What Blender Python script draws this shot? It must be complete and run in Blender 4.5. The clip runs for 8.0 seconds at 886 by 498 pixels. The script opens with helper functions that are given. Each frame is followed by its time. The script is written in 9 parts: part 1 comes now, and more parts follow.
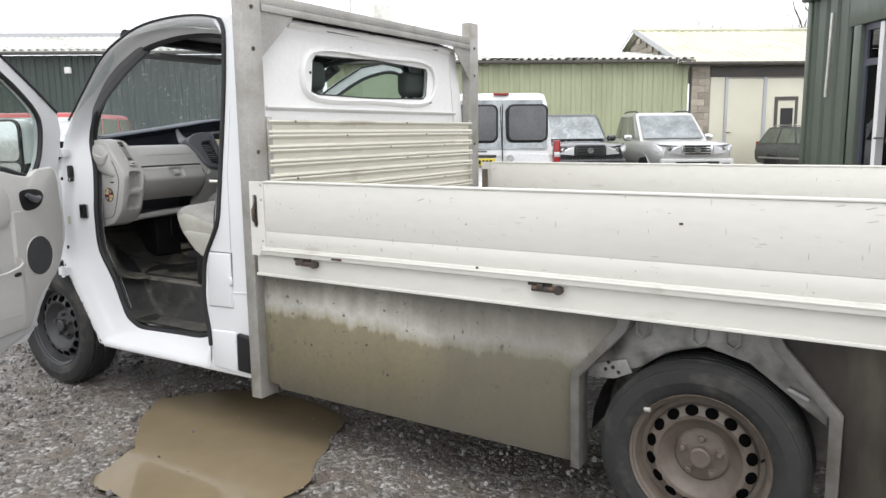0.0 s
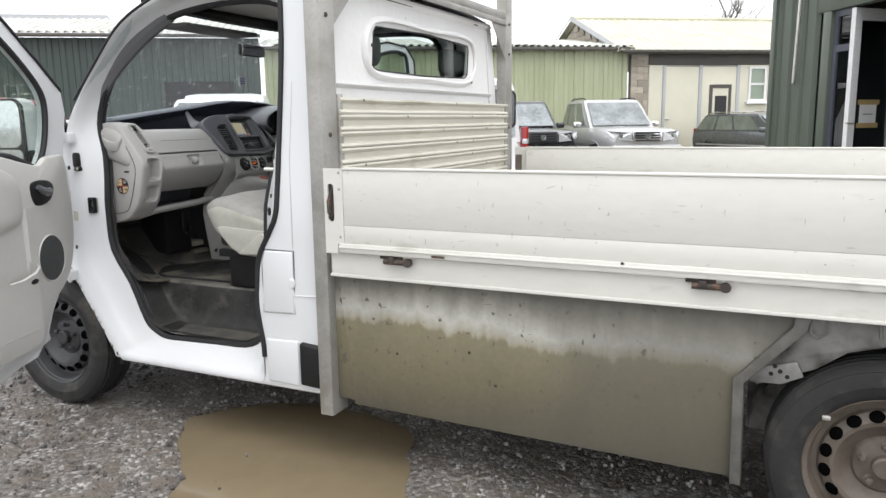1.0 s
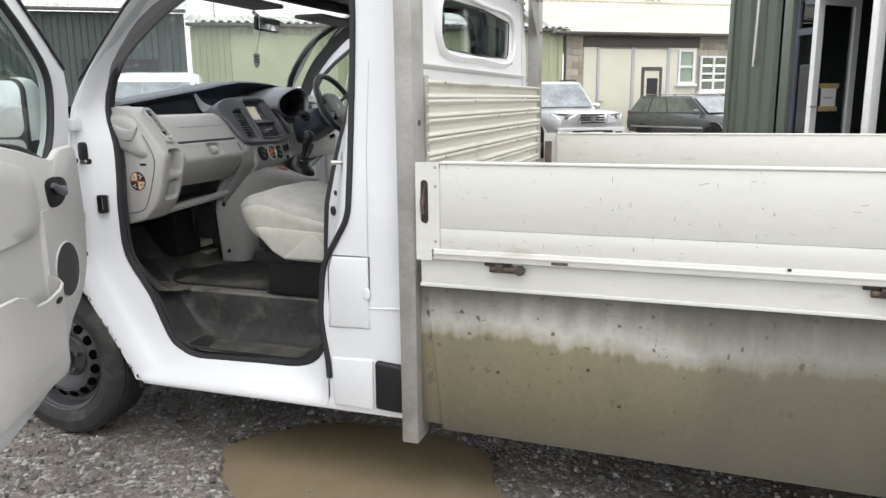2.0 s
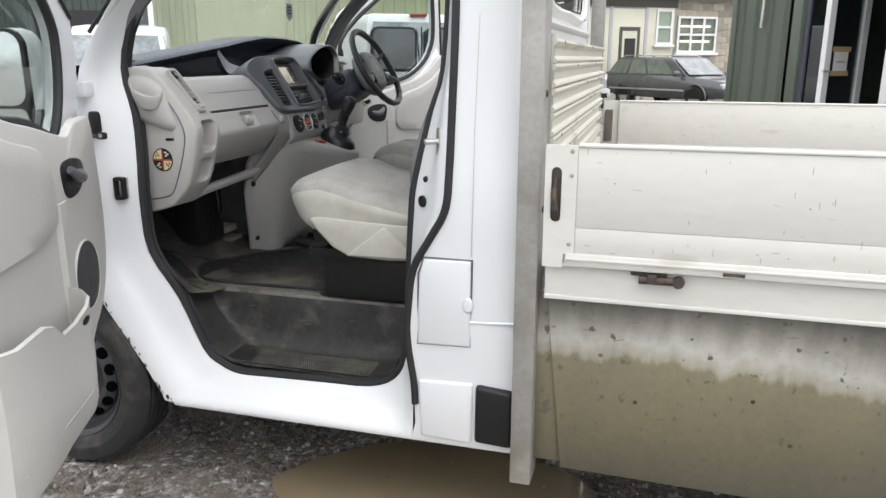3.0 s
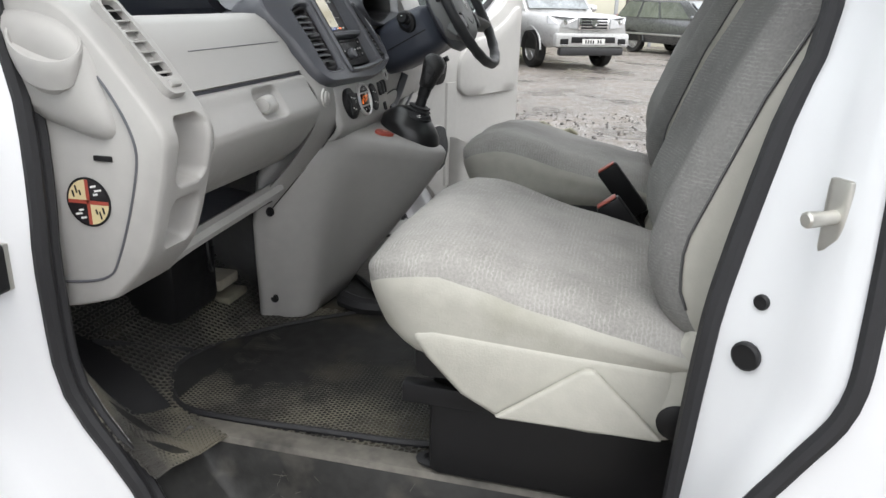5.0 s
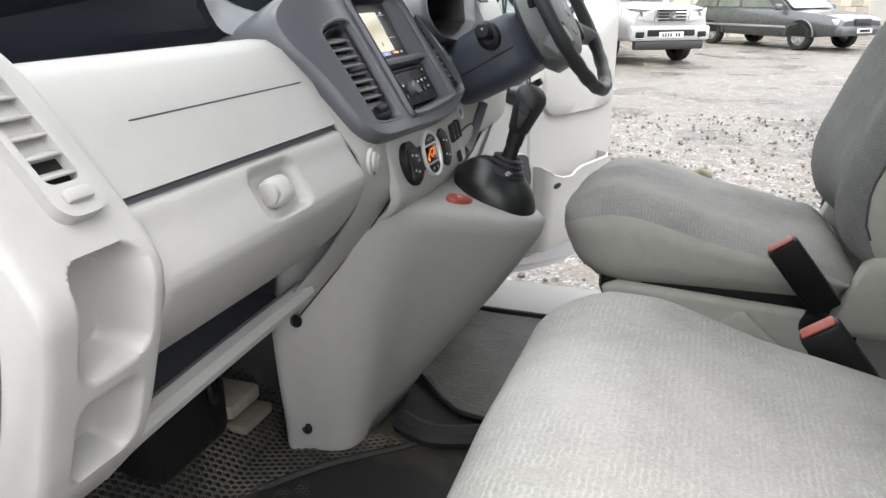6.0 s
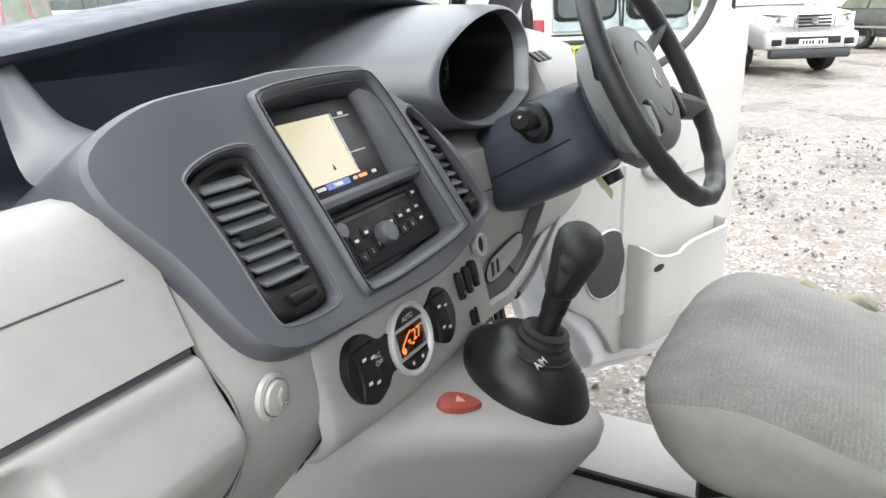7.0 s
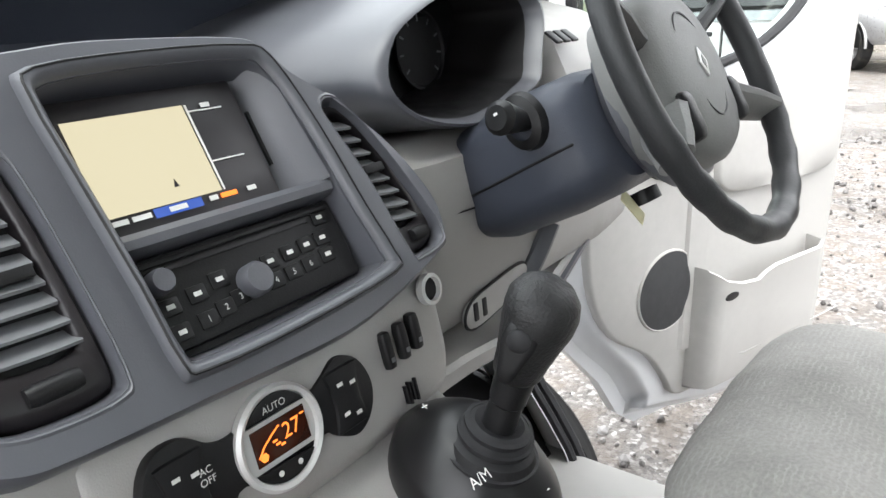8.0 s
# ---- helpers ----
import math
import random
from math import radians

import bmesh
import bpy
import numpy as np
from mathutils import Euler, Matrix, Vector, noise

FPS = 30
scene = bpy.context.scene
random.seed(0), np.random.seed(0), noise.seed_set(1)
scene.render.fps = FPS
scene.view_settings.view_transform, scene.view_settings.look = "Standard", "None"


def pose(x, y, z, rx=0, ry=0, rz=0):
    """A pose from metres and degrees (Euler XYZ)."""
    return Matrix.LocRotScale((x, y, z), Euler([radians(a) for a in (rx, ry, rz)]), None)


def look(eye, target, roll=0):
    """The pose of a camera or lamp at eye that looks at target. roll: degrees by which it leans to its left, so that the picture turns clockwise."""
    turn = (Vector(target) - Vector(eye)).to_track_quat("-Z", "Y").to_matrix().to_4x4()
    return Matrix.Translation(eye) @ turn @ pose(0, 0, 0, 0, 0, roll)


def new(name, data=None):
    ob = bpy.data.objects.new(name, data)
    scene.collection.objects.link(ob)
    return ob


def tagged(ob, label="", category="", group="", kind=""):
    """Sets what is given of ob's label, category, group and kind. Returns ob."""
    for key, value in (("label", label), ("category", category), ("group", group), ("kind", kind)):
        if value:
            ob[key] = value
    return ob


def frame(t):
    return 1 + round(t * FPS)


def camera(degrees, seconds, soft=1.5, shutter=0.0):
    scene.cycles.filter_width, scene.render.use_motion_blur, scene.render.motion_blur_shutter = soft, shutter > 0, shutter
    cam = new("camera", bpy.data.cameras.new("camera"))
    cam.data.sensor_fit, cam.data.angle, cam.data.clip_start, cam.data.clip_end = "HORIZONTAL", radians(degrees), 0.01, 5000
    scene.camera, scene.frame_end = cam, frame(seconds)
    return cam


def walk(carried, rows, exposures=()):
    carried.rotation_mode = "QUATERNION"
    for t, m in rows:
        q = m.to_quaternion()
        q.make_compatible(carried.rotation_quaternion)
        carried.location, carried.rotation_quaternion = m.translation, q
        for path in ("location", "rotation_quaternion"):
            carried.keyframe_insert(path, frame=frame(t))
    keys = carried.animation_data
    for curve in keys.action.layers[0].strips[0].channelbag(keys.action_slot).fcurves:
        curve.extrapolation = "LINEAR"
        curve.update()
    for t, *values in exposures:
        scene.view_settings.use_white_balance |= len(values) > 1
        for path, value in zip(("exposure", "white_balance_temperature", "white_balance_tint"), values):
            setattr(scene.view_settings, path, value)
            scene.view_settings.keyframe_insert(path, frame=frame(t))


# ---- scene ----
cam = camera(62.0, 8.0)
PATH = [
    (0, (2.276, -2.241, 1.369), (1.253, -0.55, 1.059), -0.7),
    (0.5, (1.909, -2.272, 1.331), (0.972, -0.536, 1.003), -0.7),
    (1, (1.516, -2.261, 1.344), (0.676, -0.479, 1.002), -0.8),
    (1.5, (1.131, -2.275, 1.375), (0.401, -0.448, 1.015), -0.7),
    (1.7, (0.993, -2.252, 1.368), (0.307, -0.411, 0.998), -0.6),
    (2.8, (0.344, -1.9, 1.379), (-0.205, -0.038, 0.898), -0.3),
    (3, (0.225, -1.834, 1.385), (-0.302, 0.029, 0.885), 0.1),
    (3.5, (0.005, -1.522, 1.351), (-0.487, 0.336, 0.796), 0.6),
    (4, (-0.203, -1.229, 1.366), (-0.67, 0.622, 0.769), 1.1),
    (4.5, (-0.419, -0.972, 1.378), (-0.872, 0.872, 0.752), 1.4),
    (4.7, (-0.476, -0.849, 1.36), (-0.926, 0.994, 0.727), 1.5),
    (5.8, (-0.708, -0.222, 1.375), (-1.279, 1.572, 0.703), 0.3),
    (6, (-0.747, -0.127, 1.382), (-1.371, 1.654, 0.721), -0.2),
    (6.5, (-0.768, 0.139, 1.444), (-1.56, 1.857, 0.795), -1.6),
    (7, (-0.795, 0.409, 1.458), (-1.711, 2.068, 0.818), -1.8),
    (7.5, (-0.814, 0.562, 1.434), (-1.84, 2.16, 0.806), -2.1),
    (8, (-0.798, 0.704, 1.416), (-1.921, 2.228, 0.773), -2.1),
]
EXPOSURE = [(0, 0.58), (1.7, 0.62), (3, 0.64), (4.5, 0.78), (5.8, 1.42), (6.5, 1.68), (8, 1.95)]
walk(cam, [(t, look(eye, target, roll)) for t, eye, target, roll in PATH], EXPOSURE)

# ---------------------------------------------------------------- light
world = bpy.data.worlds.new("world")
scene.world = world
world.use_nodes = True
wn, wl = world.node_tree.nodes, world.node_tree.links
sky = wn.new("ShaderNodeTexSky")
sky.sky_type, sky.sun_disc = "NISHITA", False
sky.sun_elevation, sky.sun_rotation = radians(66), radians(135)
sky.dust_density, sky.air_density = 4.0, 1.0
flat = wn.new("ShaderNodeHueSaturation")
flat.inputs["Saturation"].default_value = 0.08
veil = wn.new("ShaderNodeMixRGB")
veil.inputs[0].default_value = 0.75
veil.inputs[2].default_value = (8.6, 8.8, 9.2, 1)
wl.new(sky.outputs[0], flat.inputs["Color"])
wl.new(flat.outputs[0], veil.inputs[1])
wl.new(veil.outputs[0], wn["Background"].inputs[0])
wn["Background"].inputs[1].default_value = 0.150

sun_lamp = new("sun", bpy.data.lights.new("sun", "SUN"))
sun_lamp.data.energy, sun_lamp.data.angle = 1.15, radians(60)
sun_lamp.data.color = (1.0, 0.97, 0.93)
sun_lamp.matrix_world = look((0, 0, 10), (-3.1, 3.1, 0))

# ---------------------------------------------------------------- materials


def mat(name, col, rough=0.5, metal=0.0, var=0.12, big=1.5, small=40.0, bump=0.0, bump_scale=60.0, spot=None, spot_scale=6.0,
        spot_edge=(0.6, 0.7), spot_rough=None, stretch=(1, 1, 1), coat=0.0, spec=0.5, rvar=0.08):
    """Principled surface: colour varied at two scales, optional patches of a second colour, and bump."""
    m = bpy.data.materials.new(name)
    m.use_nodes = True
    n, l = m.node_tree.nodes, m.node_tree.links
    b = n["Principled BSDF"]
    tc = n.new("ShaderNodeTexCoord")
    mp = n.new("ShaderNodeMapping")
    mp.inputs["Scale"].default_value = stretch
    l.new(tc.outputs["Object"], mp.inputs[0])

    def noise_tex(scale, detail=4.0):
        t = n.new("ShaderNodeTexNoise")
        t.inputs["Scale"].default_value, t.inputs["Detail"].default_value = scale, detail
        l.new(mp.outputs[0], t.inputs["Vector"])
        return t

    def ramp(src, a, c, lo, hi):
        r = n.new("ShaderNodeMapRange")
        r.inputs[1].default_value, r.inputs[2].default_value = a, c
        r.inputs[3].default_value, r.inputs[4].default_value = lo, hi
        l.new(src, r.inputs[0])
        return r.outputs[0]

    n1, n2 = noise_tex(big), noise_tex(small, 6.0)
    add = n.new("ShaderNodeMath")
    add.operation = "ADD"
    l.new(ramp(n1.outputs[0], 0.3, 0.7, -var, var), add.inputs[0])
    l.new(ramp(n2.outputs[0], 0.3, 0.7, -var * 0.6, var * 0.6), add.inputs[1])
    hs = n.new("ShaderNodeHueSaturation")
    hs.inputs["Color"].default_value = (*col, 1)
    val = n.new("ShaderNodeMath")
    val.operation = "ADD"
    val.inputs[1].default_value = 1.0
    l.new(add.outputs[0], val.inputs[0])
    l.new(val.outputs[0], hs.inputs["Value"])
    out = hs.outputs[0]
    rr = ramp(n2.outputs[0], 0.3, 0.7, max(rough - rvar, 0.02), min(rough + rvar, 1.0))
    if spot:
        n3 = noise_tex(spot_scale, 8.0)
        f = ramp(n3.outputs[0], spot_edge[0], spot_edge[1], 0.0, 1.0)
        mx = n.new("ShaderNodeMixRGB")
        mx.inputs[2].default_value = (*spot, 1)
        l.new(f, mx.inputs[0])
        l.new(out, mx.inputs[1])
        out = mx.outputs[0]
        if spot_rough is not None:
            mr = n.new("ShaderNodeMixRGB")
            mr.inputs[2].default_value = (spot_rough,) * 3 + (1,)
            l.new(f, mr.inputs[0])
            l.new(rr, mr.inputs[1])
            rr = mr.outputs[0]
    l.new(out, b.inputs["Base Color"])
    l.new(rr, b.inputs["Roughness"])
    b.inputs["Metallic"].default_value = metal
    b.inputs["Coat Weight"].default_value = coat
    b.inputs["Specular IOR Level"].default_value = spec
    if bump:
        n4 = noise_tex(bump_scale, 5.0)
        bp = n.new("ShaderNodeBump")
        bp.inputs["Strength"].default_value = 1.0
        bp.inputs["Distance"].default_value = bump
        l.new(n4.outputs[0], bp.inputs["Height"])
        l.new(bp.outputs[0], b.inputs["Normal"])
    return m


def glass(name, tint=(0.85, 0.9, 0.9), rough=0.0, base=0.05, drops=0.0):
    m = bpy.data.materials.new(name)
    m.use_nodes = True
    n, l = m.node_tree.nodes, m.node_tree.links
    n.remove(n["Principled BSDF"])
    tr, gl = n.new("ShaderNodeBsdfTransparent"), n.new("ShaderNodeBsdfGlossy")
    mx, lw = n.new("ShaderNodeMixShader"), n.new("ShaderNodeLayerWeight")
    pw, ma = n.new("ShaderNodeMath"), n.new("ShaderNodeMath")
    pw.operation, ma.operation = "POWER", "MULTIPLY_ADD"
    tr.inputs[0].default_value = (*tint, 1)
    gl.inputs["Roughness"].default_value = rough
    lw.inputs[0].default_value = 0.5
    l.new(lw.outputs["Facing"], pw.inputs[0])
    pw.inputs[1].default_value = 5.0
    l.new(pw.outputs[0], ma.inputs[0])
    ma.inputs[1].default_value, ma.inputs[2].default_value = 1.0 - base, base
    l.new(ma.outputs[0], mx.inputs[0])
    l.new(tr.outputs[0], mx.inputs[1])
    l.new(gl.outputs[0], mx.inputs[2])
    out = mx.outputs[0]
    if drops:
        # dried rain: small pale specks and smears
        tc, mp, ns = n.new("ShaderNodeTexCoord"), n.new("ShaderNodeMapping"), n.new("ShaderNodeTexNoise")
        mp.inputs["Scale"].default_value = (1, 1, 0.45)
        ns.inputs["Scale"].default_value, ns.inputs["Detail"].default_value = 38.0, 6.0
        l.new(tc.outputs["Object"], mp.inputs[0])
        l.new(mp.outputs[0], ns.inputs["Vector"])
        mr, df, mx2 = n.new("ShaderNodeMapRange"), n.new("ShaderNodeBsdfTranslucent"), n.new("ShaderNodeMixShader")
        mr.inputs[1].default_value, mr.inputs[2].default_value = 0.58, 0.78
        mr.inputs[3].default_value, mr.inputs[4].default_value = 0.03, drops
        df.inputs[0].default_value = (0.8, 0.82, 0.82, 1)
        l.new(ns.outputs[0], mr.inputs[0])
        l.new(mr.outputs[0], mx2.inputs[0])
        l.new(out, mx2.inputs[1])
        l.new(df.outputs[0], mx2.inputs[2])
        out = mx2.outputs[0]
    l.new(out, n["Material Output"].inputs[0])
    return m


def glow(name, col, power):
    m = bpy.data.materials.new(name)
    m.use_nodes = True
    b = m.node_tree.nodes["Principled BSDF"]
    b.inputs["Base Color"].default_value = (0.02, 0.02, 0.02, 1)
    b.inputs["Roughness"].default_value = 0.15
    b.inputs["Emission Color"].default_value = (*col, 1)
    b.inputs["Emission Strength"].default_value = power
    return m


WHITE = mat("white_paint", (0.66, 0.67, 0.685), 0.3, rvar=0.01, var=0.006, coat=0.4, spot=(0.60, 0.59, 0.57), spot_scale=20.0, spot_edge=(0.76, 1.0), stretch=(1, 1, 0.4))
WHITE_OLD = mat("worn_white_paint", (0.74, 0.735, 0.73), 0.4, var=0.04, spot=(0.33, 0.27, 0.22), spot_scale=22.0, spot_edge=(0.70, 0.76))
CREAM = mat("cream_painted_aluminium", (0.62, 0.612, 0.57), 0.5, var=0.04, spot=(0.47, 0.45, 0.40), spot_scale=14.0, spot_edge=(0.64, 0.80), stretch=(0.35, 1, 1), spec=0.35)
GALV = mat("galvanised_steel", (0.34, 0.33, 0.31), 0.5, metal=0.35, var=0.16, big=4.0, small=70, spot=(0.22, 0.21, 0.17), spot_scale=7.0, spot_edge=(0.5, 0.75), bump=0.0008, bump_scale=50)
SLAT = mat("grimy_cream_slat", (0.52, 0.50, 0.43), 0.45, var=0.08, spot=(0.25, 0.22, 0.15), spot_scale=11.0, spot_edge=(0.58, 0.78), stretch=(1, 0.3, 1))
RUBBER = mat("black_rubber", (0.020, 0.020, 0.022), 0.6, var=0.2, bump=0.0006, bump_scale=120, spec=0.35)
TYRE = mat("tyre_rubber", (0.026, 0.026, 0.026), 0.65, var=0.25, spot=(0.085, 0.078, 0.066), spot_scale=9.0, spot_edge=(0.55, 0.8), bump=0.001, bump_scale=90, spec=0.2)
RIM = mat("rusty_steel_rim", (0.105, 0.086, 0.070), 0.5, metal=0.1, var=0.25, spot=(0.06, 0.044, 0.034), spot_scale=9.0, spot_edge=(0.5, 0.75))
RIM_DARK = mat("dark_steel_rim", (0.04, 0.04, 0.042), 0.45, metal=0.3, var=0.2)
BLACK = mat("black_plastic", (0.010, 0.010, 0.011), 0.45, var=0.15, bump=0.0002, bump_scale=600, spec=0.35)
CHARCOAL = mat("charcoal_dash_plastic", (0.086, 0.089, 0.102), 0.38, var=0.04, bump=0.00012, bump_scale=700, spec=0.7, rvar=0.015)
DASH = mat("dark_dash_top_plastic", (0.050, 0.056, 0.074), 0.45, var=0.06, bump=0.00025, bump_scale=700, spec=0.3)
GREY = mat("grey_dash_plastic", (0.375, 0.367, 0.353), 0.45, var=0.05, bump=0.00025, bump_scale=700, spot=(0.35, 0.34, 0.32), spot_scale=5.0, spot_edge=(0.6, 0.8))
LIGHT_GREY = mat("light_grey_trim", (0.445, 0.438, 0.42), 0.5, var=0.05, bump=0.0002, bump_scale=600)
STEEL = mat("zinc_steel", (0.55, 0.54, 0.50), 0.35, metal=0.8, var=0.1)
DARKSTEEL = mat("rusty_dark_steel", (0.06, 0.05, 0.045), 0.55, metal=0.4, var=0.25, spot=(0.16, 0.09, 0.05), spot_scale=30, spot_edge=(0.5, 0.7))
GLASS = glass("clear_glass", (0.86, 0.90, 0.88))
DARKGLASS = glass("tinted_glass", (0.18, 0.20, 0.21), base=0.10)
MIRROR = mat("mirror_glass", (0.8, 0.82, 0.82), 0.03, metal=1.0, var=0.0)

# ---------------------------------------------------------------- mesh helpers


def part(name, bm, material, parent=None, label="", smooth=True):
    """Link a bmesh as one mesh object under a thing or a part."""
    bmesh.ops.recalc_face_normals(bm, faces=bm.faces)
    me = bpy.data.meshes.new(name)
    bm.to_mesh(me)
    bm.free()
    for m in material if isinstance(material, (list, tuple)) else [material]:
        me.materials.append(m)
    if smooth:
        me.polygons.foreach_set("use_smooth", [True] * len(me.polygons))
        me.set_sharp_from_angle(angle=radians(smooth if smooth is not True else 32))
    ob = new(name, me)
    if parent is not None:
        ob.parent = parent
        ob.matrix_parent_inverse = parent.matrix_basis.inverted() if parent.parent is None else (parent.parent.matrix_basis @ parent.matrix_parent_inverse @ parent.matrix_basis).inverted()
    if label:
        ob["label"] = label
    return ob


def thing(name, label, category, at=(0, 0, 0), group="", kind=""):
    ob = new(name)
    ob.matrix_basis = Matrix.Translation(at)
    return tagged(ob, label, category, group, kind)


def bevel(bm, r, seg=2, angle=30):
    edges = [e for e in bm.edges if len(e.link_faces) == 2 and e.calc_face_angle(0) > radians(angle)]
    if r > 0 and edges:
        bmesh.ops.bevel(bm, geom=edges, offset=r, segments=seg, affect="EDGES", profile=0.5, clamp_overlap=True)
    return bm


def box(x0, x1, y0, y1, z0, z1, r=0.0, seg=2, m=None, bm=None):
    b = bmesh.new()
    bmesh.ops.create_cube(b, size=1)
    for v in b.verts:
        v.co = Vector(((x0 + x1) / 2 + v.co.x * (x1 - x0), (y0 + y1) / 2 + v.co.y * (y1 - y0), (z0 + z1) / 2 + v.co.z * (z1 - z0)))
    bevel(b, r, seg)
    if m is not None:
        b.transform(m)
    return merge(bm, b)


def merge(bm, b):
    if bm is None:
        return b
    me = bpy.data.meshes.new("tmp")
    b.to_mesh(me)
    bm.from_mesh(me)
    bpy.data.meshes.remove(me)
    b.free()
    return bm


AX = {"x": lambda u, v, d: (d, u, v), "y": lambda u, v, d: (u, d, v), "z": lambda u, v, d: (u, v, d)}


def prism(pts, axis, d0, d1, r=0.0, seg=2, m=None, bm=None):
    """A closed outline pushed along an axis. For x: (y, z); for y: (x, z); for z: (x, y)."""
    b = bmesh.new()
    f = AX[axis]
    a = [b.verts.new(f(u, v, d0)) for u, v in pts]
    c = [b.verts.new(f(u, v, d1)) for u, v in pts]
    b.faces.new(a)
    b.faces.new(c[::-1])
    for i in range(len(a)):
        b.faces.new((a[i - 1], c[i - 1], c[i], a[i]))
    bmesh.ops.recalc_face_normals(b, faces=b.faces)
    bevel(b, r, seg)
    if m is not None:
        b.transform(m)
    return merge(bm, b)


def loft(rings, closed=True, cap=True, m=None, bm=None):
    """Skin over rings of equal length."""
    b = bmesh.new()
    vs = [[b.verts.new(p) for p in ring] for ring in rings]
    k = len(vs[0])
    for a, c in zip(vs, vs[1:]):
        for i in range(k if closed else k - 1):
            j = (i + 1) % k
            b.faces.new((a[i], a[j], c[j], c[i]))
    if cap and closed:
        b.faces.new(vs[0][::-1])
        b.faces.new(vs[-1])
    if m is not None:
        b.transform(m)
    return merge(bm, b)


def lathe(profile, seg=32, m=None, bm=None, closed=False):
    """Turn (radius, height) pairs round the z axis."""
    b = bmesh.new()
    rings = []
    for r, h in profile:
        if r < 1e-5:
            rings.append([b.verts.new((0, 0, h))])
        else:
            rings.append([b.verts.new((r * math.cos(2 * math.pi * i / seg), r * math.sin(2 * math.pi * i / seg), h)) for i in range(seg)])
    for a, c in zip(rings, rings[1:] + ([rings[0]] if closed else [])):
        for i in range(seg):
            j = (i + 1) % seg
            q = [a[i % len(a)], a[j % len(a)], c[j % len(c)], c[i % len(c)]]
            q = [v for k, v in enumerate(q) if v not in q[:k]]
            if len(q) > 2:
                b.faces.new(q)
    if m is not None:
        b.transform(m)
    return merge(bm, b)


def curve_pts(pts, n=8, closed=False):
    """A smooth line through the points."""
    p = [Vector(q) for q in pts]
    out = []
    k = len(p)
    for i in range(k if closed else k - 1):
        if closed:
            a, b, c, d = p[i - 1], p[i], p[(i + 1) % k], p[(i + 2) % k]
        else:
            a, b, c, d = p[max(i - 1, 0)], p[i], p[i + 1], p[min(i + 2, k - 1)]
        for s in range(n):
            t = s / n
            out.append(0.5 * ((2 * b) + (c - a) * t + (2 * a - 5 * b + 4 * c - d) * t * t + (3 * b - a - 3 * c + d) * t ** 3))
    if not closed:
        out.append(p[-1])
    return out


def tube(pts, r, seg=8, closed=False, m=None, bm=None, flat=1.0):
    """A round bar along a line; r is one radius or one for each point."""
    b = bmesh.new()
    p = [Vector(q) for q in pts]
    k = len(p)
    rings, up = [], None
    for i in range(k):
        d = (p[(i + 1) % k] - p[i - 1]) if closed else (p[min(i + 1, k - 1)] - p[max(i - 1, 0)])
        d.normalize()
        if up is None:
            up = d.orthogonal().normalized()
        up = (up - d * up.dot(d)).normalized()
        side = d.cross(up)
        rad = r[i] if isinstance(r, (list, tuple)) else r
        rings.append([b.verts.new(p[i] + rad * (math.cos(a) * up + flat * math.sin(a) * side)) for a in (2 * math.pi * j / seg for j in range(seg))])
    pairs = list(zip(rings, rings[1:])) + ([(rings[-1], rings[0])] if closed else [])
    for a, c in pairs:
        for i in range(seg):
            j = (i + 1) % seg
            b.faces.new((a[i], a[j], c[j], c[i]))
    if not closed:
        b.faces.new(rings[0][::-1])
        b.faces.new(rings[-1])
    if m is not None:
        b.transform(m)
    return merge(bm, b)


def holed(outer, holes, axis, d0, d1, m=None, bm=None):
    """A plate with holes right through it."""
    b = bmesh.new()
    f = AX[axis]
    loops, edges = [], []
    for loop in [outer] + holes:
        vs = [b.verts.new(f(u, v, d0)) for u, v in loop]
        loops.append(vs)
        edges += [b.edges.new((vs[i - 1], vs[i])) for i in range(len(vs))]
    bmesh.ops.triangle_fill(b, edges=edges, use_beauty=True, use_dissolve=False)
    front = list(b.faces)
    back = {}
    for vs in loops:
        for v in vs:
            back[v] = b.verts.new(v.co + Vector(f(0, 0, d1 - d0)))
    for fc in front:
        b.faces.new([back[v] for v in reversed(fc.verts)])
    for vs in loops:
        for i in range(len(vs)):
            b.faces.new((vs[i - 1], vs[i], back[vs[i]], back[vs[i - 1]]))
    bmesh.ops.recalc_face_normals(b, faces=b.faces)
    if m is not None:
        b.transform(m)
    return merge(bm, b)


def rounded(x0, x1, y0, y1, r, n=5):
    """A rectangle's outline with round corners."""
    out = []
    for cx, cy, a in ((x1 - r, y1 - r, 0), (x0 + r, y1 - r, 90), (x0 + r, y0 + r, 180), (x1 - r, y0 + r, 270)):
        for i in range(n + 1):
            t = radians(a + 90 * i / n)
            out.append((cx + r * math.cos(t), cy + r * math.sin(t)))
    return out


# ---------------------------------------------------------------- more surfaces


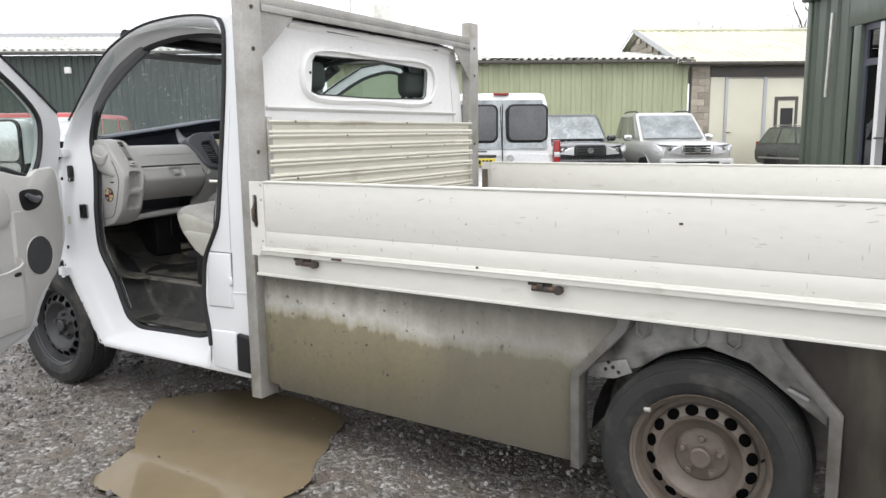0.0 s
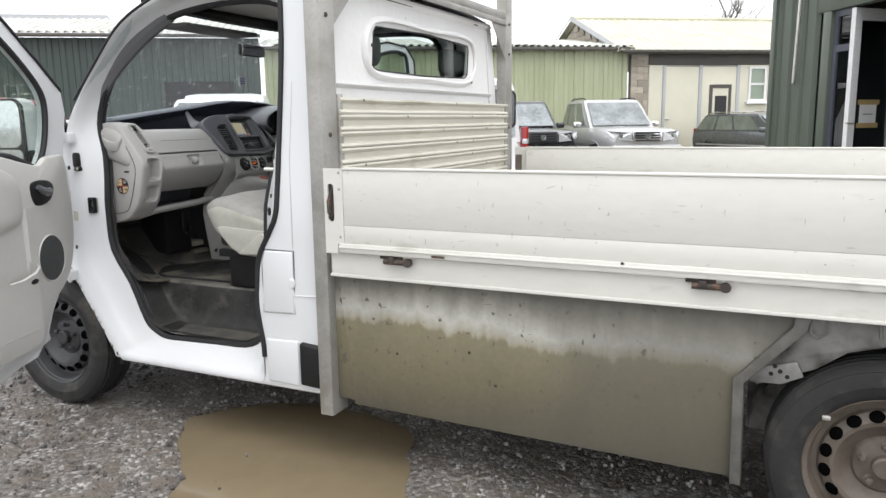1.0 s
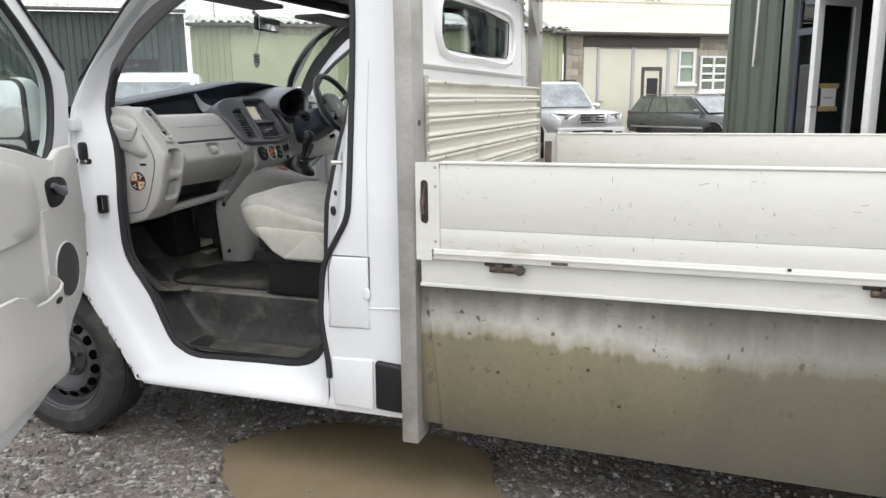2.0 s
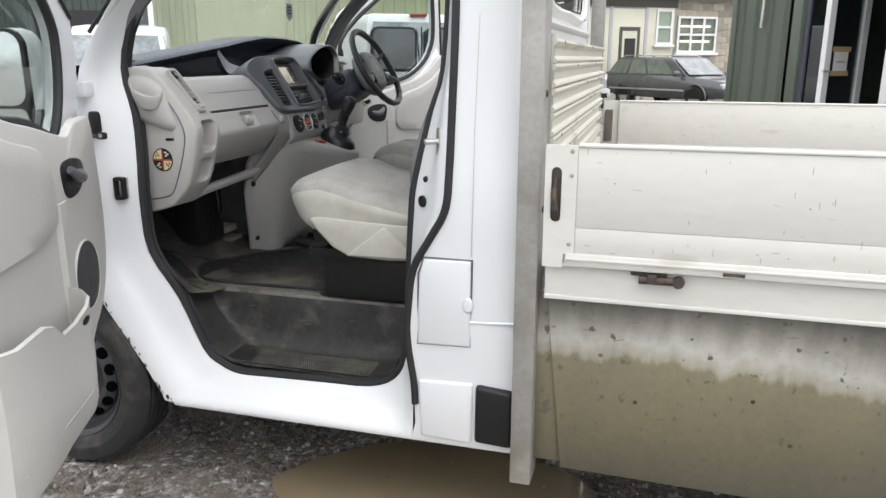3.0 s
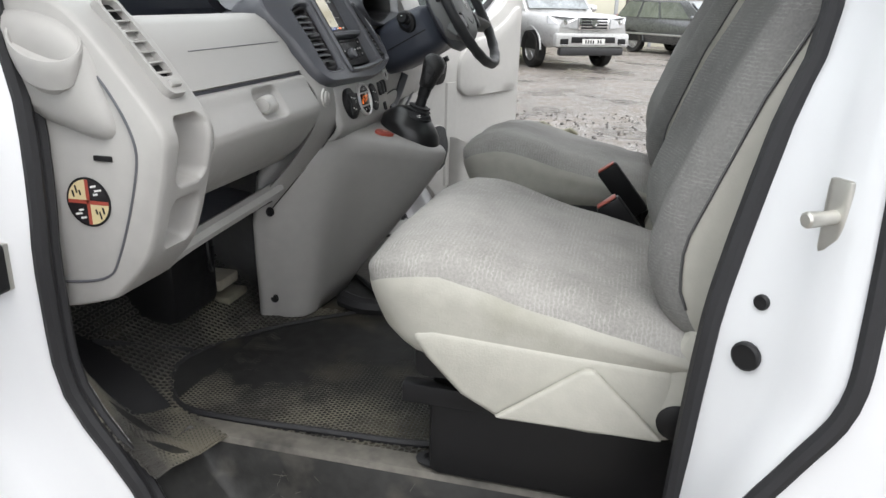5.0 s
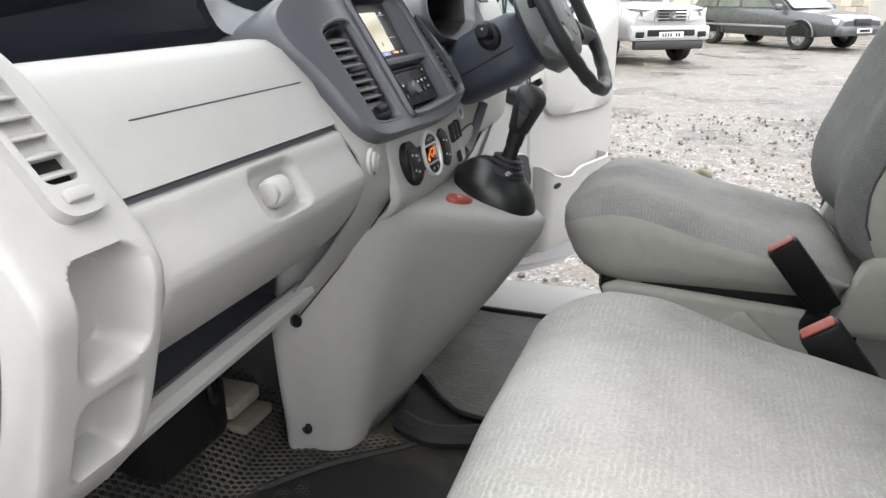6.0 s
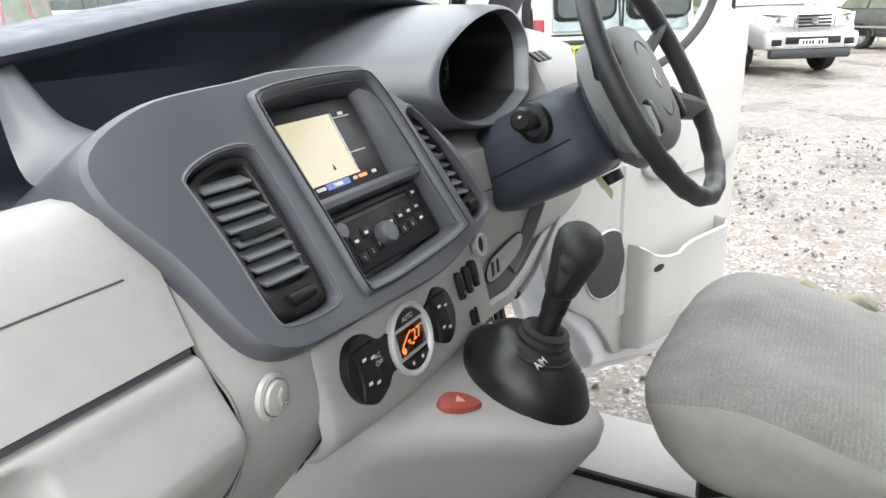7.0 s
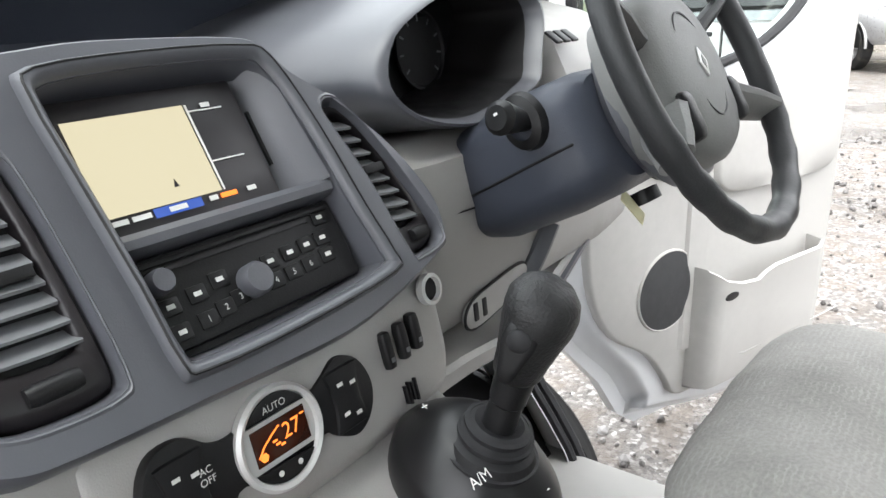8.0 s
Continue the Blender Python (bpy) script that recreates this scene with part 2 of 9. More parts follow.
def skirt_surface():
    """Painted steel skirt: grey above with the rail's shade painted in, a washed pale band, ochre road dirt below, with
    runs and spots.
    """
    m = bpy.data.materials.new("dirty_skirt_paint")
    m.use_nodes = True
    n, l = m.node_tree.nodes, m.node_tree.links
    b = n["Principled BSDF"]
    tc = n.new("ShaderNodeTexCoord")
    sep = n.new("ShaderNodeSeparateXYZ")
    l.new(tc.outputs["Object"], sep.inputs[0])

    def tex(scale, stretch, detail=6.0):
        mp = n.new("ShaderNodeMapping")
        mp.inputs["Scale"].default_value = stretch
        l.new(tc.outputs["Object"], mp.inputs[0])
        t = n.new("ShaderNodeTexNoise")
        t.inputs["Scale"].default_value, t.inputs["Detail"].default_value = scale, detail
        l.new(mp.outputs[0], t.inputs["Vector"])
        return t.outputs[0]

    def math_node(op, a, c):
        t = n.new("ShaderNodeMath")
        t.operation = op
        for i, v in enumerate((a, c)):
            if isinstance(v, float):
                t.inputs[i].default_value = v
            else:
                l.new(v, t.inputs[i])
        return t.outputs[0]

    wave = math_node("MULTIPLY", math_node("SUBTRACT", tex(2.2, (1, 1, 0.35)), 0.5), 0.15)
    runs = math_node("MULTIPLY", math_node("SUBTRACT", tex(24.0, (1, 1, 0.16)), 0.5), 0.09)
    h = math_node("ADD", math_node("ADD", sep.outputs[2], wave), runs)
    r = n.new("ShaderNodeValToRGB")
    e = r.color_ramp.elements
    e[0].position, e[0].color = 0.20, (0.075, 0.07, 0.055, 1)
    e[1].position, e[1].color = 0.30, (0.12, 0.108, 0.075, 1)
    # dark top stops hold drip grime and the side rail's shade together
    for p, c in ((0.44, (0.165, 0.147, 0.092)), (0.590, (0.195, 0.176, 0.112)), (0.605, (0.31, 0.29, 0.225)), (0.645, (0.42, 0.41, 0.375)), (0.690, (0.30, 0.29, 0.25)), (0.73, (0.20, 0.19, 0.16)), (0.78, (0.13, 0.125, 0.105))):
        k = e.new(p)
        k.color = (*c, 1)
    l.new(h, r.inputs[0])
    hs = n.new("ShaderNodeHueSaturation")
    l.new(r.outputs[0], hs.inputs["Color"])
    v = math_node("ADD", math_node("MULTIPLY", tex(2.0, (1, 1, 1)), 0.5), math_node("MULTIPLY", tex(60.0, (1, 1, 1)), 0.35))
    l.new(math_node("ADD", v, 0.58), hs.inputs["Value"])
    mx = n.new("ShaderNodeMixRGB")
    mx.inputs[2].default_value = (0.11, 0.10, 0.075, 1)
    mr = n.new("ShaderNodeMapRange")
    mr.inputs[1].default_value, mr.inputs[2].default_value = 0.645, 0.69
    l.new(tex(34.0, (1, 1, 0.8), 2.0), mr.inputs[0])
    l.new(mr.outputs[0], mx.inputs[0])
    l.new(hs.outputs[0], mx.inputs[1])
    # grey grime in broad patches, thickest towards the wheel
    patch = n.new("ShaderNodeMapRange")
    patch.inputs[1].default_value, patch.inputs[2].default_value, patch.inputs[4].default_value = 0.48, 0.74, 0.6
    near = n.new("ShaderNodeMapRange")
    near.inputs[1].default_value, near.inputs[2].default_value, near.inputs[4].default_value = 0.85, 1.42, 0.22
    l.new(sep.outputs[0], near.inputs[0])
    l.new(math_node("ADD", tex(1.9, (1, 1, 0.6)), near.outputs[0]), patch.inputs[0])
    grime = n.new("ShaderNodeMixRGB")
    grime.inputs[2].default_value = (0.095, 0.088, 0.072, 1)
    l.new(patch.outputs[0], grime.inputs[0])
    l.new(mx.outputs[0], grime.inputs[1])
    l.new(grime.outputs[0], b.inputs["Base Color"])
    b.inputs["Roughness"].default_value = 0.5
    return m


def fabric_surface(name, base, line, freq, across="X"):
    """Seat cloth with fine uneven pale lines running front to back."""
    m = mat(name, base, 0.85, var=0.2, big=5.0, small=250, bump=0.0008, bump_scale=500, spec=0.2)
    n, l = m.node_tree.nodes, m.node_tree.links
    b = n["Principled BSDF"]
    src = b.inputs["Base Color"].links[0].from_socket
    tc = n.new("ShaderNodeTexCoord")
    w = n.new("ShaderNodeTexWave")
    w.bands_direction = across
    w.inputs["Scale"].default_value, w.inputs["Distortion"].default_value = freq, 4.5
    w.inputs["Detail"].default_value, w.inputs["Detail Scale"].default_value = 3.0, 3.0
    l.new(tc.outputs["Object"], w.inputs["Vector"])
    mr = n.new("ShaderNodeMapRange")
    mr.inputs[1].default_value, mr.inputs[2].default_value, mr.inputs[4].default_value = 0.62, 1.0, 0.34
    l.new(w.outputs["Fac"], mr.inputs[0])
    mx = n.new("ShaderNodeMixRGB")
    mx.inputs[2].default_value = (*line, 1)
    worn = n.new("ShaderNodeTexNoise")
    worn.inputs["Scale"].default_value, worn.inputs["Detail"].default_value = 38.0, 3.0
    l.new(tc.outputs["Object"], worn.inputs["Vector"])
    gap = n.new("ShaderNodeMapRange")
    gap.inputs[1].default_value, gap.inputs[2].default_value = 0.40, 0.62
    l.new(worn.outputs["Fac"], gap.inputs[0])
    cut = n.new("ShaderNodeMath")
    cut.operation = "MULTIPLY"
    l.new(mr.outputs[0], cut.inputs[0])
    l.new(gap.outputs[0], cut.inputs[1])
    l.new(cut.outputs[0], mx.inputs[0])
    l.new(src, mx.inputs[1])
    l.new(mx.outputs[0], b.inputs["Base Color"])
    return m


SKIRT = skirt_surface()
SKIRT_WET = mat("wet_grimy_skirt_paint", (0.032, 0.028, 0.023), 0.4, var=0.3, big=3.0, small=30, spot=(0.075, 0.066, 0.05), spot_scale=8.0, spot_edge=(0.55, 0.8), stretch=(1, 1, 0.3))
CLOTH = fabric_surface("striped_seat_cloth", (0.345, 0.335, 0.316), (0.54, 0.53, 0.50), 48.0)
CLOTH_BACK = fabric_surface("ribbed_backrest_cloth", (0.20, 0.197, 0.19), (0.36, 0.355, 0.34), 60.0, "Z")
CLOTH_DARK = mat("charcoal_seat_cloth", (0.10, 0.10, 0.10), 0.9, var=0.15, small=300, bump=0.0006, bump_scale=500, spec=0.2)
VINYL = mat("stone_grey_seat_vinyl", (0.465, 0.455, 0.405), 0.6, var=0.08, bump=0.0004, bump_scale=250, spot=(0.30, 0.29, 0.23), spot_scale=6.0, spot_edge=(0.55, 0.8))
MAT_CELL = mat("cellular_rubber_mat", (0.018, 0.018, 0.018), 0.6, var=0.3, big=4.0, small=30, spot=(0.075, 0.067, 0.05), spot_scale=6.0, spot_edge=(0.52, 0.74), spec=0.3)
CELL_WALL = mat("worn_rubber_cells", (0.075, 0.072, 0.066), 0.5, var=0.4, big=5.0, small=40, spot=(0.19, 0.175, 0.135), spot_scale=5.0, spot_edge=(0.48, 0.70), spec=0.4)
STEP_RUB = mat("scuffed_black_plastic", (0.029, 0.029, 0.028), 0.55, var=0.4, big=6.0, small=45, spot=(0.10, 0.093, 0.08), spot_scale=11.0, spot_edge=(0.52, 0.80), bump=0.0006, bump_scale=80, spec=0.35)
SILVER = mat("satin_silver_plastic", (0.62, 0.62, 0.61), 0.35, metal=0.25, var=0.03)
MARK = mat("white_print", (0.75, 0.75, 0.73), 0.5, var=0.02)
RED = mat("red_plastic", (0.33, 0.065, 0.045), 0.4, var=0.06)
SCREEN_LIT = glow("lit_map_screen", (0.88, 0.80, 0.55), 0.24)
SCREEN_BLUE = glow("lit_blue_bar", (0.05, 0.12, 0.5), 0.3)
ORANGE = glow("orange_display", (1.0, 0.22, 0.03), 0.6)
SCREEN_OFF = mat("dark_screen", (0.014, 0.012, 0.014), 0.38, var=0.05)

# ---------------------------------------------------------------- the truck's bed
W = 2.08
truck = thing("dropside_truck", "white dropside pickup truck standing with both cab doors open", "truck", (0, 0, 0))


def roundbox(c, half, r, cuts=8, deform=None, m=None, bm=None):
    """A box with large soft edges; deform takes a point in -1..1 and the place and gives the new place."""
    b = bmesh.new()
    bmesh.ops.create_cube(b, size=2)
    bmesh.ops.subdivide_edges(b, edges=b.edges[:], cuts=cuts, use_grid_fill=True)
    hv = Vector(half)
    for v in b.verts:
        q = v.co.copy()
        p = Vector((q.x * hv.x, q.y * hv.y, q.z * hv.z))
        inner = Vector([max(-hv[i] + r, min(hv[i] - r, p[i])) for i in range(3)])
        d = p - inner
        if d.length > 1e-9:
            p = inner + d.normalized() * r
        p += Vector(c)
        v.co = deform(q, p) if deform else p
    if m is not None:
        b.transform(m)
    return merge(bm, b)


HOLE = mat("unlit_hole", (0.003, 0.003, 0.003), 0.95, var=0.0, spec=0.0)


def wheel(x, y, side, rim_mat, label):
    """Steel wheel with its tyre; side -1 faces -y."""
    m = Matrix.Translation((x, y, 0.327)) @ Matrix.Rotation(radians(90), 4, "X") @ Matrix.Scale(-side, 4, (0, 0, 1))
    prof = [(0.208, -0.06), (0.216, -0.085), (0.25, -0.10), (0.295, -0.098), (0.313, -0.088), (0.3245, -0.07)]
    for k in (-0.045, -0.015, 0.015, 0.045):
        prof += [(0.327, k - 0.011), (0.327, k + 0.008), (0.320, k + 0.010), (0.320, k + 0.017)]
    prof += [(0.3245, 0.07), (0.313, 0.088), (0.306, 0.0935), (0.304, 0.0925), (0.295, 0.098), (0.262, 0.1015), (0.26, 0.1005), (0.245, 0.10), (0.222, 0.088), (0.212, 0.075)]
    w = part("wheel", lathe(prof, 64, m, closed=True), TYRE, truck, label)
    rim = lathe([(0.208, -0.06), (0.212, 0.084), (0.219, 0.090), (0.222, 0.086), (0.214, 0.080), (0.204, 0.074), (0.198, 0.05), (0.192, 0.036), (0.178, 0.034), (0.172, 0.046), (0.145, 0.062), (0.132, 0.060), (0.115, 0.038), (0.088, 0.022),
                 (0.080, 0.03), (0.045, 0.033), (0.035, 0.036), (0.034, 0.058), (0.028, 0.062), (0.0, 0.062)], 56, m)
    part("rim", rim, rim_mat, w)
    for i in range(16):
        a = 2 * math.pi * (i + 0.5) / 16
        t = m @ Matrix.Rotation(a, 4, "Z") @ Matrix.Translation((0.159, 0, 0.0545)) @ Matrix.Rotation(radians(31), 4, "Y")
        part("rim_hole", lathe([(0.0, 0.0022), (0.017, 0.0022), (0.0185, 0.0012), (0.0185, -0.004)], 14, t @ Matrix.Scale(1.15, 4, (0, 1, 0))), HOLE, w)
    for i in range(5):
        t = m @ Matrix.Rotation(2 * math.pi * i / 5 + 0.3, 4, "Z") @ Matrix.Translation((0.061, 0, 0.028))
        part("wheel_bolt", lathe([(0.016, 0.0), (0.016, 0.006), (0.0115, 0.008), (0.0115, 0.022), (0.008, 0.026), (0.0, 0.027)], 6, t), rim_mat, w)
    part("valve", tube([m @ Vector((0.188, 0.03, 0.035)), m @ Vector((0.182, 0.032, 0.065))], 0.004, 6), BLACK, w)
    if x > 0 and side < 0:
        part("balance_weight", roundbox((x - 0.163, y - 0.092, 0.327 + 0.146), (0.012, 0.005, 0.008), 0.004, 2), STEEL, w)
    return w


for x, rm in ((-1.655, RIM_DARK), (1.818, RIM)):
    wheel(x, 0.15, -1, rm, "worn black tyre on a " + ("rusty brown" if x > 0 else "dark") + " pressed steel wheel")
    wheel(x, W - 0.15, 1, rm, "worn black tyre on a dark pressed steel wheel")

part("bed_floor", box(0.0, 3.16, 0.055, W - 0.055, 0.80, 0.865, 0.004), GALV, truck, "grey chequered bed floor")
for y in (0.62, 1.46):
    part("chassis_rail", box(-2.0, 3.1, y - 0.04, y + 0.04, 0.42, 0.575, 0.01), BLACK, truck)
for x in (0.25, 0.9, 1.5, 2.2, 2.9):
    part("cross_member", box(x - 0.03, x + 0.03, 0.085, W - 0.085, 0.70, 0.80, 0.006), BLACK, truck)
part("axle", tube([(1.818, 0.25, 0.327), (1.818, W - 0.25, 0.327)], 0.05, 12), BLACK, truck)


def dropside(mirror):
    """A folding side of hollow aluminium planks with its corner plate, catch and rail."""
    f = (lambda y: W - y) if mirror else (lambda y: y)

    def bx(x0, x1, y0, y1, z0, z1, r):
        return box(x0, x1, min(f(y0), f(y1)), max(f(y0), f(y1)), z0, z1, r)

    d = part("dropside", bx(0.052, 3.14, 0.0, 0.026, 0.973, 1.174, 0.0012), CREAM, truck, "cream painted aluminium dropside")
    part("plank", bx(0.052, 3.14, 0.0, 0.026, 0.907, 0.9722, 0.0012), CREAM, d)
    part("top_lip", bx(0.052, 3.14, -0.004, 0.030, 1.1745, 1.183, 0.003), CREAM, d)
    part("bottom_moulding", bx(0.03, 3.14, -0.007, 0.026, 0.872, 0.9065, 0.004), CREAM, d)
    part("bottom_bead", bx(0.03, 3.14, -0.011, -0.0072, 0.889, 0.896, 0.0015), CREAM, d)
    z0, z1 = 0.868, 1.180
    plate = [(-0.028, z0), (0.024, z0), (0.024, 0.905), (0.0515, 0.905), (0.0515, z1), (-0.028, z1)]
    slot = rounded(-0.012, 0.014, 0.985, 1.125, 0.013, 5)
    cp = part("corner_plate", holed(plate, [slot], "y", f(-0.004), f(0.004)), CREAM, d, "cream plate with a rusty catch in its slot")
    part("catch_box", bx(-0.02, 0.02, 0.012, 0.02, 0.975, 1.135, 0.002), RIM, cp)
    part("catch", tube([(0.0, f(0.002), 1.10), (-0.004, f(-0.012), 1.06), (0.002, f(-0.016), 1.02), (0.004, f(0.0), 1.0)], [0.004, 0.007, 0.008, 0.005], 8), DARKSTEEL, cp)
    for z in (1.165, 1.105, 0.93):
        part("rivet", lathe([(0.0055, 0.0), (0.0045, 0.002), (0.0, 0.003)], 10, Matrix.Translation((0.038, f(-0.004), z)) @ Matrix.Rotation(radians(90 if not mirror else -90), 4, "X")), GALV, cp)
    rail = part("side_rail", bx(-0.022, 3.16, 0.018, 0.055, 0.777, 0.866, 0.004), CREAM, truck, "cream aluminium side rail with rust marks")
    part("rail_lip", bx(-0.022, 3.16, 0.008, 0.018, 0.777, 0.789, 0.003), CREAM, rail)
    for x in (0.27, 1.325, 2.40, 3.02):
        h = part("hinge", tube([(x - 0.055, f(0.002), 0.850), (x + 0.03, f(0.002), 0.850)], 0.0105, 10), DARKSTEEL, rail, "rusty drop hinge")
        part("hinge_leaf", bx(x - 0.075, x + 0.012, 0.006, 0.0185, 0.858, 0.874, 0.002), DARKSTEEL, h)
        part("hinge_knuckle", lathe([(0.0, -0.012), (0.014, -0.012), (0.016, 0.0), (0.014, 0.012), (0.0, 0.012)], 12, Matrix.Translation((x + 0.04, f(0.002), 0.850)) @ Matrix.Rotation(radians(90), 4, "X")), DARKSTEEL, h)
        part("hinge_strap", bx(x - 0.035, x - 0.012, -0.0105, 0.0185, 0.842, 0.868, 0.003), DARKSTEEL, h)
    return d


dropside(False)


def flecks(seed, y, count, x0, x1, z0, z1):
    """Small scratches and dark flecks on a painted face, as one thin mesh."""
    r_ = random.Random(seed)
    b = bmesh.new()
    for i in range(count):
        x, z = r_.uniform(x0, x1), r_.uniform(z0, z1)
        lx, lz = (r_.uniform(0.004, 0.03), 0.0009) if r_.random() < 0.6 else (0.0011, r_.uniform(0.004, 0.02))
        if r_.random() < 0.25:
            lx = lz = r_.uniform(0.0015, 0.0035)
        k = r_.uniform(-0.3, 0.3) * lx
        b.faces.new([b.verts.new(p) for p in ((x, y, z), (x + lx, y, z + k), (x + lx * 0.9, y, z + k + lz), (x - lx * 0.1, y, z + lz))])
    return b


FLECK = mat("grey_brown_scuff", (0.20, 0.18, 0.15), 0.7, var=0.3)
tagged(part("scuffing", flecks(3, -0.0006, 110, 0.06, 3.1, 0.98, 1.17), FLECK, truck, smooth=False), kind="stuff")
tagged(part("scuffing", flecks(4, -0.0006, 40, 0.06, 3.1, 0.91, 0.97), FLECK, truck, smooth=False), kind="stuff")
tagged(part("scuffing", flecks(5, W - 0.0266, 110, 0.06, 3.1, 0.90, 1.17), FLECK, truck, smooth=False), kind="stuff")
tagged(part("scuffing", flecks(6, 0.0574, 60, 0.05, 1.38, 0.28, 0.72), RIM, truck, smooth=False), kind="stuff")
dropside(True)
for x, z, s in ((0.41, 0.878, 0.05), (1.75, 1.09, 0.012), (1.06, 0.9, 0.01)):
    part("paint_chip", box(x, x + s, -0.0117, -0.0112, z, z + 0.008), DARKSTEEL, truck)
part("tailboard", box(3.145, 3.17, 0.03, W - 0.03, 0.872, 1.183, 0.004), CREAM, truck, "cream painted tailboard")

EDGE = mat("dirty_grey_edge_steel", (0.13, 0.125, 0.115), 0.5, metal=0.2, var=0.2, big=5.0, small=60, spot=(0.07, 0.062, 0.048), spot_scale=9.0, spot_edge=(0.5, 0.75))
sk = part("skirt", prism([(-0.02, 0.776), (0.036, 0.262), (1.405, 0.238), (1.396, 0.556), (1.556, 0.735), (1.57, 0.776)], "y", 0.058, 0.066, 0.002), SKIRT, truck, "steel side skirt stained with ochre road dirt")
part("skirt_edge", prism([(1.402, 0.225), (1.434, 0.222), (1.428, 0.552), (1.585, 0.728), (1.60, 0.776), (1.555, 0.776), (1.552, 0.742), (1.396, 0.560)], "y", 0.035, 0.12, 0.004), EDGE, sk)
for x, z in ((0.228, 0.49), (0.52, 0.53), (0.62, 0.42)):
    part("dent", lathe([(0.006, 0), (0.004, 0.002), (0, 0.002)], 8, Matrix.Translation((x, 0.0575, z)) @ Matrix.Rotation(radians(90), 4, "X")), DARKSTEEL, sk)
part("skirt_return", box(-0.044, 0.034, 0.068, 0.074, 0.275, 0.776, 0.002), SKIRT, truck)
sk = part("skirt", prism([(2.03, 0.776), (2.05, 0.742), (2.212, 0.556), (2.215, 0.235), (3.1, 0.235), (3.1, 0.776)], "y", 0.058, 0.066, 0.002), SKIRT_WET, truck, "steel side skirt dark with wet dirt")
part("skirt_edge", prism([(2.005, 0.776), (2.02, 0.735), (2.178, 0.552), (2.18, 0.222), (2.214, 0.222), (2.214, 0.56), (2.055, 0.745), (2.04, 0.776)], "y", 0.035, 0.12, 0.004), EDGE, sk)
part("skirt", prism([(-0.02, 0.776), (0.036, 0.262), (3.1, 0.235), (3.1, 0.776)], "y", W - 0.066, W - 0.058, 0.002), SKIRT, truck)
ARCH = mat("dirty_aluminium_liner", (0.24, 0.235, 0.225), 0.5, metal=0.3, var=0.25, big=7.0, small=40, spot=(0.07, 0.065, 0.055), spot_scale=10, spot_edge=(0.5, 0.68))
ar = part("arch_panel", box(1.43, 2.18, 0.33, 0.34, 0.30, 0.775), ARCH, truck, "dirty bare metal wheel arch panel")
part("arch_plate", prism([(1.56, 0.776), (1.44, 0.60), (1.46, 0.53), (1.62, 0.60), (1.70, 0.66), (1.818, 0.695), (1.95, 0.66), (2.06, 0.58), (2.17, 0.50), (2.17, 0.60), (2.05, 0.776)], "y", 0.108, 0.116, 0.002), ARCH, truck)
for x in (1.62, 1.80, 1.90):
    part("tie_loop", tube([(x - 0.022, 0.104, 0.76), (x - 0.02, 0.10, 0.715), (x, 0.098, 0.70), (x + 0.02, 0.10, 0.715), (x + 0.022, 0.104, 0.76)], 0.005, 6), ARCH, ar)
part("arch_bracket", prism([(1.44, 0.585), (1.57, 0.62), (1.59, 0.575), (1.53, 0.545), (1.44, 0.54)], "y", 0.095, 0.103, 0.003), ARCH, ar)
for x, z in ((1.50, 0.575), (1.525, 0.585), (1.545, 0.57), (1.51, 0.60)):
    part("bracket_hole", lathe([(0.007, 0), (0.0, 0.001)], 10, Matrix.Translation((x, 0.0945, z)) @ Matrix.Rotation(radians(90), 4, "X")), BLACK, ar)
part("arch_stay", tube([(2.06, 0.10, 0.60), (2.12, 0.098, 0.575)], 0.012, 8), ARCH, ar)
part("inner_arch", loft([[(1.818 + 0.38 * math.cos(a), y, 0.33 + 0.38 * math.sin(a)) for a in [math.pi * i / 14 for i in range(15)]] for y in (0.14, 0.5)], closed=False), BLACK, truck)

# headboard behind the cab
for y0, y1 in ((0.02, 0.13), (W - 0.13, W - 0.02)):
    out = y0 if y0 < 1 else y1
    inn = y1 if y0 < 1 else y0
    post = part("headboard_post", box(-0.102, -0.043, min(out, inn), max(out, inn), 0.212, 2.055, 0.004), GALV, truck, "weathered galvanised steel post")
    part("gusset", prism([(inn, 1.70), (inn, 1.92), (inn + (0.24 if y0 < 1 else -0.24), 1.92)], "x", -0.052, -0.046), GALV, post)
    part("end_strip", box(-0.046, -0.036, min(inn, inn + (0.03 if y0 < 1 else -0.03)), max(inn, inn + (0.03 if y0 < 1 else -0.03)), 0.88, 1.45, 0.002), GALV, post)
    for z in (1.73, 1.90, 1.0, 1.3):
        part("bolt", lathe([(0.009, 0), (0.009, 0.004), (0.0, 0.006)], 8, Matrix.Translation((-0.043, (y0 + y1) / 2, z)) @ Matrix.Rotation(radians(90), 4, "Y")), DARKSTEEL, post)
rail = part("headboard_rail", box(-0.098, -0.040, 0.13, W - 0.13, 1.918, 1.962, 0.005), GALV, truck, "galvanised top rail")
part("rail_flange", box(-0.046, -0.038, 0.131, W - 0.131, 1.888, 1.918, 0.001), GALV, rail)
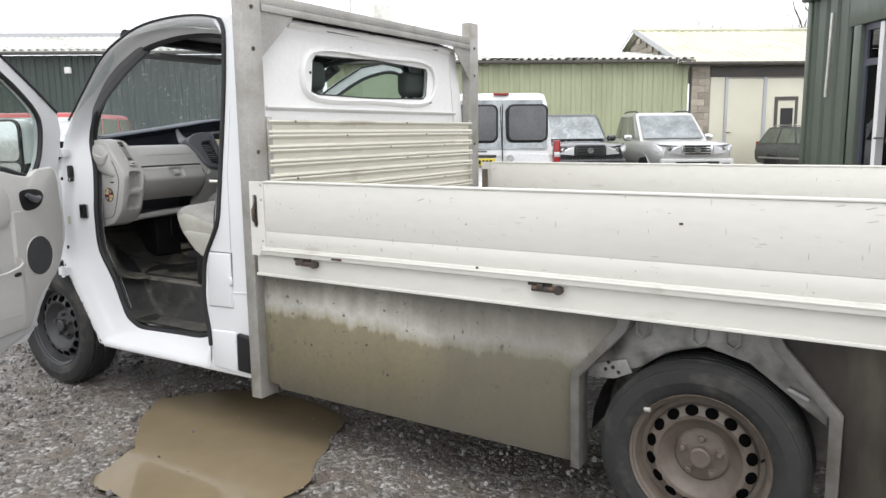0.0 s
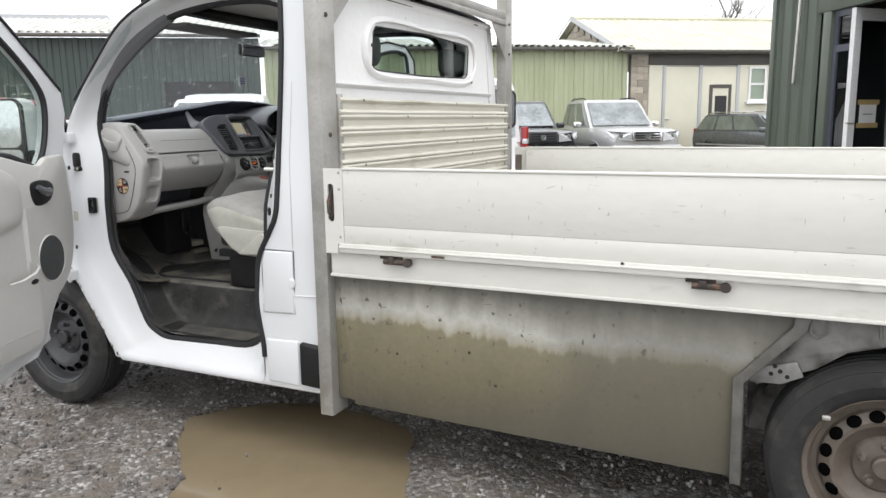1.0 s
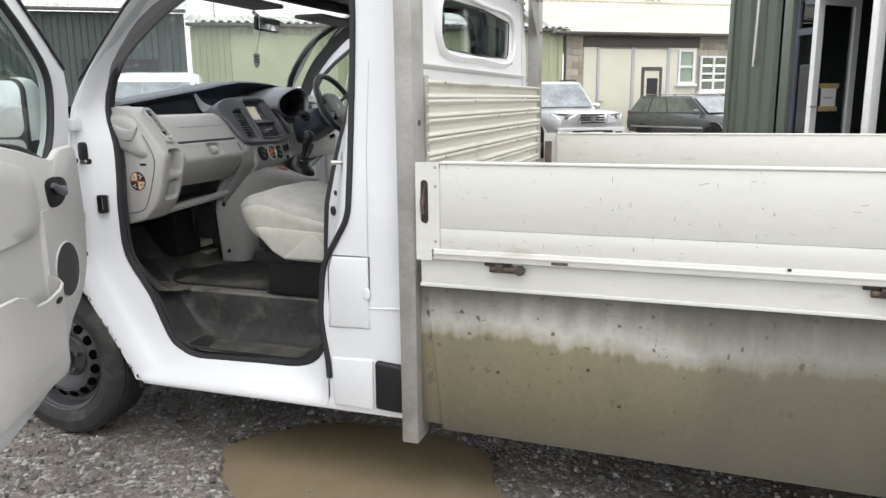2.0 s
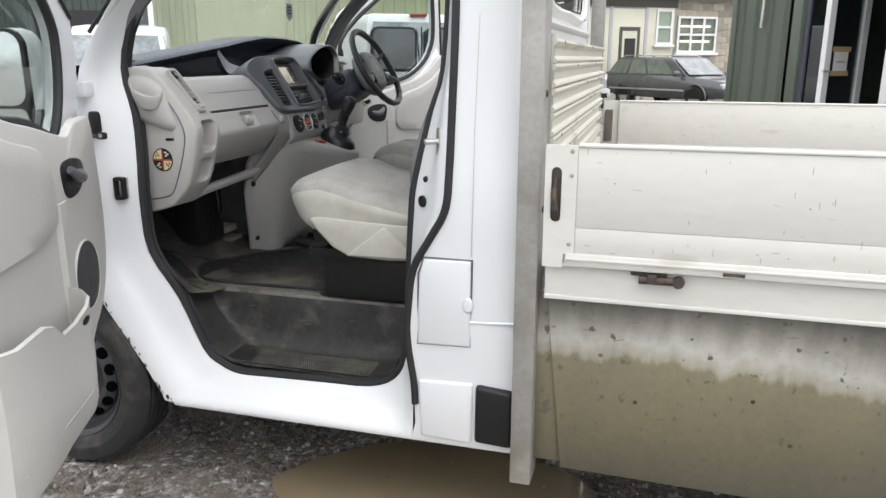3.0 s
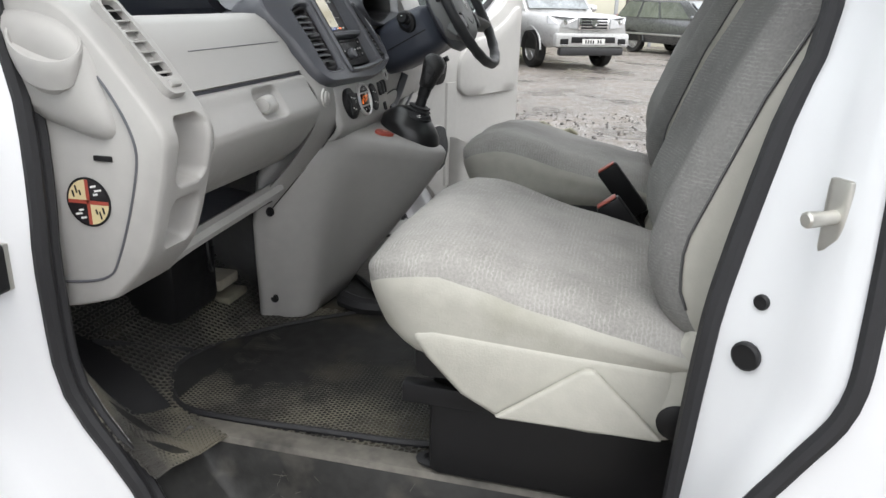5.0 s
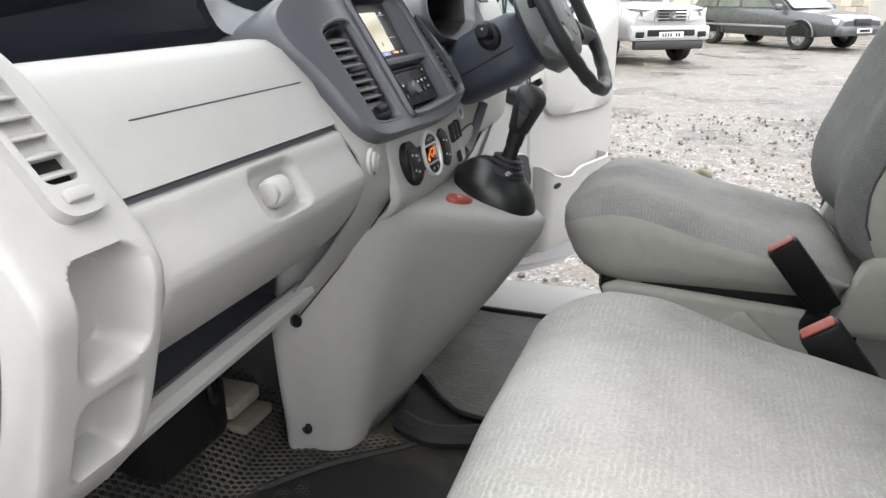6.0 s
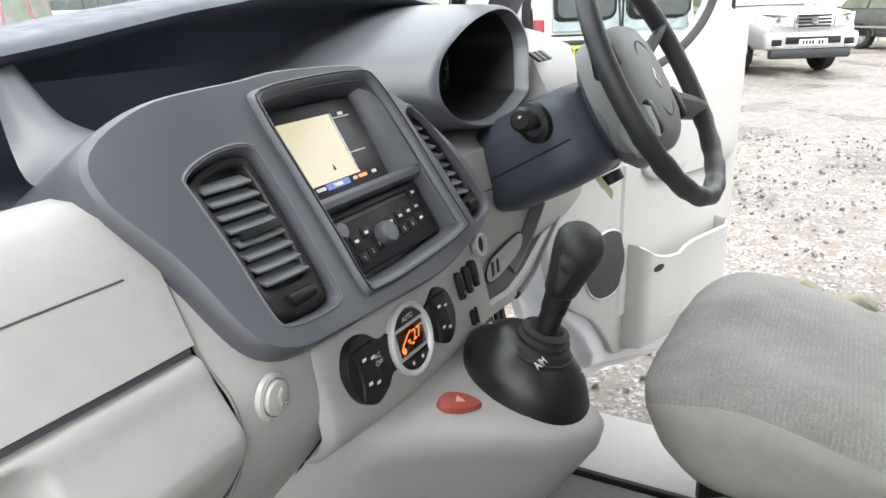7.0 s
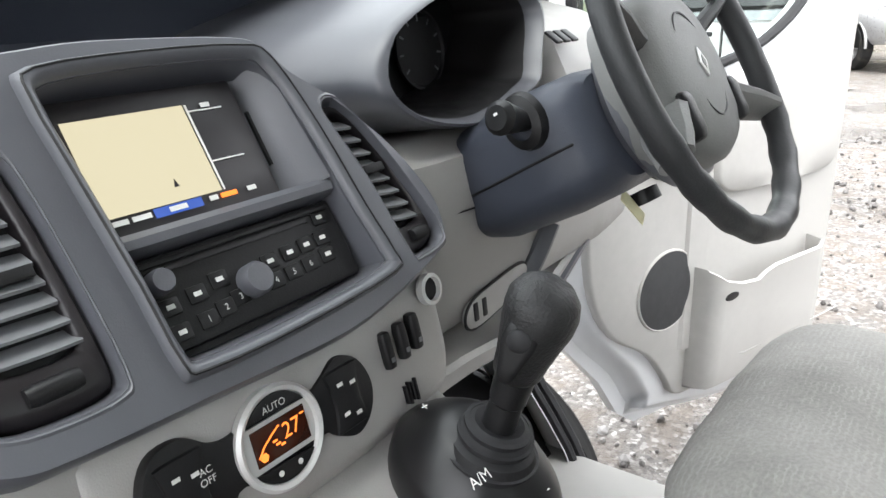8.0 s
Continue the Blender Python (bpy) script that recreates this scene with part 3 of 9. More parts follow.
for i in range(9):
    z = 0.868 + i * 0.0635
    prof = [(-0.052, z), (-0.030, z), (-0.027, z + 0.006), (-0.030, z + 0.012), (-0.040, z + 0.018), (-0.040, z + 0.040), (-0.030, z + 0.047), (-0.027, z + 0.053), (-0.030, z + 0.0605), (-0.052, z + 0.0605)]
    s = part("headboard_slat", loft([[(x, y, q) for x, q in prof] for y in (0.131, 0.6, 1.04, 1.5, W - 0.131)]), SLAT, truck, "grimy cream ribbed aluminium slat")
    for y in (0.3 + 0.37 * ((i * 7) % 4), 1.6 - 0.2 * (i % 3)):
        part("rivet", lathe([(0.006, 0), (0.0, 0.003)], 8, Matrix.Translation((-0.027, y, z + 0.053)) @ Matrix.Rotation(radians(90), 4, "Y")), DARKSTEEL, s)

# ---------------------------------------------------------------- the cab's shell


def side_y(z):
    return 0.065 + max(0.0, z - 1.0) * 0.13


OUT = [(-1.49, 1.36), (-1.50, 1.20), (-1.51, 1.04), (-1.52, 0.90), (-1.53, 0.72), (-1.46, 0.60), (-1.345, 0.43), (-1.275, 0.315), (-1.24, 0.287), (-1.0, 0.285), (-0.75, 0.285), (-0.5, 0.285),
       (-0.405, 0.30), (-0.402, 0.45), (-0.416, 0.653), (-0.398, 0.813), (-0.345, 0.91), (-0.302, 0.985), (-0.297, 1.086), (-0.296, 1.309), (-0.295, 1.45), (-0.30, 1.70), (-0.325, 1.86), (-0.42, 1.905), (-0.626, 1.921), (-0.872, 1.903), (-1.05, 1.845), (-1.20, 1.755), (-1.35, 1.58)]
INN = [(-1.412, 1.354), (-1.371, 1.213), (-1.354, 1.053), (-1.353, 0.92), (-1.338, 0.77), (-1.24, 0.62), (-1.162, 0.45), (-1.11, 0.405), (-1.04, 0.380), (-0.92, 0.382), (-0.74, 0.388), (-0.58, 0.394),
       (-0.50, 0.43), (-0.462, 0.50), (-0.450, 0.62), (-0.446, 0.74), (-0.441, 0.855), (-0.435, 0.96), (-0.425, 1.05), (-0.385, 1.235), (-0.352, 1.355), (-0.345, 1.62), (-0.36, 1.77), (-0.45, 1.832), (-0.70, 1.848), (-0.95, 1.82), (-1.10, 1.765), (-1.25, 1.67), (-1.375, 1.51)]


def ring_pts(loop):
    return [(p.x, p.y) for p in curve_pts([(x, z, 0) for x, z in loop], 3, True)]


def cab_side(mirror):
    f = (lambda y: 1.97 - y) if mirror else (lambda y: y)
    out, inn = ring_pts(OUT), ring_pts(INN)
    if mirror:
        out, inn = ([(x - 0.08 * min(1.0, max(0.0, (-0.50 - x) / 0.30)), z) for x, z in loop] for loop in (out, inn))
    rings = []
    for s, e in ((-0.0, 0.06), (0.0, 0.0), (0.10, 0.0), (0.28, 0.10), (0.45, 0.42), (0.62, 0.66), (0.80, 0.80), (0.93, 0.92), (1.0, 1.0), (1.0, 1.35)):
        ring = []
        for (ox, oz), (ix, iz) in zip(out, inn):
            x, z = ox + (ix - ox) * s, oz + (iz - oz) * s
            ring.append((x, f(side_y(z) + 0.105 * e), z))
        rings.append(ring)
    fr = part("door_frame", loft(rings, cap=False), WHITE, truck, "white painted door opening with scuffed edges", smooth=50)
    part("door_seal", tube([(x, f(side_y(z) + 0.105), z) for x, z in inn], 0.0125, 8, True), RUBBER, fr)
    part("inner_seal", tube([(x, f(side_y(z) + 0.128), z) for x, z in inn], 0.010, 8, True), RUBBER, fr)
    strip = [(-0.396, 0.40), (-0.40, 0.47), (-0.418, 0.60), (-0.414, 0.70), (-0.398, 0.813), (-0.345, 0.91), (-0.306, 0.985), (-0.298, 1.086), (-0.296, 1.309), (-0.296, 1.50), (-0.302, 1.70), (-0.325, 1.862), (-0.42, 1.908), (-0.626, 1.925), (-0.872, 1.907), (-1.05, 1.85), (-1.20, 1.76), (-1.35, 1.585), (-1.45, 1.46)]
    pts = curve_pts([(x, f(side_y(z) - 0.003), z) for x, z in strip], 4)
    n = len(pts)
    part("weather_strip", tube(pts, [0.011 if i < n * 0.62 else 0.006 for i in range(n)], 8), RUBBER, fr)
    # rear quarter with fuel flap and corner pieces
    rear = []
    for z, x0 in ((0.285, -0.41), (0.30, -0.405), (0.45, -0.402), (0.65, -0.416), (0.813, -0.398), (0.91, -0.345), (0.985, -0.302), (1.1, -0.297), (1.3, -0.296), (1.6, -0.297), (1.80, -0.31), (1.90, -0.40)):
        rear.append([(x0 + (-0.102 - x0) * t, f(side_y(z) + (0.006 if t == 1 else 0.0) - (0.004 if 0.45 < z < 0.66 else 0.0)), z) for t in (0, 0.35, 0.7, 1)])
    q = part("rear_quarter", loft(rear, closed=False), WHITE, truck, "white rear quarter panel", smooth=40)
    if not mirror:
        part("fuel_flap", prism([(-0.366, 0.845), (-0.38, 0.80), (-0.384, 0.592), (-0.234, 0.597), (-0.231, 0.846)], "y", 0.0555, 0.066, 0.005, 3), WHITE, q)
        part("flap_gap", tube([(x, 0.0640, z) for x, z in ((-0.368, 0.848), (-0.384, 0.80), (-0.388, 0.589), (-0.231, 0.594), (-0.228, 0.849))], 0.0028, 5, True), CHARCOAL, q)
        part("flap_notch", lathe([(0.016, -0.002), (0.012, 0.004), (0.0, 0.006)], 16, Matrix.Translation((-0.238, 0.055, 0.72)) @ Matrix.Rotation(radians(90), 4, "X") @ Matrix.Scale(1.5, 4, (0, 1, 0))), WHITE, q)
        part("seam_line", tube([(-0.231, 0.0635, 0.86), (-0.226, 0.0635, 1.2), (-0.224, 0.10, 1.5)], 0.0012, 4), LIGHT_GREY, q)
        part("crease", tube([(-0.385, 0.0625, 0.66), (-0.10, 0.0625, 0.676)], 0.004, 6), WHITE, q)
        part("sill_end", prism([(-0.385, 0.478), (-0.378, 0.30), (-0.225, 0.295), (-0.222, 0.484)], "y", 0.056, 0.075, 0.007, 3), WHITE, q)
        part("corner_cap", prism([(-0.212, 0.484), (-0.214, 0.306), (-0.104, 0.30), (-0.104, 0.472)], "y", 0.045, 0.085, 0.012, 4), BLACK, q, "black plastic corner cap")
        part("striker_plate", roundbox((0, 0, 0), (0.014, 0.005, 0.043), 0.0048, 6, m=pose(-0.338, 0.117, 1.160, 0, 0, -52)), STEEL, q)
        part("striker", tube([(-0.338, 0.115, 1.165), (-0.352, 0.104, 1.165), (-0.370, 0.092, 1.165), (-0.372, 0.0905, 1.165)], [0.0075, 0.0075, 0.0085, 0.006], 12), STEEL, q, "zinc door striker")
        for x, y, z, r in ((-0.3865, 0.147, 1.054, 0.009), (-0.395, 0.139, 0.991, 0.017)):
            part("grommet", lathe([(r, -0.003), (r, 0.002), (r * 0.85, 0.004), (r * 0.4, 0.004), (0, 0.003)], 18, Matrix.Translation((x, y, z)) @ Matrix.Rotation(radians(-37), 4, "Z") @ Matrix.Rotation(radians(90), 4, "X")), BLACK, q)
    # sill underside and front wing with wheel arch
    part("sill", box(-1.24, -0.10, min(f(0.07), f(0.20)), max(f(0.07), f(0.20)), 0.272, 0.30, 0.008), WHITE_OLD, truck)
    wing = []
    for x, zl in ((-1.50, 0.74), (-1.56, 0.70), (-1.65, 0.715), (-1.78, 0.69), (-1.90, 0.60), (-2.02, 0.40), (-2.15, 0.32), (-2.30, 0.32)):
        top = 1.30 - max(0, -1.55 - x) * 0.42
        wing.append([(x, f(0.065 + max(0, -2.0 - x) * 0.5 + 0.12 * t * t), zl + (top - zl) * t) for t in (0, 0.3, 0.6, 0.85, 1)])
    part("front_wing", loft(wing, closed=False), WHITE, truck, "white front wing")
    arch = [(-1.655 + 0.40 * math.cos(a), 0.345 + 0.40 * math.sin(a)) for a in [math.pi * i / 16 - 0.05 for i in range(17)]]
    part("arch_liner", loft([[(x, f(y), z) for x, z in arch] for y in (0.20, 0.42)], closed=False), BLACK, truck)
    if not mirror:
        part("mud_flap", box(-1.285, -1.265, 0.10, 0.26, 0.235, 0.40, 0.006), RUBBER, truck)
        bx = part("hinge_post_box", holed(rounded(-1.420, -1.384, 0.945, 1.018, 0.008), [rounded(-1.413, -1.391, 0.955, 1.008, 0.005)], "y", 0.118, 0.136), BLACK, truck)
        part("socket_well", box(-1.418, -1.386, 0.136, 0.146, 0.947, 1.016), STEEL, bx)
        ck = part("check_strap", roundbox((-1.452, 0.106, 1.188), (0.019, 0.012, 0.037), 0.011, 4), BLACK, truck, "black door check strap")
        part("check_arm", tube([(-1.458, 0.098, 1.148), (-1.44, 0.085, 1.150), (-1.412, 0.078, 1.153)], 0.0065, 8), DARKSTEEL, ck)
        part("check_end", roundbox((-1.408, 0.078, 1.153), (0.015, 0.010, 0.011), 0.006, 3), BLACK, ck)
        part("check_bolt", lathe([(0.007, 0), (0.006, 0.003), (0, 0.004)], 12, Matrix.Translation((-1.405, 0.068, 1.154)) @ Matrix.Rotation(radians(90), 4, "X")), STEEL, ck)
        part("hinge_bracket", roundbox((-1.462, 0.085, 1.292), (0.024, 0.020, 0.024), 0.007, 4), WHITE, truck)
        part("latch_plate", roundbox((-1.462, 0.083, 0.935), (0.009, 0.006, 0.022), 0.003, 3), SLAT, truck, "small dull zinc plate")
        for z in (1.33, 0.66):
            h = part("door_hinge", roundbox((-1.50, 0.055, z), (0.03, 0.022, 0.024), 0.008, 3), WHITE, truck)
            part("hinge_pin", tube([(-1.485, 0.035, z - 0.03), (-1.485, 0.035, z + 0.03)], 0.009, 10), WHITE, h)


cab_side(False)
ch = random.Random(8)
chips = bmesh.new()
for (xa, za), (xb, zb) in zip(OUT[4:8], OUT[5:9]):
    for i in range(9):
        k = ch.random()
        x, z = xa + (xb - xa) * k + ch.uniform(0.0, 0.010), za + (zb - za) * k + ch.uniform(-0.002, 0.006)
        r = ch.uniform(0.002, 0.007)
        chips.faces.new([chips.verts.new((x + r * ch.uniform(0.5, 1.0) * math.cos(a), 0.0640, z + 1.6 * r * ch.uniform(0.5, 1.0) * math.sin(a))) for a in (0, 1.2, 2.4, 3.7, 5.0)])
tagged(part("paint_chips", chips, DARKSTEEL, truck, smooth=False), kind="stuff")
cab_side(True)
# nose, windscreen, roof
nose = []
for y in [0.065 + (W - 0.13) * i / 12 for i in range(13)]:
    k = abs(y - W / 2) / (W / 2)
    nose.append([(-2.48 + 0.28 * k ** 3, y, 0.32), (-2.55 + 0.30 * k ** 3, y, 0.62), (-2.50 + 0.30 * k ** 3, y, 0.92), (-2.30 + 0.22 * k ** 3, y, 1.08), (-1.95 + 0.1 * k, y, 1.22), (-1.72 + 0.12 * k, y, 1.31)])
part("bonnet", loft(nose, closed=False), WHITE, truck, "white bonnet")
scr, roof = [], []
for i in range(15):
    t = i / 14
    k = abs(2 * t - 1)
    bow = 0.20 * (1 - k * k)
    y0, y1 = 0.115 + (W - 0.23) * t, 0.19 + (W - 0.38) * t
    scr.append([(-1.50 - bow + (0.47 + bow * 0.65) * s, y0 + (y1 - y0) * s, 1.37 + 0.50 * s + 0.03 * math.sin(math.pi * s)) for s in [j / 6 for j in range(7)]])
    roof.append([(-1.03 - 0.35 * bow + (0.93 + 0.35 * bow) * s, y1, 1.87 + 0.045 * (1 - k ** 4) + 0.045 * math.sin(math.pi * min(1, s * 1.2 + 0.1))) for s in [j / 6 for j in range(7)]])
ws = part("windscreen", loft(scr, closed=False), glass("rainy_windscreen", (0.86, 0.90, 0.89), 0.02, drops=0.30), truck, "rain-smeared windscreen glass")
ws.visible_shadow = False
part("screen_header", tube([r[-1] for r in scr], 0.03, 8), BLACK, truck)
part("roof", loft(roof, closed=False), WHITE, truck, "white cab roof")
part("headlining", loft([[(x, y, z - 0.035) for x, y, z in r] for r in roof], closed=False), mat("pale_headlining", (0.66, 0.655, 0.63), 0.85, var=0.05, bump=0.0004, bump_scale=400), truck, "pale grey headlining")
SUNVISOR = mat("grey_visor", (0.14, 0.14, 0.145), 0.8, var=0.05)
for y in (0.34, 1.20):
    part("sun_visor", box(-1.12, -0.96, y, y + 0.5, 1.775, 1.795, 0.008, m=None), SUNVISOR, truck)
mirror = part("rear_view_mirror", roundbox((-1.19, 1.06, 1.737), (0.014, 0.10, 0.033), 0.012, 5), BLACK, truck, "black rear-view mirror")
part("mirror_glass", box(-1.175, -1.1735, 0.968, 1.152, 1.71, 1.764), MIRROR, mirror)
part("mirror_stalk", tube([(-1.20, 1.06, 1.745), (-1.26, 1.055, 1.80)], 0.01, 8), BLACK, mirror)
pen = thing("pennant", "small white pennant shield hanging behind the windscreen", "pennant", (-1.24, 1.03, 1.53))
part("shield", prism([(1.006, 1.60), (1.058, 1.60), (1.060, 1.555), (1.033, 1.532), (1.005, 1.555)], "x", -1.243, -1.240), mat("white_pennant", (0.6, 0.6, 0.62), 0.7), pen)
part("string", tube([(-1.2415, 1.033, 1.60), (-1.22, 1.05, 1.71)], 0.0012, 4), BLACK, pen)
for i in range(3):
    part("pennant_print", box(-1.2398, -1.2395, 1.014, 1.050, 1.560 + i * 0.012, 1.566 + i * 0.012), mat("blue_print", (0.08, 0.10, 0.25), 0.7), pen)
for mir in (False, True):
    f = (lambda y: W - y) if mir else (lambda y: y)
    part("pillar_trim", tube(curve_pts([(-1.48, f(0.20), 1.37), (-1.36, f(0.24), 1.56), (-1.18, f(0.27), 1.72), (-1.0, f(0.28), 1.82)], 5), 0.035, 8, flat=0.7), SUNVISOR, truck)

# cab back with its window
bw = [(0.512, 1.572), (0.56, 1.562), (1.01, 1.558), (1.49, 1.570), (1.525, 1.59), (1.545, 1.72), (1.53, 1.742), (1.05, 1.755), (0.55, 1.742), (0.528, 1.72)]
back = part("cab_back", holed([(0.075, 0.60), (W - 0.075, 0.60), (W - 0.075, 1.0), (W - 0.14, 1.60), (W - 0.21, 1.89), (0.21, 1.89), (0.14, 1.60), (0.075, 1.0)], [bw], "x", -0.128, -0.110), WHITE_OLD, truck, "scuffed white cab rear wall", smooth=False)
surround = curve_pts([(-0.107, (a[0] + b_[0]) / 2, (a[1] + b_[1]) / 2) for a, b_ in (((0.475, 1.53), (0.512, 1.572)), ((1.01, 1.515), (1.01, 1.558)), ((1.575, 1.53), (1.525, 1.575)), ((1.595, 1.79), (1.545, 1.74)), ((1.05, 1.80), (1.05, 1.755)), ((0.5, 1.78), (0.53, 1.742)))], 6, True)
part("window_surround", tube(surround, 0.020, 10, True, flat=0.55), WHITE_OLD, back)
rw = part("rear_window", prism(bw, "x", -0.121, -0.117), glass("grey_rear_glass", (0.80, 0.85, 0.83)), back)
rw.visible_shadow = False
part("window_rubber", tube([(-0.110, y, z) for y, z in bw], 0.0035, 6, True), RUBBER, back)
for z, r, y0, y1 in ((1.865, 0.022, 0.36, 1.80), (1.49, 0.016, 0.20, 1.86)):
    part("pressed_rib", tube([(-0.108, y0, z), (-0.104, (y0 + y1) / 2, z), (-0.108, y1, z)], r, 8, flat=0.5), WHITE_OLD, back)
for y in (0.62, 0.80, 0.97, 1.60):
    part("roof_bracket", box(-0.108, -0.095, y, y + 0.05 + 0.2 * (y < 0.7), 1.858, 1.885, 0.003), DARKSTEEL, back)
for y, z in ((0.493, 1.66), (0.75, 1.533), (1.33, 1.533), (1.56, 1.55)):
    part("plug", lathe([(0.008, 0), (0.006, 0.003), (0, 0.003)], 10, Matrix.Translation((-0.098, y, z)) @ Matrix.Rotation(radians(90), 4, "Y")), BLACK, back)
part("inner_back_trim", box(-0.15, -0.135, 0.2, W - 0.2, 0.62, 1.5, 0.01), LIGHT_GREY, truck)

# ---------------------------------------------------------------- writing


def text(body, size, m, material, parent, name="print"):
    """Letters in the built-in font, as a thin mesh whose middle lies at m."""
    cu = bpy.data.curves.new(name, "FONT")
    cu.body, cu.size, cu.align_x, cu.align_y = body, size, "CENTER", "CENTER"
    ob = bpy.data.objects.new(name, cu)
    me = bpy.data.meshes.new_from_object(ob)
    bm = bmesh.new()
    bm.from_mesh(me)
    bm.transform(m)
    bpy.data.objects.remove(ob)
    bpy.data.curves.remove(cu)
    bpy.data.meshes.remove(me)
    return part(name, bm, material, parent, smooth=False)


def tilt(o, s):
    """A frame with x along the truck's y, y up a face that leans back by s, z out of it."""
    k = math.hypot(1, s)
    m = Matrix(((0, -s / k, 1 / k, 0), (1, 0, 0, 0), (0, 1 / k, s / k, 0), (0, 0, 0, 1)))
    return Matrix.Translation(o) @ m


# ---------------------------------------------------------------- cab floor
DUST = mat("dusty_grey_rubber", (0.12, 0.112, 0.098), 0.75, var=0.3, big=9.0, small=60, spot=(0.028, 0.027, 0.026), spot_scale=12.0, spot_edge=(0.5, 0.7))
fl = part("cab_floor", loft([[(-0.40, y, 0.59), (-0.84, y, 0.59), (-1.30, y, 0.59), (-1.42, y, 0.605), (-1.55, y, 0.68), (-1.65, y, 0.80), (-1.70, y, 0.95)] for y in (0.405, 0.8, 1.25, 1.70)], closed=False), MAT_CELL, truck, "dusty black cellular rubber floor mat", smooth=50)
KICK = [[(-1.20, 0.365, 0.594), (-1.215, 0.30, 0.597), (-1.225, 0.23, 0.615), (-1.215, 0.18, 0.63)], [(-1.29, 0.405, 0.594), (-1.29, 0.32, 0.604), (-1.295, 0.24, 0.655), (-1.29, 0.18, 0.70)], [(-1.38, 0.42, 0.600), (-1.37, 0.33, 0.625), (-1.36, 0.25, 0.72), (-1.35, 0.185, 0.78)], [(-1.50, 0.42, 0.645), (-1.46, 0.33, 0.70), (-1.42, 0.25, 0.80), (-1.40, 0.19, 0.86)], [(-1.62, 0.42, 0.76), (-1.54, 0.33, 0.82), (-1.47, 0.25, 0.90), (-1.43, 0.19, 0.93)]]
part("kick_mat", loft(KICK, closed=False), MAT_CELL, fl, smooth=60)
matp = [(p.x, p.y) for p in curve_pts([(a, b, 0) for a, b in ((-1.26, 0.420), (-1.05, 0.428), (-0.83, 0.445), (-0.81, 0.50), (-0.81, 0.85), (-0.88, 1.02), (-1.05, 1.04), (-1.20, 0.93), (-1.32, 0.82), (-1.40, 0.70), (-1.43, 0.56), (-1.36, 0.45))], 3, True)]
part("heel_mat", prism([(x, y) for x, y in matp], "z", 0.590, 0.5955), MAT_CELL, fl)
part("mat_lip", tube([(x, y, 0.597 + max(0.0, -1.40 - x) * 0.3) for x, y in matp], 0.007, 6, True), RUBBER, fl)
# dusty dark mat; the sheen of sky from the driver's door is painted in as grey
SHEEN_MAT = mat("dusty_sheen_grey_mat", (0.135, 0.13, 0.122), 0.5, var=0.25, big=6.0, small=50, spot=(0.08, 0.077, 0.07), spot_scale=9.0, spot_edge=(0.5, 0.75), bump=0.002, bump_scale=110)
part("driver_mat", prism([(p.x, p.y) for p in curve_pts([(a, b, 0) for a, b in ((-1.40, 1.24), (-1.30, 1.20), (-1.24, 1.19), (-1.17, 1.10), (-1.08, 1.07), (-0.70, 1.07), (-0.42, 1.08), (-0.42, 1.30), (-0.42, 1.555), (-0.8, 1.562), (-1.2, 1.562), (-1.40, 1.55))], 3, True)], "z", 0.588, 0.598, 0.003), SHEEN_MAT, fl, "dusty driver floor mat with sky sheen in its grey")
part("mat_lip", tube(curve_pts([(-1.36, 1.22, 0.60), (-1.26, 1.19, 0.60), (-1.17, 1.10, 0.60), (-1.08, 1.066, 0.60), (-0.75, 1.066, 0.60)], 5), 0.006, 6), RUBBER, fl)
part("sill_strip", box(-1.40, -0.42, 1.568, 1.580, 0.585, 0.606, 0.003), RUBBER, fl)
part("driver_sill", box(-1.42, -0.42, 1.580, 1.80, 0.54, 0.600, 0.01), LIGHT_GREY, truck, "pale driver door sill")
part("mat_rib", tube(curve_pts([(-1.43, 0.62, 0.612), (-1.50, 0.55, 0.645), (-1.55, 0.46, 0.69)], 4), 0.008, 6), RUBBER, fl)


def cells(pitch, wall, height, spots):
    """Hexagon walls standing on a rubber surface; spots: (place, along, across, up, wear) of each cell."""
    vs, fs = [], []
    ring = [(math.cos(math.pi * k / 3), math.sin(math.pi * k / 3)) for k in range(6)]
    ro = pitch / math.sqrt(3) * 1.02
    for o, a, b, n_, keep in spots:
        i0 = len(vs)
        for r, h in ((ro - wall * keep, 0.0), (ro - wall * keep, height * keep), (ro, height * keep)):
            vs += [tuple(o + a * (r * c) + b * (r * s_) + n_ * h) for c, s_ in ring]
        for k in range(6):
            j = (k + 1) % 6
            fs += [(i0 + k, i0 + j, i0 + 6 + j, i0 + 6 + k), (i0 + 6 + k, i0 + 6 + j, i0 + 12 + j, i0 + 12 + k)]
    return vs, fs


def cell_part(pitch, wall, height, spots, parent):
    vs, fs = cells(pitch, wall, height, spots)
    me_ = bpy.data.meshes.new("cell_pattern")
    me_.from_pydata(vs, [], fs)
    me_.materials.append(CELL_WALL)
    ob_ = new("cell_pattern", me_)
    ob_.parent = parent
    ob_.matrix_parent_inverse = (parent.parent.matrix_basis @ parent.matrix_parent_inverse @ parent.matrix_basis).inverted()
    return tagged(ob_, kind="stuff")


def floor_z(x):
    pts = [(-1.70, 0.95), (-1.65, 0.80), (-1.55, 0.68), (-1.42, 0.605), (-1.30, 0.59), (-0.40, 0.59)]
    for (a, za), (b, zb) in zip(pts, pts[1:]):
        if x <= b:
            return za + (zb - za) * (x - a) / (b - a)
    return 0.59


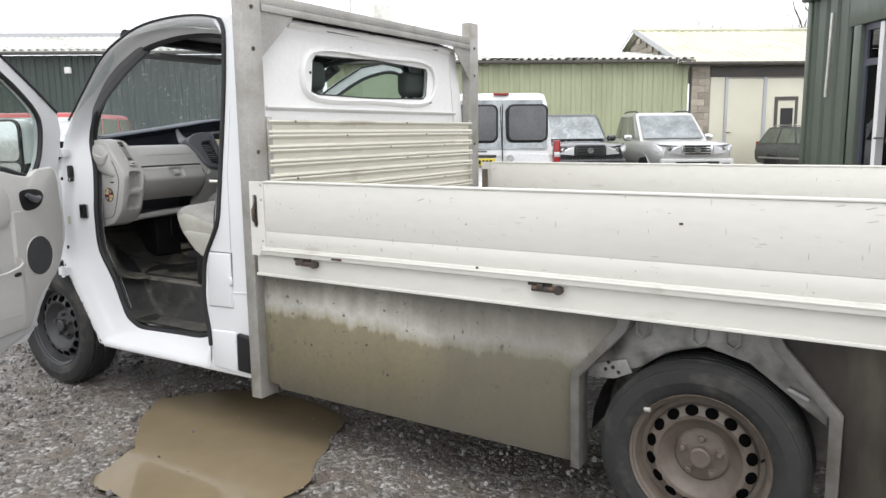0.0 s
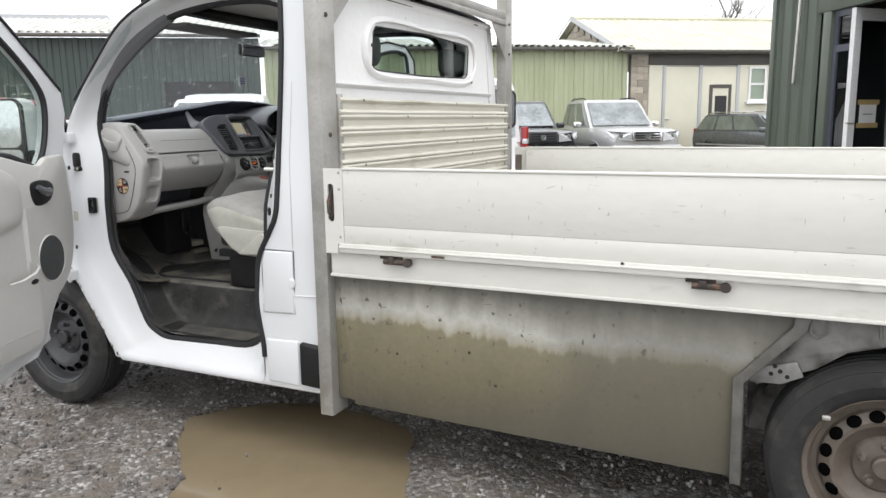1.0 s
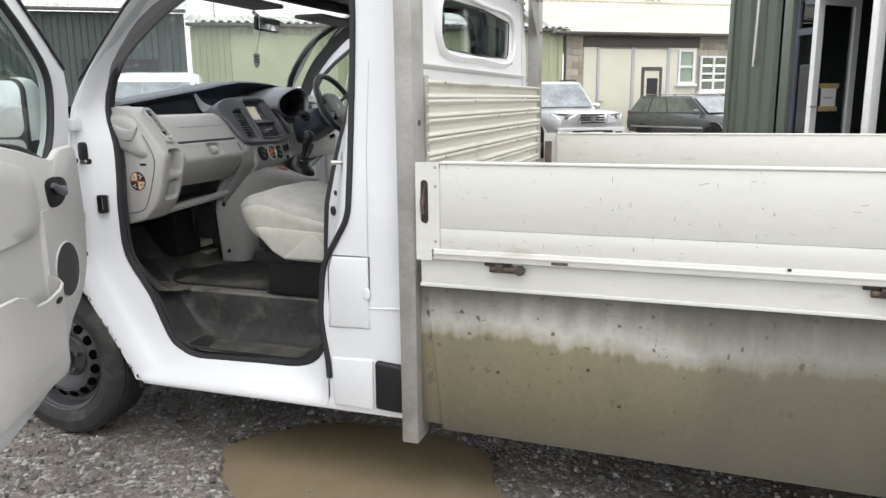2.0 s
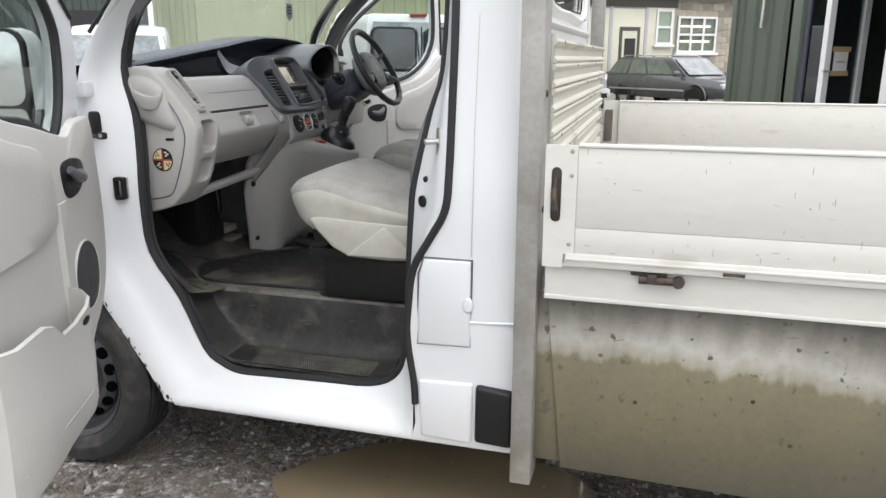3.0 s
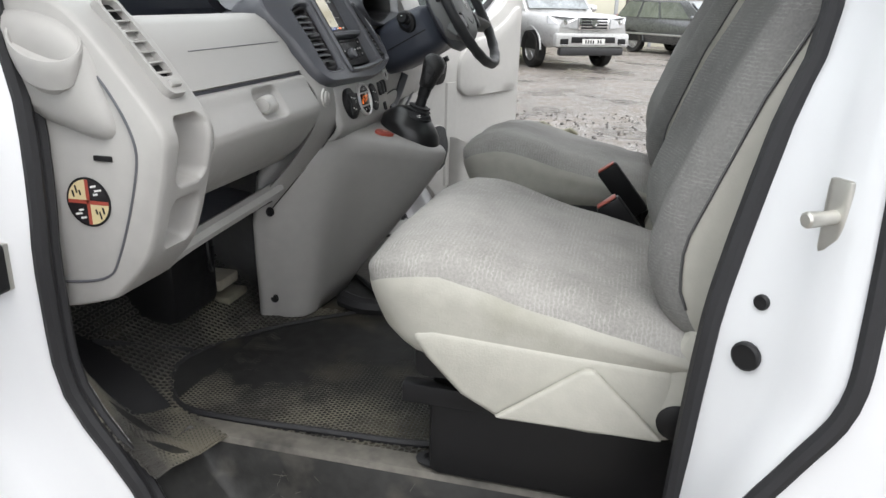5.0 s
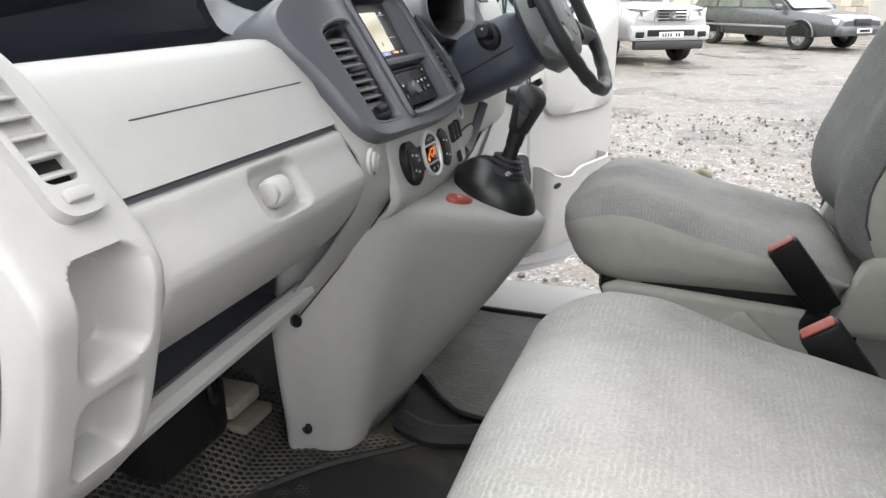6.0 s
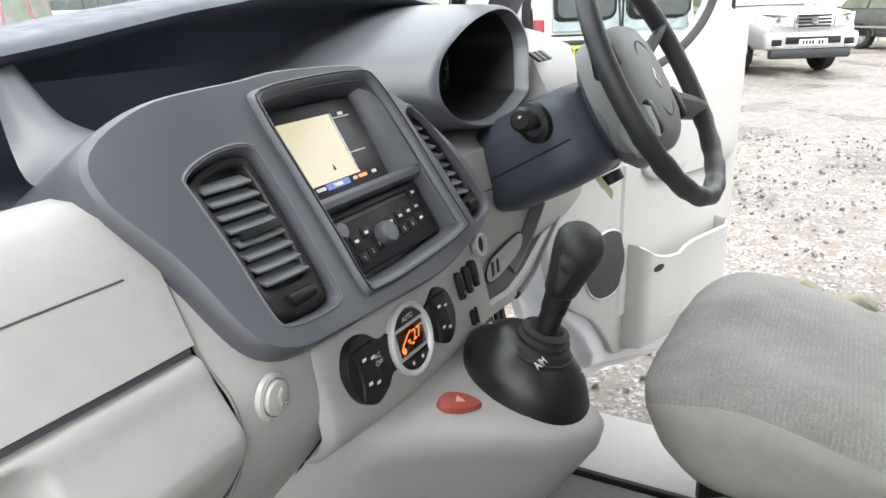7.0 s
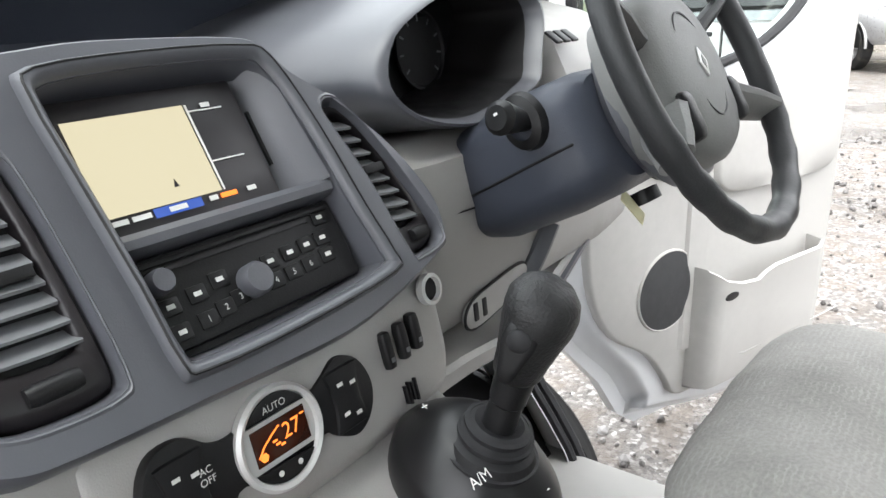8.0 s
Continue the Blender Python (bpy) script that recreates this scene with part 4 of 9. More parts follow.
def in_loop(loop, x, y):
    inside = False
    for (ax, ay), (bx_, by) in zip(loop, loop[1:] + loop[:1]):
        if (ay > y) != (by > y) and x < (bx_ - ax) * (y - ay) / (by - ay) + ax:
            inside = not inside
    return inside


open_cells, heel_cells = [], []
for i in range(80):
    for j in range(44):
        x, y = -1.66 + i * 0.013 * 0.866, 0.412 + (j + 0.5 * (i % 2)) * 0.013
        if y < 0.96 and not in_loop(matp, x, y) and x < -0.84:
            slope = Vector((0.02, 0, floor_z(x + 0.01) - floor_z(x - 0.01))).normalized()
            open_cells.append((Vector((x, y, floor_z(x) + 0.0005)), slope, Vector((0, 1, 0)), Vector((-slope.z, 0, slope.x)), 1.0))
for i in range(78):
    for j in range(64):
        x, y = -1.44 + i * 0.0095 * 0.866, 0.425 + (j + 0.5 * (i % 2)) * 0.0095
        rub = math.hypot((x + 1.20) / 0.34, (y - 0.80) / 0.27) + 0.55 * noise.noise((x * 6, y * 6, 2)) + 0.25 * noise.noise((x * 40, y * 40, 5))
        if x > -1.40 and in_loop(matp, x, y) and rub > 0.62:
            heel_cells.append((Vector((x, y, 0.5957)), Vector((1, 0, 0)), Vector((0, 1, 0)), Vector((0, 0, 1)), min(1.0, 0.12 + (rub - 0.62) * 1.7)))
cell_part(0.013, 0.0013, 0.0035, open_cells, fl)
cell_part(0.0095, 0.0011, 0.0016, heel_cells, fl)
side_cells = []
kick = [[Vector(p) for p in r] for r in KICK]
for i in range(46):
    for j in range(26):
        u, v = (i + 0.5) / 46 * (len(kick) - 1), (j + 0.25 + 0.5 * (i % 2)) / 26 * (len(kick[0]) - 1)
        a, b = min(int(u), len(kick) - 2), min(int(v), len(kick[0]) - 2)
        fu, fv = u - a, v - b
        p00, p10, p01, p11 = kick[a][b], kick[a + 1][b], kick[a][b + 1], kick[a + 1][b + 1]
        o = p00.lerp(p10, fu).lerp(p01.lerp(p11, fu), fv)
        d1, d2 = (p10 - p00).lerp(p11 - p01, fv).normalized(), (p01 - p00).lerp(p11 - p10, fu).normalized()
        n_ = d1.cross(d2).normalized()
        n_ = n_ if n_.z > 0 else -n_
        side_cells.append((o + n_ * 0.0008, d1, (d2 - d1 * d1.dot(d2)).normalized(), n_, 1.0))
cell_part(0.0125, 0.0013, 0.003, side_cells, fl)
xs_ = [-1.275, -1.25, -1.22, -1.18, -1.13, -1.07, -1.0, -0.9, -0.75, -0.62, -0.54, -0.50, -0.47, -0.45]


def well_z(x, z):
    a, b = max(0.0, -1.04 - x) / 0.23, max(0.0, x + 0.56) / 0.11
    return max(z, 0.402 + 0.195 * a * a, 0.402 + 0.16 * b * b)


wl_ = part("step_well", loft([[(x, y, well_z(x, z)) for y, z in ((0.172, 0.392), (0.20, 0.398), (0.29, 0.402), (0.318, 0.409), (0.338, 0.428), (0.350, 0.47), (0.357, 0.53), (0.362, 0.575), (0.368, 0.588))] for x in xs_], closed=False), STEP_RUB, truck, "scuffed black plastic step well", smooth=60)
part("sill_ledge", loft([[(x, 0.364, 0.584), (x, 0.370, 0.593), (x, 0.385, 0.596), (x, 0.412, 0.5955)] for x in (-1.28, -1.1, -0.9, -0.7, -0.44)], closed=False), DUST, wl_, "dust-covered ledge above the step")
part("step_tread", loft([[(x, y, well_z(x, 0.4045 + 0.002 * (y > 0.25)) + 0.003) for y in (0.185, 0.24, 0.30)] for x in (-1.10, -1.0, -0.8, -0.6)], closed=False), MAT_CELL, wl_)
studs_v, studs_f = [], []
for i in range(66):
    for j in range(13):
        x, y = -1.105 + (i + 0.5 * (j % 2)) * 0.0078, 0.186 + j * 0.0088
        o, z = len(studs_v), well_z(x, 0.4045 + 0.002 * (y > 0.25)) + 0.0032
        studs_v += [(x - 0.0033, y, z), (x, y - 0.0028, z), (x + 0.0033, y, z), (x, y + 0.0028, z), (x, y, z + 0.0022)]
        studs_f += [(o + k, o + (k + 1) % 4, o + 4) for k in range(4)]
me = bpy.data.meshes.new("tread_pattern")
me.from_pydata(studs_v, [], studs_f)
me.materials.append(CELL_WALL)
ob = new("tread_pattern", me)
ob.parent = wl_
ob.matrix_parent_inverse = (truck.matrix_basis @ wl_.matrix_parent_inverse @ wl_.matrix_basis).inverted()
tagged(ob, kind="stuff")
part("floor_clip", lathe([(0.012, 0), (0.022, 0.002), (0.024, 0.008), (0.014, 0.011), (0.012, 0.004), (0, 0.004)], 18, Matrix.Translation((-0.815, 0.395, 0.597)) @ Matrix.Scale(1.4, 4, (1, 0, 0))), RUBBER, wl_)
rs = random.Random(12)
scr_ = bmesh.new()
for i in range(26):
    x, z, ln, sl_ = rs.uniform(-1.12, -0.55), rs.uniform(0.45, 0.56), rs.uniform(0.008, 0.035), rs.uniform(-1.2, 1.2)
    y = 0.3465 + (z - 0.45) * 0.09
    dx, dz = ln * math.cos(sl_), ln * math.sin(sl_)
    scr_.faces.new([scr_.verts.new(p) for p in ((x, y, z), (x + dx, y + dz * 0.09, z + dz), (x + dx, y + dz * 0.09, z + dz + 0.0012), (x, y, z + 0.0012))])
tagged(part("scratches", scr_, DUST, wl_, smooth=False), kind="stuff")
part("bulkhead", box(-1.80, -1.70, 0.2, W - 0.2, 0.55, 1.35), BLACK, truck)
part("heater_box", box(-1.66, -1.46, 0.62, 0.80, 0.66, 0.90, 0.02), BLACK, truck)
part("heater_foot", box(-1.56, -1.46, 0.80, 0.89, 0.675, 0.705, 0.008), mat("dusty_beige_plastic", (0.28, 0.26, 0.21), 0.6, var=0.2), truck)
part("heater_foot", box(-1.52, -1.45, 0.82, 0.91, 0.635, 0.655, 0.006), mat("dusty_olive_plastic", (0.18, 0.17, 0.13), 0.6, var=0.2), truck)
part("wire_loop", tube(curve_pts([(-1.44, 0.72, 0.92), (-1.42, 0.70, 0.80), (-1.44, 0.74, 0.76), (-1.46, 0.78, 0.80)], 5), 0.005, 6), BLACK, truck)
part("floor_hose", tube(curve_pts([(-1.22, 0.98, 0.62), (-1.15, 0.96, 0.615), (-1.06, 1.0, 0.61), (-1.0, 1.06, 0.61)], 5), 0.022, 8), RUBBER, truck)

# ---------------------------------------------------------------- dashboard
YS = [0.23, 0.30, 0.40, 0.55, 0.70, 0.85, 1.0, 1.15, 1.30, 1.45, 1.60, 1.75, 1.85]


def dash_top(y):
    pts = [(0.2, 1.362), (0.36, 1.380), (0.60, 1.410), (0.9, 1.446), (1.1, 1.478), (1.3, 1.480), (1.46, 1.472), (1.75, 1.43), (1.9, 1.37)]
    for (a, za), (b, zb) in zip(pts, pts[1:]):
        if y <= b:
            return za + (zb - za) * (y - a) / (b - a)
    return 1.37


rows = []
for y in YS:
    zt = dash_top(y)
    lift = max(0.0, 1 - abs(y - 1.03) / 0.28)
    tb = 1.315 + 0.02 * lift
    cap_ = 1.25 if 1.20 < y < 1.67 else 9.0
    rows.append([(px_, py_, min(pz_, cap_) if i_ > 9 else pz_) for i_, (px_, py_, pz_) in enumerate([(-2.0, y, zt - 0.20), (-1.78, y, zt - 0.05), (-1.62, y, zt - 0.005), (-1.52, y, zt), (-1.46, y, zt), (-1.432, y, zt - 0.003), (-1.424, y, zt - 0.009), (-1.430, y, zt - 0.016), (-1.48, y, zt - 0.026), (-1.53, y, min(zt - 0.05, 1.39)), (-1.525, y, 1.325), (-1.50, y, 1.305), (-1.44, y, 1.300), (-1.38, y, tb - 0.012), (-1.350, y, tb), (-1.335, y, tb - 0.012)])])
dash = part("dashboard", loft(rows, closed=False), DASH, truck, "charcoal dashboard top with a deep tray", smooth=45)
for i in range(4):
    part("demist_slot", box(-1.49 + i * 0.006, -1.462 + i * 0.006, 0.255 + i * 0.028, 0.275 + i * 0.028, dash_top(0.3) - 0.004, dash_top(0.3) + 0.004, 0.002), BLACK, dash)
# passenger fascia: pad, glovebox lid, shelf


pad_prof = [(-1.40, 1.295), (-1.355, 1.312), (-1.325, 1.3225), (-1.300, 1.322), (-1.280, 1.310), (-1.252, 1.272), (-1.228, 1.238), (-1.211, 1.2135), (-1.222, 1.208)]
pad_end = (0.735, 0.755, 0.775, 0.782, 0.781, 0.776, 0.770, 0.766, 0.766)


def panel_rows(prof, ends, y0, steps=10):
    """Rows across a dash panel whose far edge follows its own curve, with the edges rolled under."""
    rows_ = []
    for i in range(steps + 3):
        t = min(max((i - 1) / steps, 0.0), 1.0)
        tuck = 0.010 if i in (0, steps + 2) else (0.0015 if t in (0.0, 1.0) else 0.0)
        rows_.append([(x - tuck, y0 + (e - y0) * t, z - 0.3 * tuck) for (x, z), e in zip(prof, ends)])
    return rows_


fas = part("passenger_fascia", loft(panel_rows(pad_prof, pad_end, 0.352), closed=False), GREY, truck, "grey moulded passenger dash fascia", smooth=45)
part("fascia_line", tube([(-1.2497, y, 1.2690) for y in (0.425, 0.742)], 0.0010, 5), CHARCOAL, fas)
part("lid_gap", box(-1.26, -1.2165, 0.360, 0.765, 1.2035, 1.2095), CHARCOAL, fas)
lid_prof = [(-1.222, 1.204), (-1.206, 1.2015), (-1.194, 1.180), (-1.1765, 1.152), (-1.172, 1.140), (-1.174, 1.126), (-1.190, 1.095), (-1.215, 1.062), (-1.245, 1.036), (-1.27, 1.022), (-1.36, 1.02)]
lid_end = (0.766, 0.766, 0.767, 0.768, 0.768, 0.767, 0.764, 0.760, 0.755, 0.750, 0.745)
mg = tilt((-1.1905, 0.583, 1.172), 0.62)
mg_inv = mg.inverted()


def dished(p):
    """Press the latch's well into the lid."""
    q = mg_inv @ Vector(p)
    d = math.hypot(max(abs(q.x + 0.002) - 0.030, 0.0), max(abs(q.y + 0.001) - 0.014, 0.0))
    k = min(max((0.020 - d) / 0.011, 0.0), 1.0)
    q.z -= 0.013 * k * k * (3 - 2 * k) if abs(q.z) < 0.03 else 0.0
    return mg @ q


lid_fine = [(p.x, p.y) for p in curve_pts([(x, z, 0) for x, z in lid_prof], 7)]
end_fine = [p.x for p in curve_pts([(e, 0, 0) for e in lid_end], 7)]
part("glovebox_lid", loft([[dished(p) for p in row] for row in panel_rows(lid_fine, end_fine, 0.356, 90)], closed=False), GREY, fas, smooth=60)
part("glovebox_latch", roundbox((-0.006, -0.002, -0.004), (0.022, 0.017, 0.013), 0.012, 6, m=mg), LIGHT_GREY, fas)
part("latch_pivot", lathe([(0.013, -0.006), (0.013, 0.002), (0.011, 0.003), (0.0, 0.003)], 20, mg @ Matrix.Translation((-0.026, -0.002, -0.003)) @ Matrix.Rotation(radians(-90), 4, "Y")), GREY, fas)
edge_e = [(-1.309, 0.783, 1.314), (-1.259, 0.778, 1.268), (-1.216, 0.769, 1.205), (-1.184, 0.771, 1.16), (-1.190, 0.770, 1.10), (-1.234, 0.764, 1.03), (-1.264, 0.755, 0.992), (-1.292, 0.742, 0.957)]
edge_f = [(-1.305, 0.806, 1.322), (-1.256, 0.808, 1.268), (-1.197, 0.870, 1.188), (-1.184, 0.873, 1.155), (-1.180, 0.878, 1.10), (-1.203, 0.884, 1.056), (-1.25, 0.840, 0.985), (-1.306, 0.790, 0.905)]
part("lower_fascia", loft([[Vector(a).lerp(Vector(b), t) + Vector((0.005 * math.sin(math.pi * t), 0, 0)) for a, b in zip(curve_pts(edge_e, 4), curve_pts(edge_f, 4))] for t in (0, 0.06, 0.15, 0.3, 0.5, 0.7, 0.85, 0.94, 1.0)], closed=False), GREY, fas, smooth=60)
part("fascia_seam", tube([p + Vector((0.001, 0, 0)) for p in curve_pts(edge_f[3:], 4)], 0.0013, 5), BLACK, fas)
part("fascia_seam", tube([p + Vector((0.0005, 0.001, 0)) for p in curve_pts(edge_e, 4)], 0.0016, 5), mat("grey_seam_shade", (0.22, 0.215, 0.205), 0.6), fas)
# soft charcoal saddle that carries the centre fascia over to the tray's rib
sad = [
    [(-1.262, 0.792, 1.262), (-1.285, 0.784, 1.300), (-1.308, 0.782, 1.318), (-1.342, 0.758, 1.324), (-1.385, 0.764, 1.338), (-1.430, 0.782, 1.405)],
    [(-1.258, 0.804, 1.285), (-1.282, 0.800, 1.316), (-1.306, 0.798, 1.331), (-1.345, 0.788, 1.336), (-1.390, 0.780, 1.350), (-1.433, 0.790, 1.410)],
    [(-1.265, 0.825, 1.318), (-1.290, 0.825, 1.340), (-1.312, 0.826, 1.348), (-1.350, 0.818, 1.350), (-1.398, 0.800, 1.368), (-1.436, 0.800, 1.415)],
    [(-1.292, 0.875, 1.360), (-1.305, 0.870, 1.366), (-1.325, 0.862, 1.362), (-1.362, 0.848, 1.352), (-1.408, 0.825, 1.370), (-1.442, 0.815, 1.415)],
    [(-1.310, 0.925, 1.382), (-1.325, 0.915, 1.374), (-1.350, 0.900, 1.352), (-1.388, 0.875, 1.335), (-1.428, 0.845, 1.355), (-1.465, 0.835, 1.395)],
    [(-1.33, 0.95, 1.34), (-1.35, 0.94, 1.33), (-1.38, 0.92, 1.315), (-1.41, 0.89, 1.305), (-1.45, 0.86, 1.32), (-1.48, 0.85, 1.36)],
]
sad = [curve_pts(r, 4) for r in sad]
part("fascia_saddle", loft([[p for p in c] for c in zip(*[curve_pts(c, 4) for c in zip(*sad)])], closed=False), CHARCOAL, fas, smooth=80)
part("shelf_well", loft([[(-1.265, y, 1.023), (-1.42, y, 1.02), (-1.44, y, 0.95), (-1.295, y, 0.934)] for y in (0.36, 0.78)], closed=False), CHARCOAL, fas)
part("shelf_lip", tube(curve_pts([(-1.290, 0.352, 0.926), (-1.295, 0.40, 0.930), (-1.297, 0.5, 0.935), (-1.297, 0.68, 0.943), (-1.285, 0.78, 0.955)], 5), 0.017, 8), GREY, fas)
part("under_tray", loft([[(-1.295, y, 0.925), (-1.40, y, 0.90), (-1.55, y, 0.93), (-1.70, y, 1.0)] for y in (0.25, 0.5, 0.78)], closed=False), BLACK, fas)
# end of the dash beside the door
end_prof = [(-1.47, 1.345), (-1.40, 1.356), (-1.335, 1.350), (-1.285, 1.318), (-1.215, 1.235), (-1.178, 1.185), (-1.168, 1.160), (-1.172, 1.130), (-1.187, 1.072), (-1.217, 0.985), (-1.268, 0.925), (-1.30, 0.905), (-1.392, 0.888), (-1.42, 0.95), (-1.46, 1.15)]
end_fine = [(p.x, p.y) for p in curve_pts([(x, z, 0) for x, z in end_prof], 18, True)]


def pressed(y, z, y0, y1, z0, z1, r):
    """How far inside a round-cornered field a point lies, 0 to 1."""
    d = math.hypot(max(y0 + r - y, y - y1 + r, 0.0), max(z0 + r - z, z - z1 + r, 0.0))
    k = min(max((r - d) / 0.014, 0.0), 1.0)
    return k * k * (3 - 2 * k)


def end_ring(y, k):
    ring = []
    for x, z in end_fine:
        px_, pz_ = -1.32 + (x + 1.32) * k, 1.12 + (z - 1.12) * k
        if px_ > -1.25:
            px_ -= 0.050 * pressed(y, pz_, 0.256, 0.340, 1.085, 1.192, 0.022) + 0.042 * pressed(y, pz_, 0.256, 0.336, 0.985, 1.068, 0.020)
        ring.append((px_, y, pz_))
    return ring


end = part("dash_end", loft([end_ring(0.2225, 0.965), end_ring(0.2255, 0.988), end_ring(0.234, 1.0)] + [end_ring(0.240 + 0.0026 * i, 1.0) for i in range(42)] + [end_ring(0.349, 0.998), end_ring(0.353, 0.985)]), GREY, truck, "grey dash end with cup holder and warning sticker", smooth=55)
part("end_groove", tube(curve_pts([(-1.335, 0.2215, 1.315), (-1.262, 0.2215, 1.245), (-1.218, 0.2215, 1.165), (-1.222, 0.2215, 1.10), (-1.262, 0.2215, 0.985), (-1.295, 0.2215, 0.945), (-1.385, 0.2215, 0.93)], 5), 0.0022, 5), CHARCOAL, end)
# side vent on the sloping top of the end
mv = tilt((-1.2575, 0.302, 1.276), 0.86)
vf = part("side_vent", holed(rounded(-0.024, 0.024, -0.088, 0.088, 0.016), [rounded(-0.017, 0.017, -0.058, 0.078, 0.008)], "z", 0.004, 0.017, m=mv), GREY, end)
part("vent_well", prism(rounded(-0.019, 0.019, -0.06, 0.08, 0.008), "z", 0.0035, 0.0065, m=mv), BLACK, vf)
for i in range(7):
    part("louvre", box(-0.017, 0.017, -0.010, 0.010, -0.0012, 0.0012, 0.0008, m=mv @ Matrix.Translation((0, -0.045 + i * 0.0185, 0.0085)) @ Matrix.Rotation(radians(-50), 4, "X")), GREY, vf)
part("vent_slider", roundbox((0, -0.071, 0.019), (0.013, 0.006, 0.004), 0.003, 3, m=mv), GREY, vf)
# cup holder: a soft swelling with an oval rim let into its top
swell = [(p.x, p.y) for p in curve_pts([(x, z, 0) for x, z in ((-1.445, 1.30), (-1.425, 1.235), (-1.385, 1.195), (-1.32, 1.172), (-1.262, 1.158), (-1.242, 1.178), (-1.258, 1.235), (-1.275, 1.285), (-1.32, 1.322), (-1.40, 1.332))], 3, True)]
part("end_swelling", loft([[(-1.345 + (x + 1.345) * k, y, 1.262 + (z - 1.262) * k) for x, z in swell] for k, y in ((1.0, 0.2245), (0.97, 0.217), (0.88, 0.209), (0.70, 0.203), (0.40, 0.200))]), GREY, end, smooth=60)
cup = []
for dz, rx, ry in ((-0.058, 0.026, 0.012), (-0.040, 0.046, 0.022), (-0.015, 0.055, 0.027), (0.0, 0.057, 0.029), (0.004, 0.0555, 0.028), (0.003, 0.052, 0.0255), (-0.010, 0.048, 0.022), (-0.014, 0.02, 0.009), (-0.014, 0.0, 0.0)):
    cup.append([(-1.330 + (rx + 1e-4) * math.cos(a), 0.207 + (ry + 1e-4) * math.sin(a), 1.294 + dz - 0.28 * rx * math.cos(a) + 0.95 * ry * math.sin(a)) for a in [2 * math.pi * i / 28 for i in range(28)]])
part("cup_holder", loft(cup), GREY, end, smooth=28)
# sticker and key slot
ms = Matrix.Translation((-1.303, 0.2205, 1.065)) @ Matrix.Rotation(radians(90), 4, "X")
st = part("warning_sticker", lathe([(0.0, 0.0008), (0.0375, 0.0008), (0.0375, 0.0)], 36, ms), BLACK, end, "round black, red and cream warning sticker")
CREAM_PRINT = mat("cream_print", (0.62, 0.52, 0.30), 0.5, var=0.04)
for a0, mm in ((90, CREAM_PRINT), (0, SCREEN_OFF), (270, CREAM_PRINT), (180, SCREEN_OFF)):
    seg = [(0.003, 0.003)] + [(0.034 * math.cos(radians(4 + 82 * i / 8)), 0.034 * math.sin(radians(4 + 82 * i / 8))) for i in range(9)]
    part("sticker_field", prism(seg, "z", 0.0009, 0.0012, m=ms @ Matrix.Rotation(radians(a0), 4, "Z")), mm, st)
    for dx, dz, w_ in ((0.011, 0.02, 0.010), (0.016, 0.013, 0.012), (0.012, 0.008, 0.008)):
        part("sticker_figure", box(dx, dx + w_, dz, dz + 0.003, 0.0013, 0.0016, m=ms @ Matrix.Rotation(radians(a0), 4, "Z") @ Matrix.Rotation(radians(12), 4, "Z")), MARK if mm is SCREEN_OFF else SCREEN_OFF, st)
for a0 in (0, 90):
    part("sticker_cross", box(-0.034, 0.034, -0.0028, 0.0028, 0.0009, 0.0014, m=ms @ Matrix.Rotation(radians(a0), 4, "Z")), RED, st)
part("key_slot", box(-1.285, -1.255, 0.2190, 0.2225, 1.128, 1.136, 0.001), BLACK, end)

# ---------------------------------------------------------------- centre fascia
B = tilt((-1.172, 1.03, 1.205), 0.58)
U = [(-0.232, 0.030), (-0.220, 0.002), (-0.200, -0.013), (-0.17, -0.019), (-0.08, -0.023), (0.04, -0.027), (0.126, -0.014), (0.183, 0.003), (0.198, 0.03), (0.196, 0.058), (0.175, 0.105), (0.135, 0.155), (0.102, 0.184), (0.088, 0.206), (0.06, 0.217), (-0.05, 0.222), (-0.11, 0.218), (-0.16, 0.216), (-0.22, 0.212), (-0.268, 0.19), (-0.272, 0.15), (-0.248, 0.09)]
US = [(p.x, p.y) for p in curve_pts([(a, b, 0) for a, b in U], 4, True)]
R = [(p.x, p.y) for p in curve_pts([(a, b, 0) for a, b in ((-0.092, 0.196), (-0.02, 0.2005), (0.055, 0.199), (0.078, 0.188), (0.092, 0.13), (0.1, 0.06), (0.106, 0.02), (0.098, 0.006), (0.0, 0.0), (-0.075, 0.001), (-0.088, 0.010), (-0.091, 0.06), (-0.097, 0.13), (-0.101, 0.18))], 3, True)]
LV = [(p.x, p.y) for p in curve_pts([(a, b, 0) for a, b in ((-0.212, 0.148), (-0.18, 0.159), (-0.142, 0.158), (-0.133, 0.140), (-0.128, 0.08), (-0.126, 0.015), (-0.134, 0.002), (-0.165, 0.001), (-0.194, 0.006), (-0.202, 0.02), (-0.207, 0.08), (-0.213, 0.13))], 3, True)]
RV = [(p.x, p.y) for p in curve_pts([(a, b, 0) for a, b in ((0.119, 0.150), (0.13, 0.156), (0.146, 0.146), (0.168, 0.10), (0.186, 0.04), (0.190, 0.015), (0.182, 0.005), (0.152, 0.001), (0.141, 0.008), (0.133, 0.08), (0.120, 0.135))], 3, True)]
unit = part("centre_fascia", holed(US, [R, LV, RV], "z", -0.012, 0.0, m=B), CHARCOAL, truck, "charcoal centre fascia with screen, radio and vents", smooth=50)
rim_rings = []
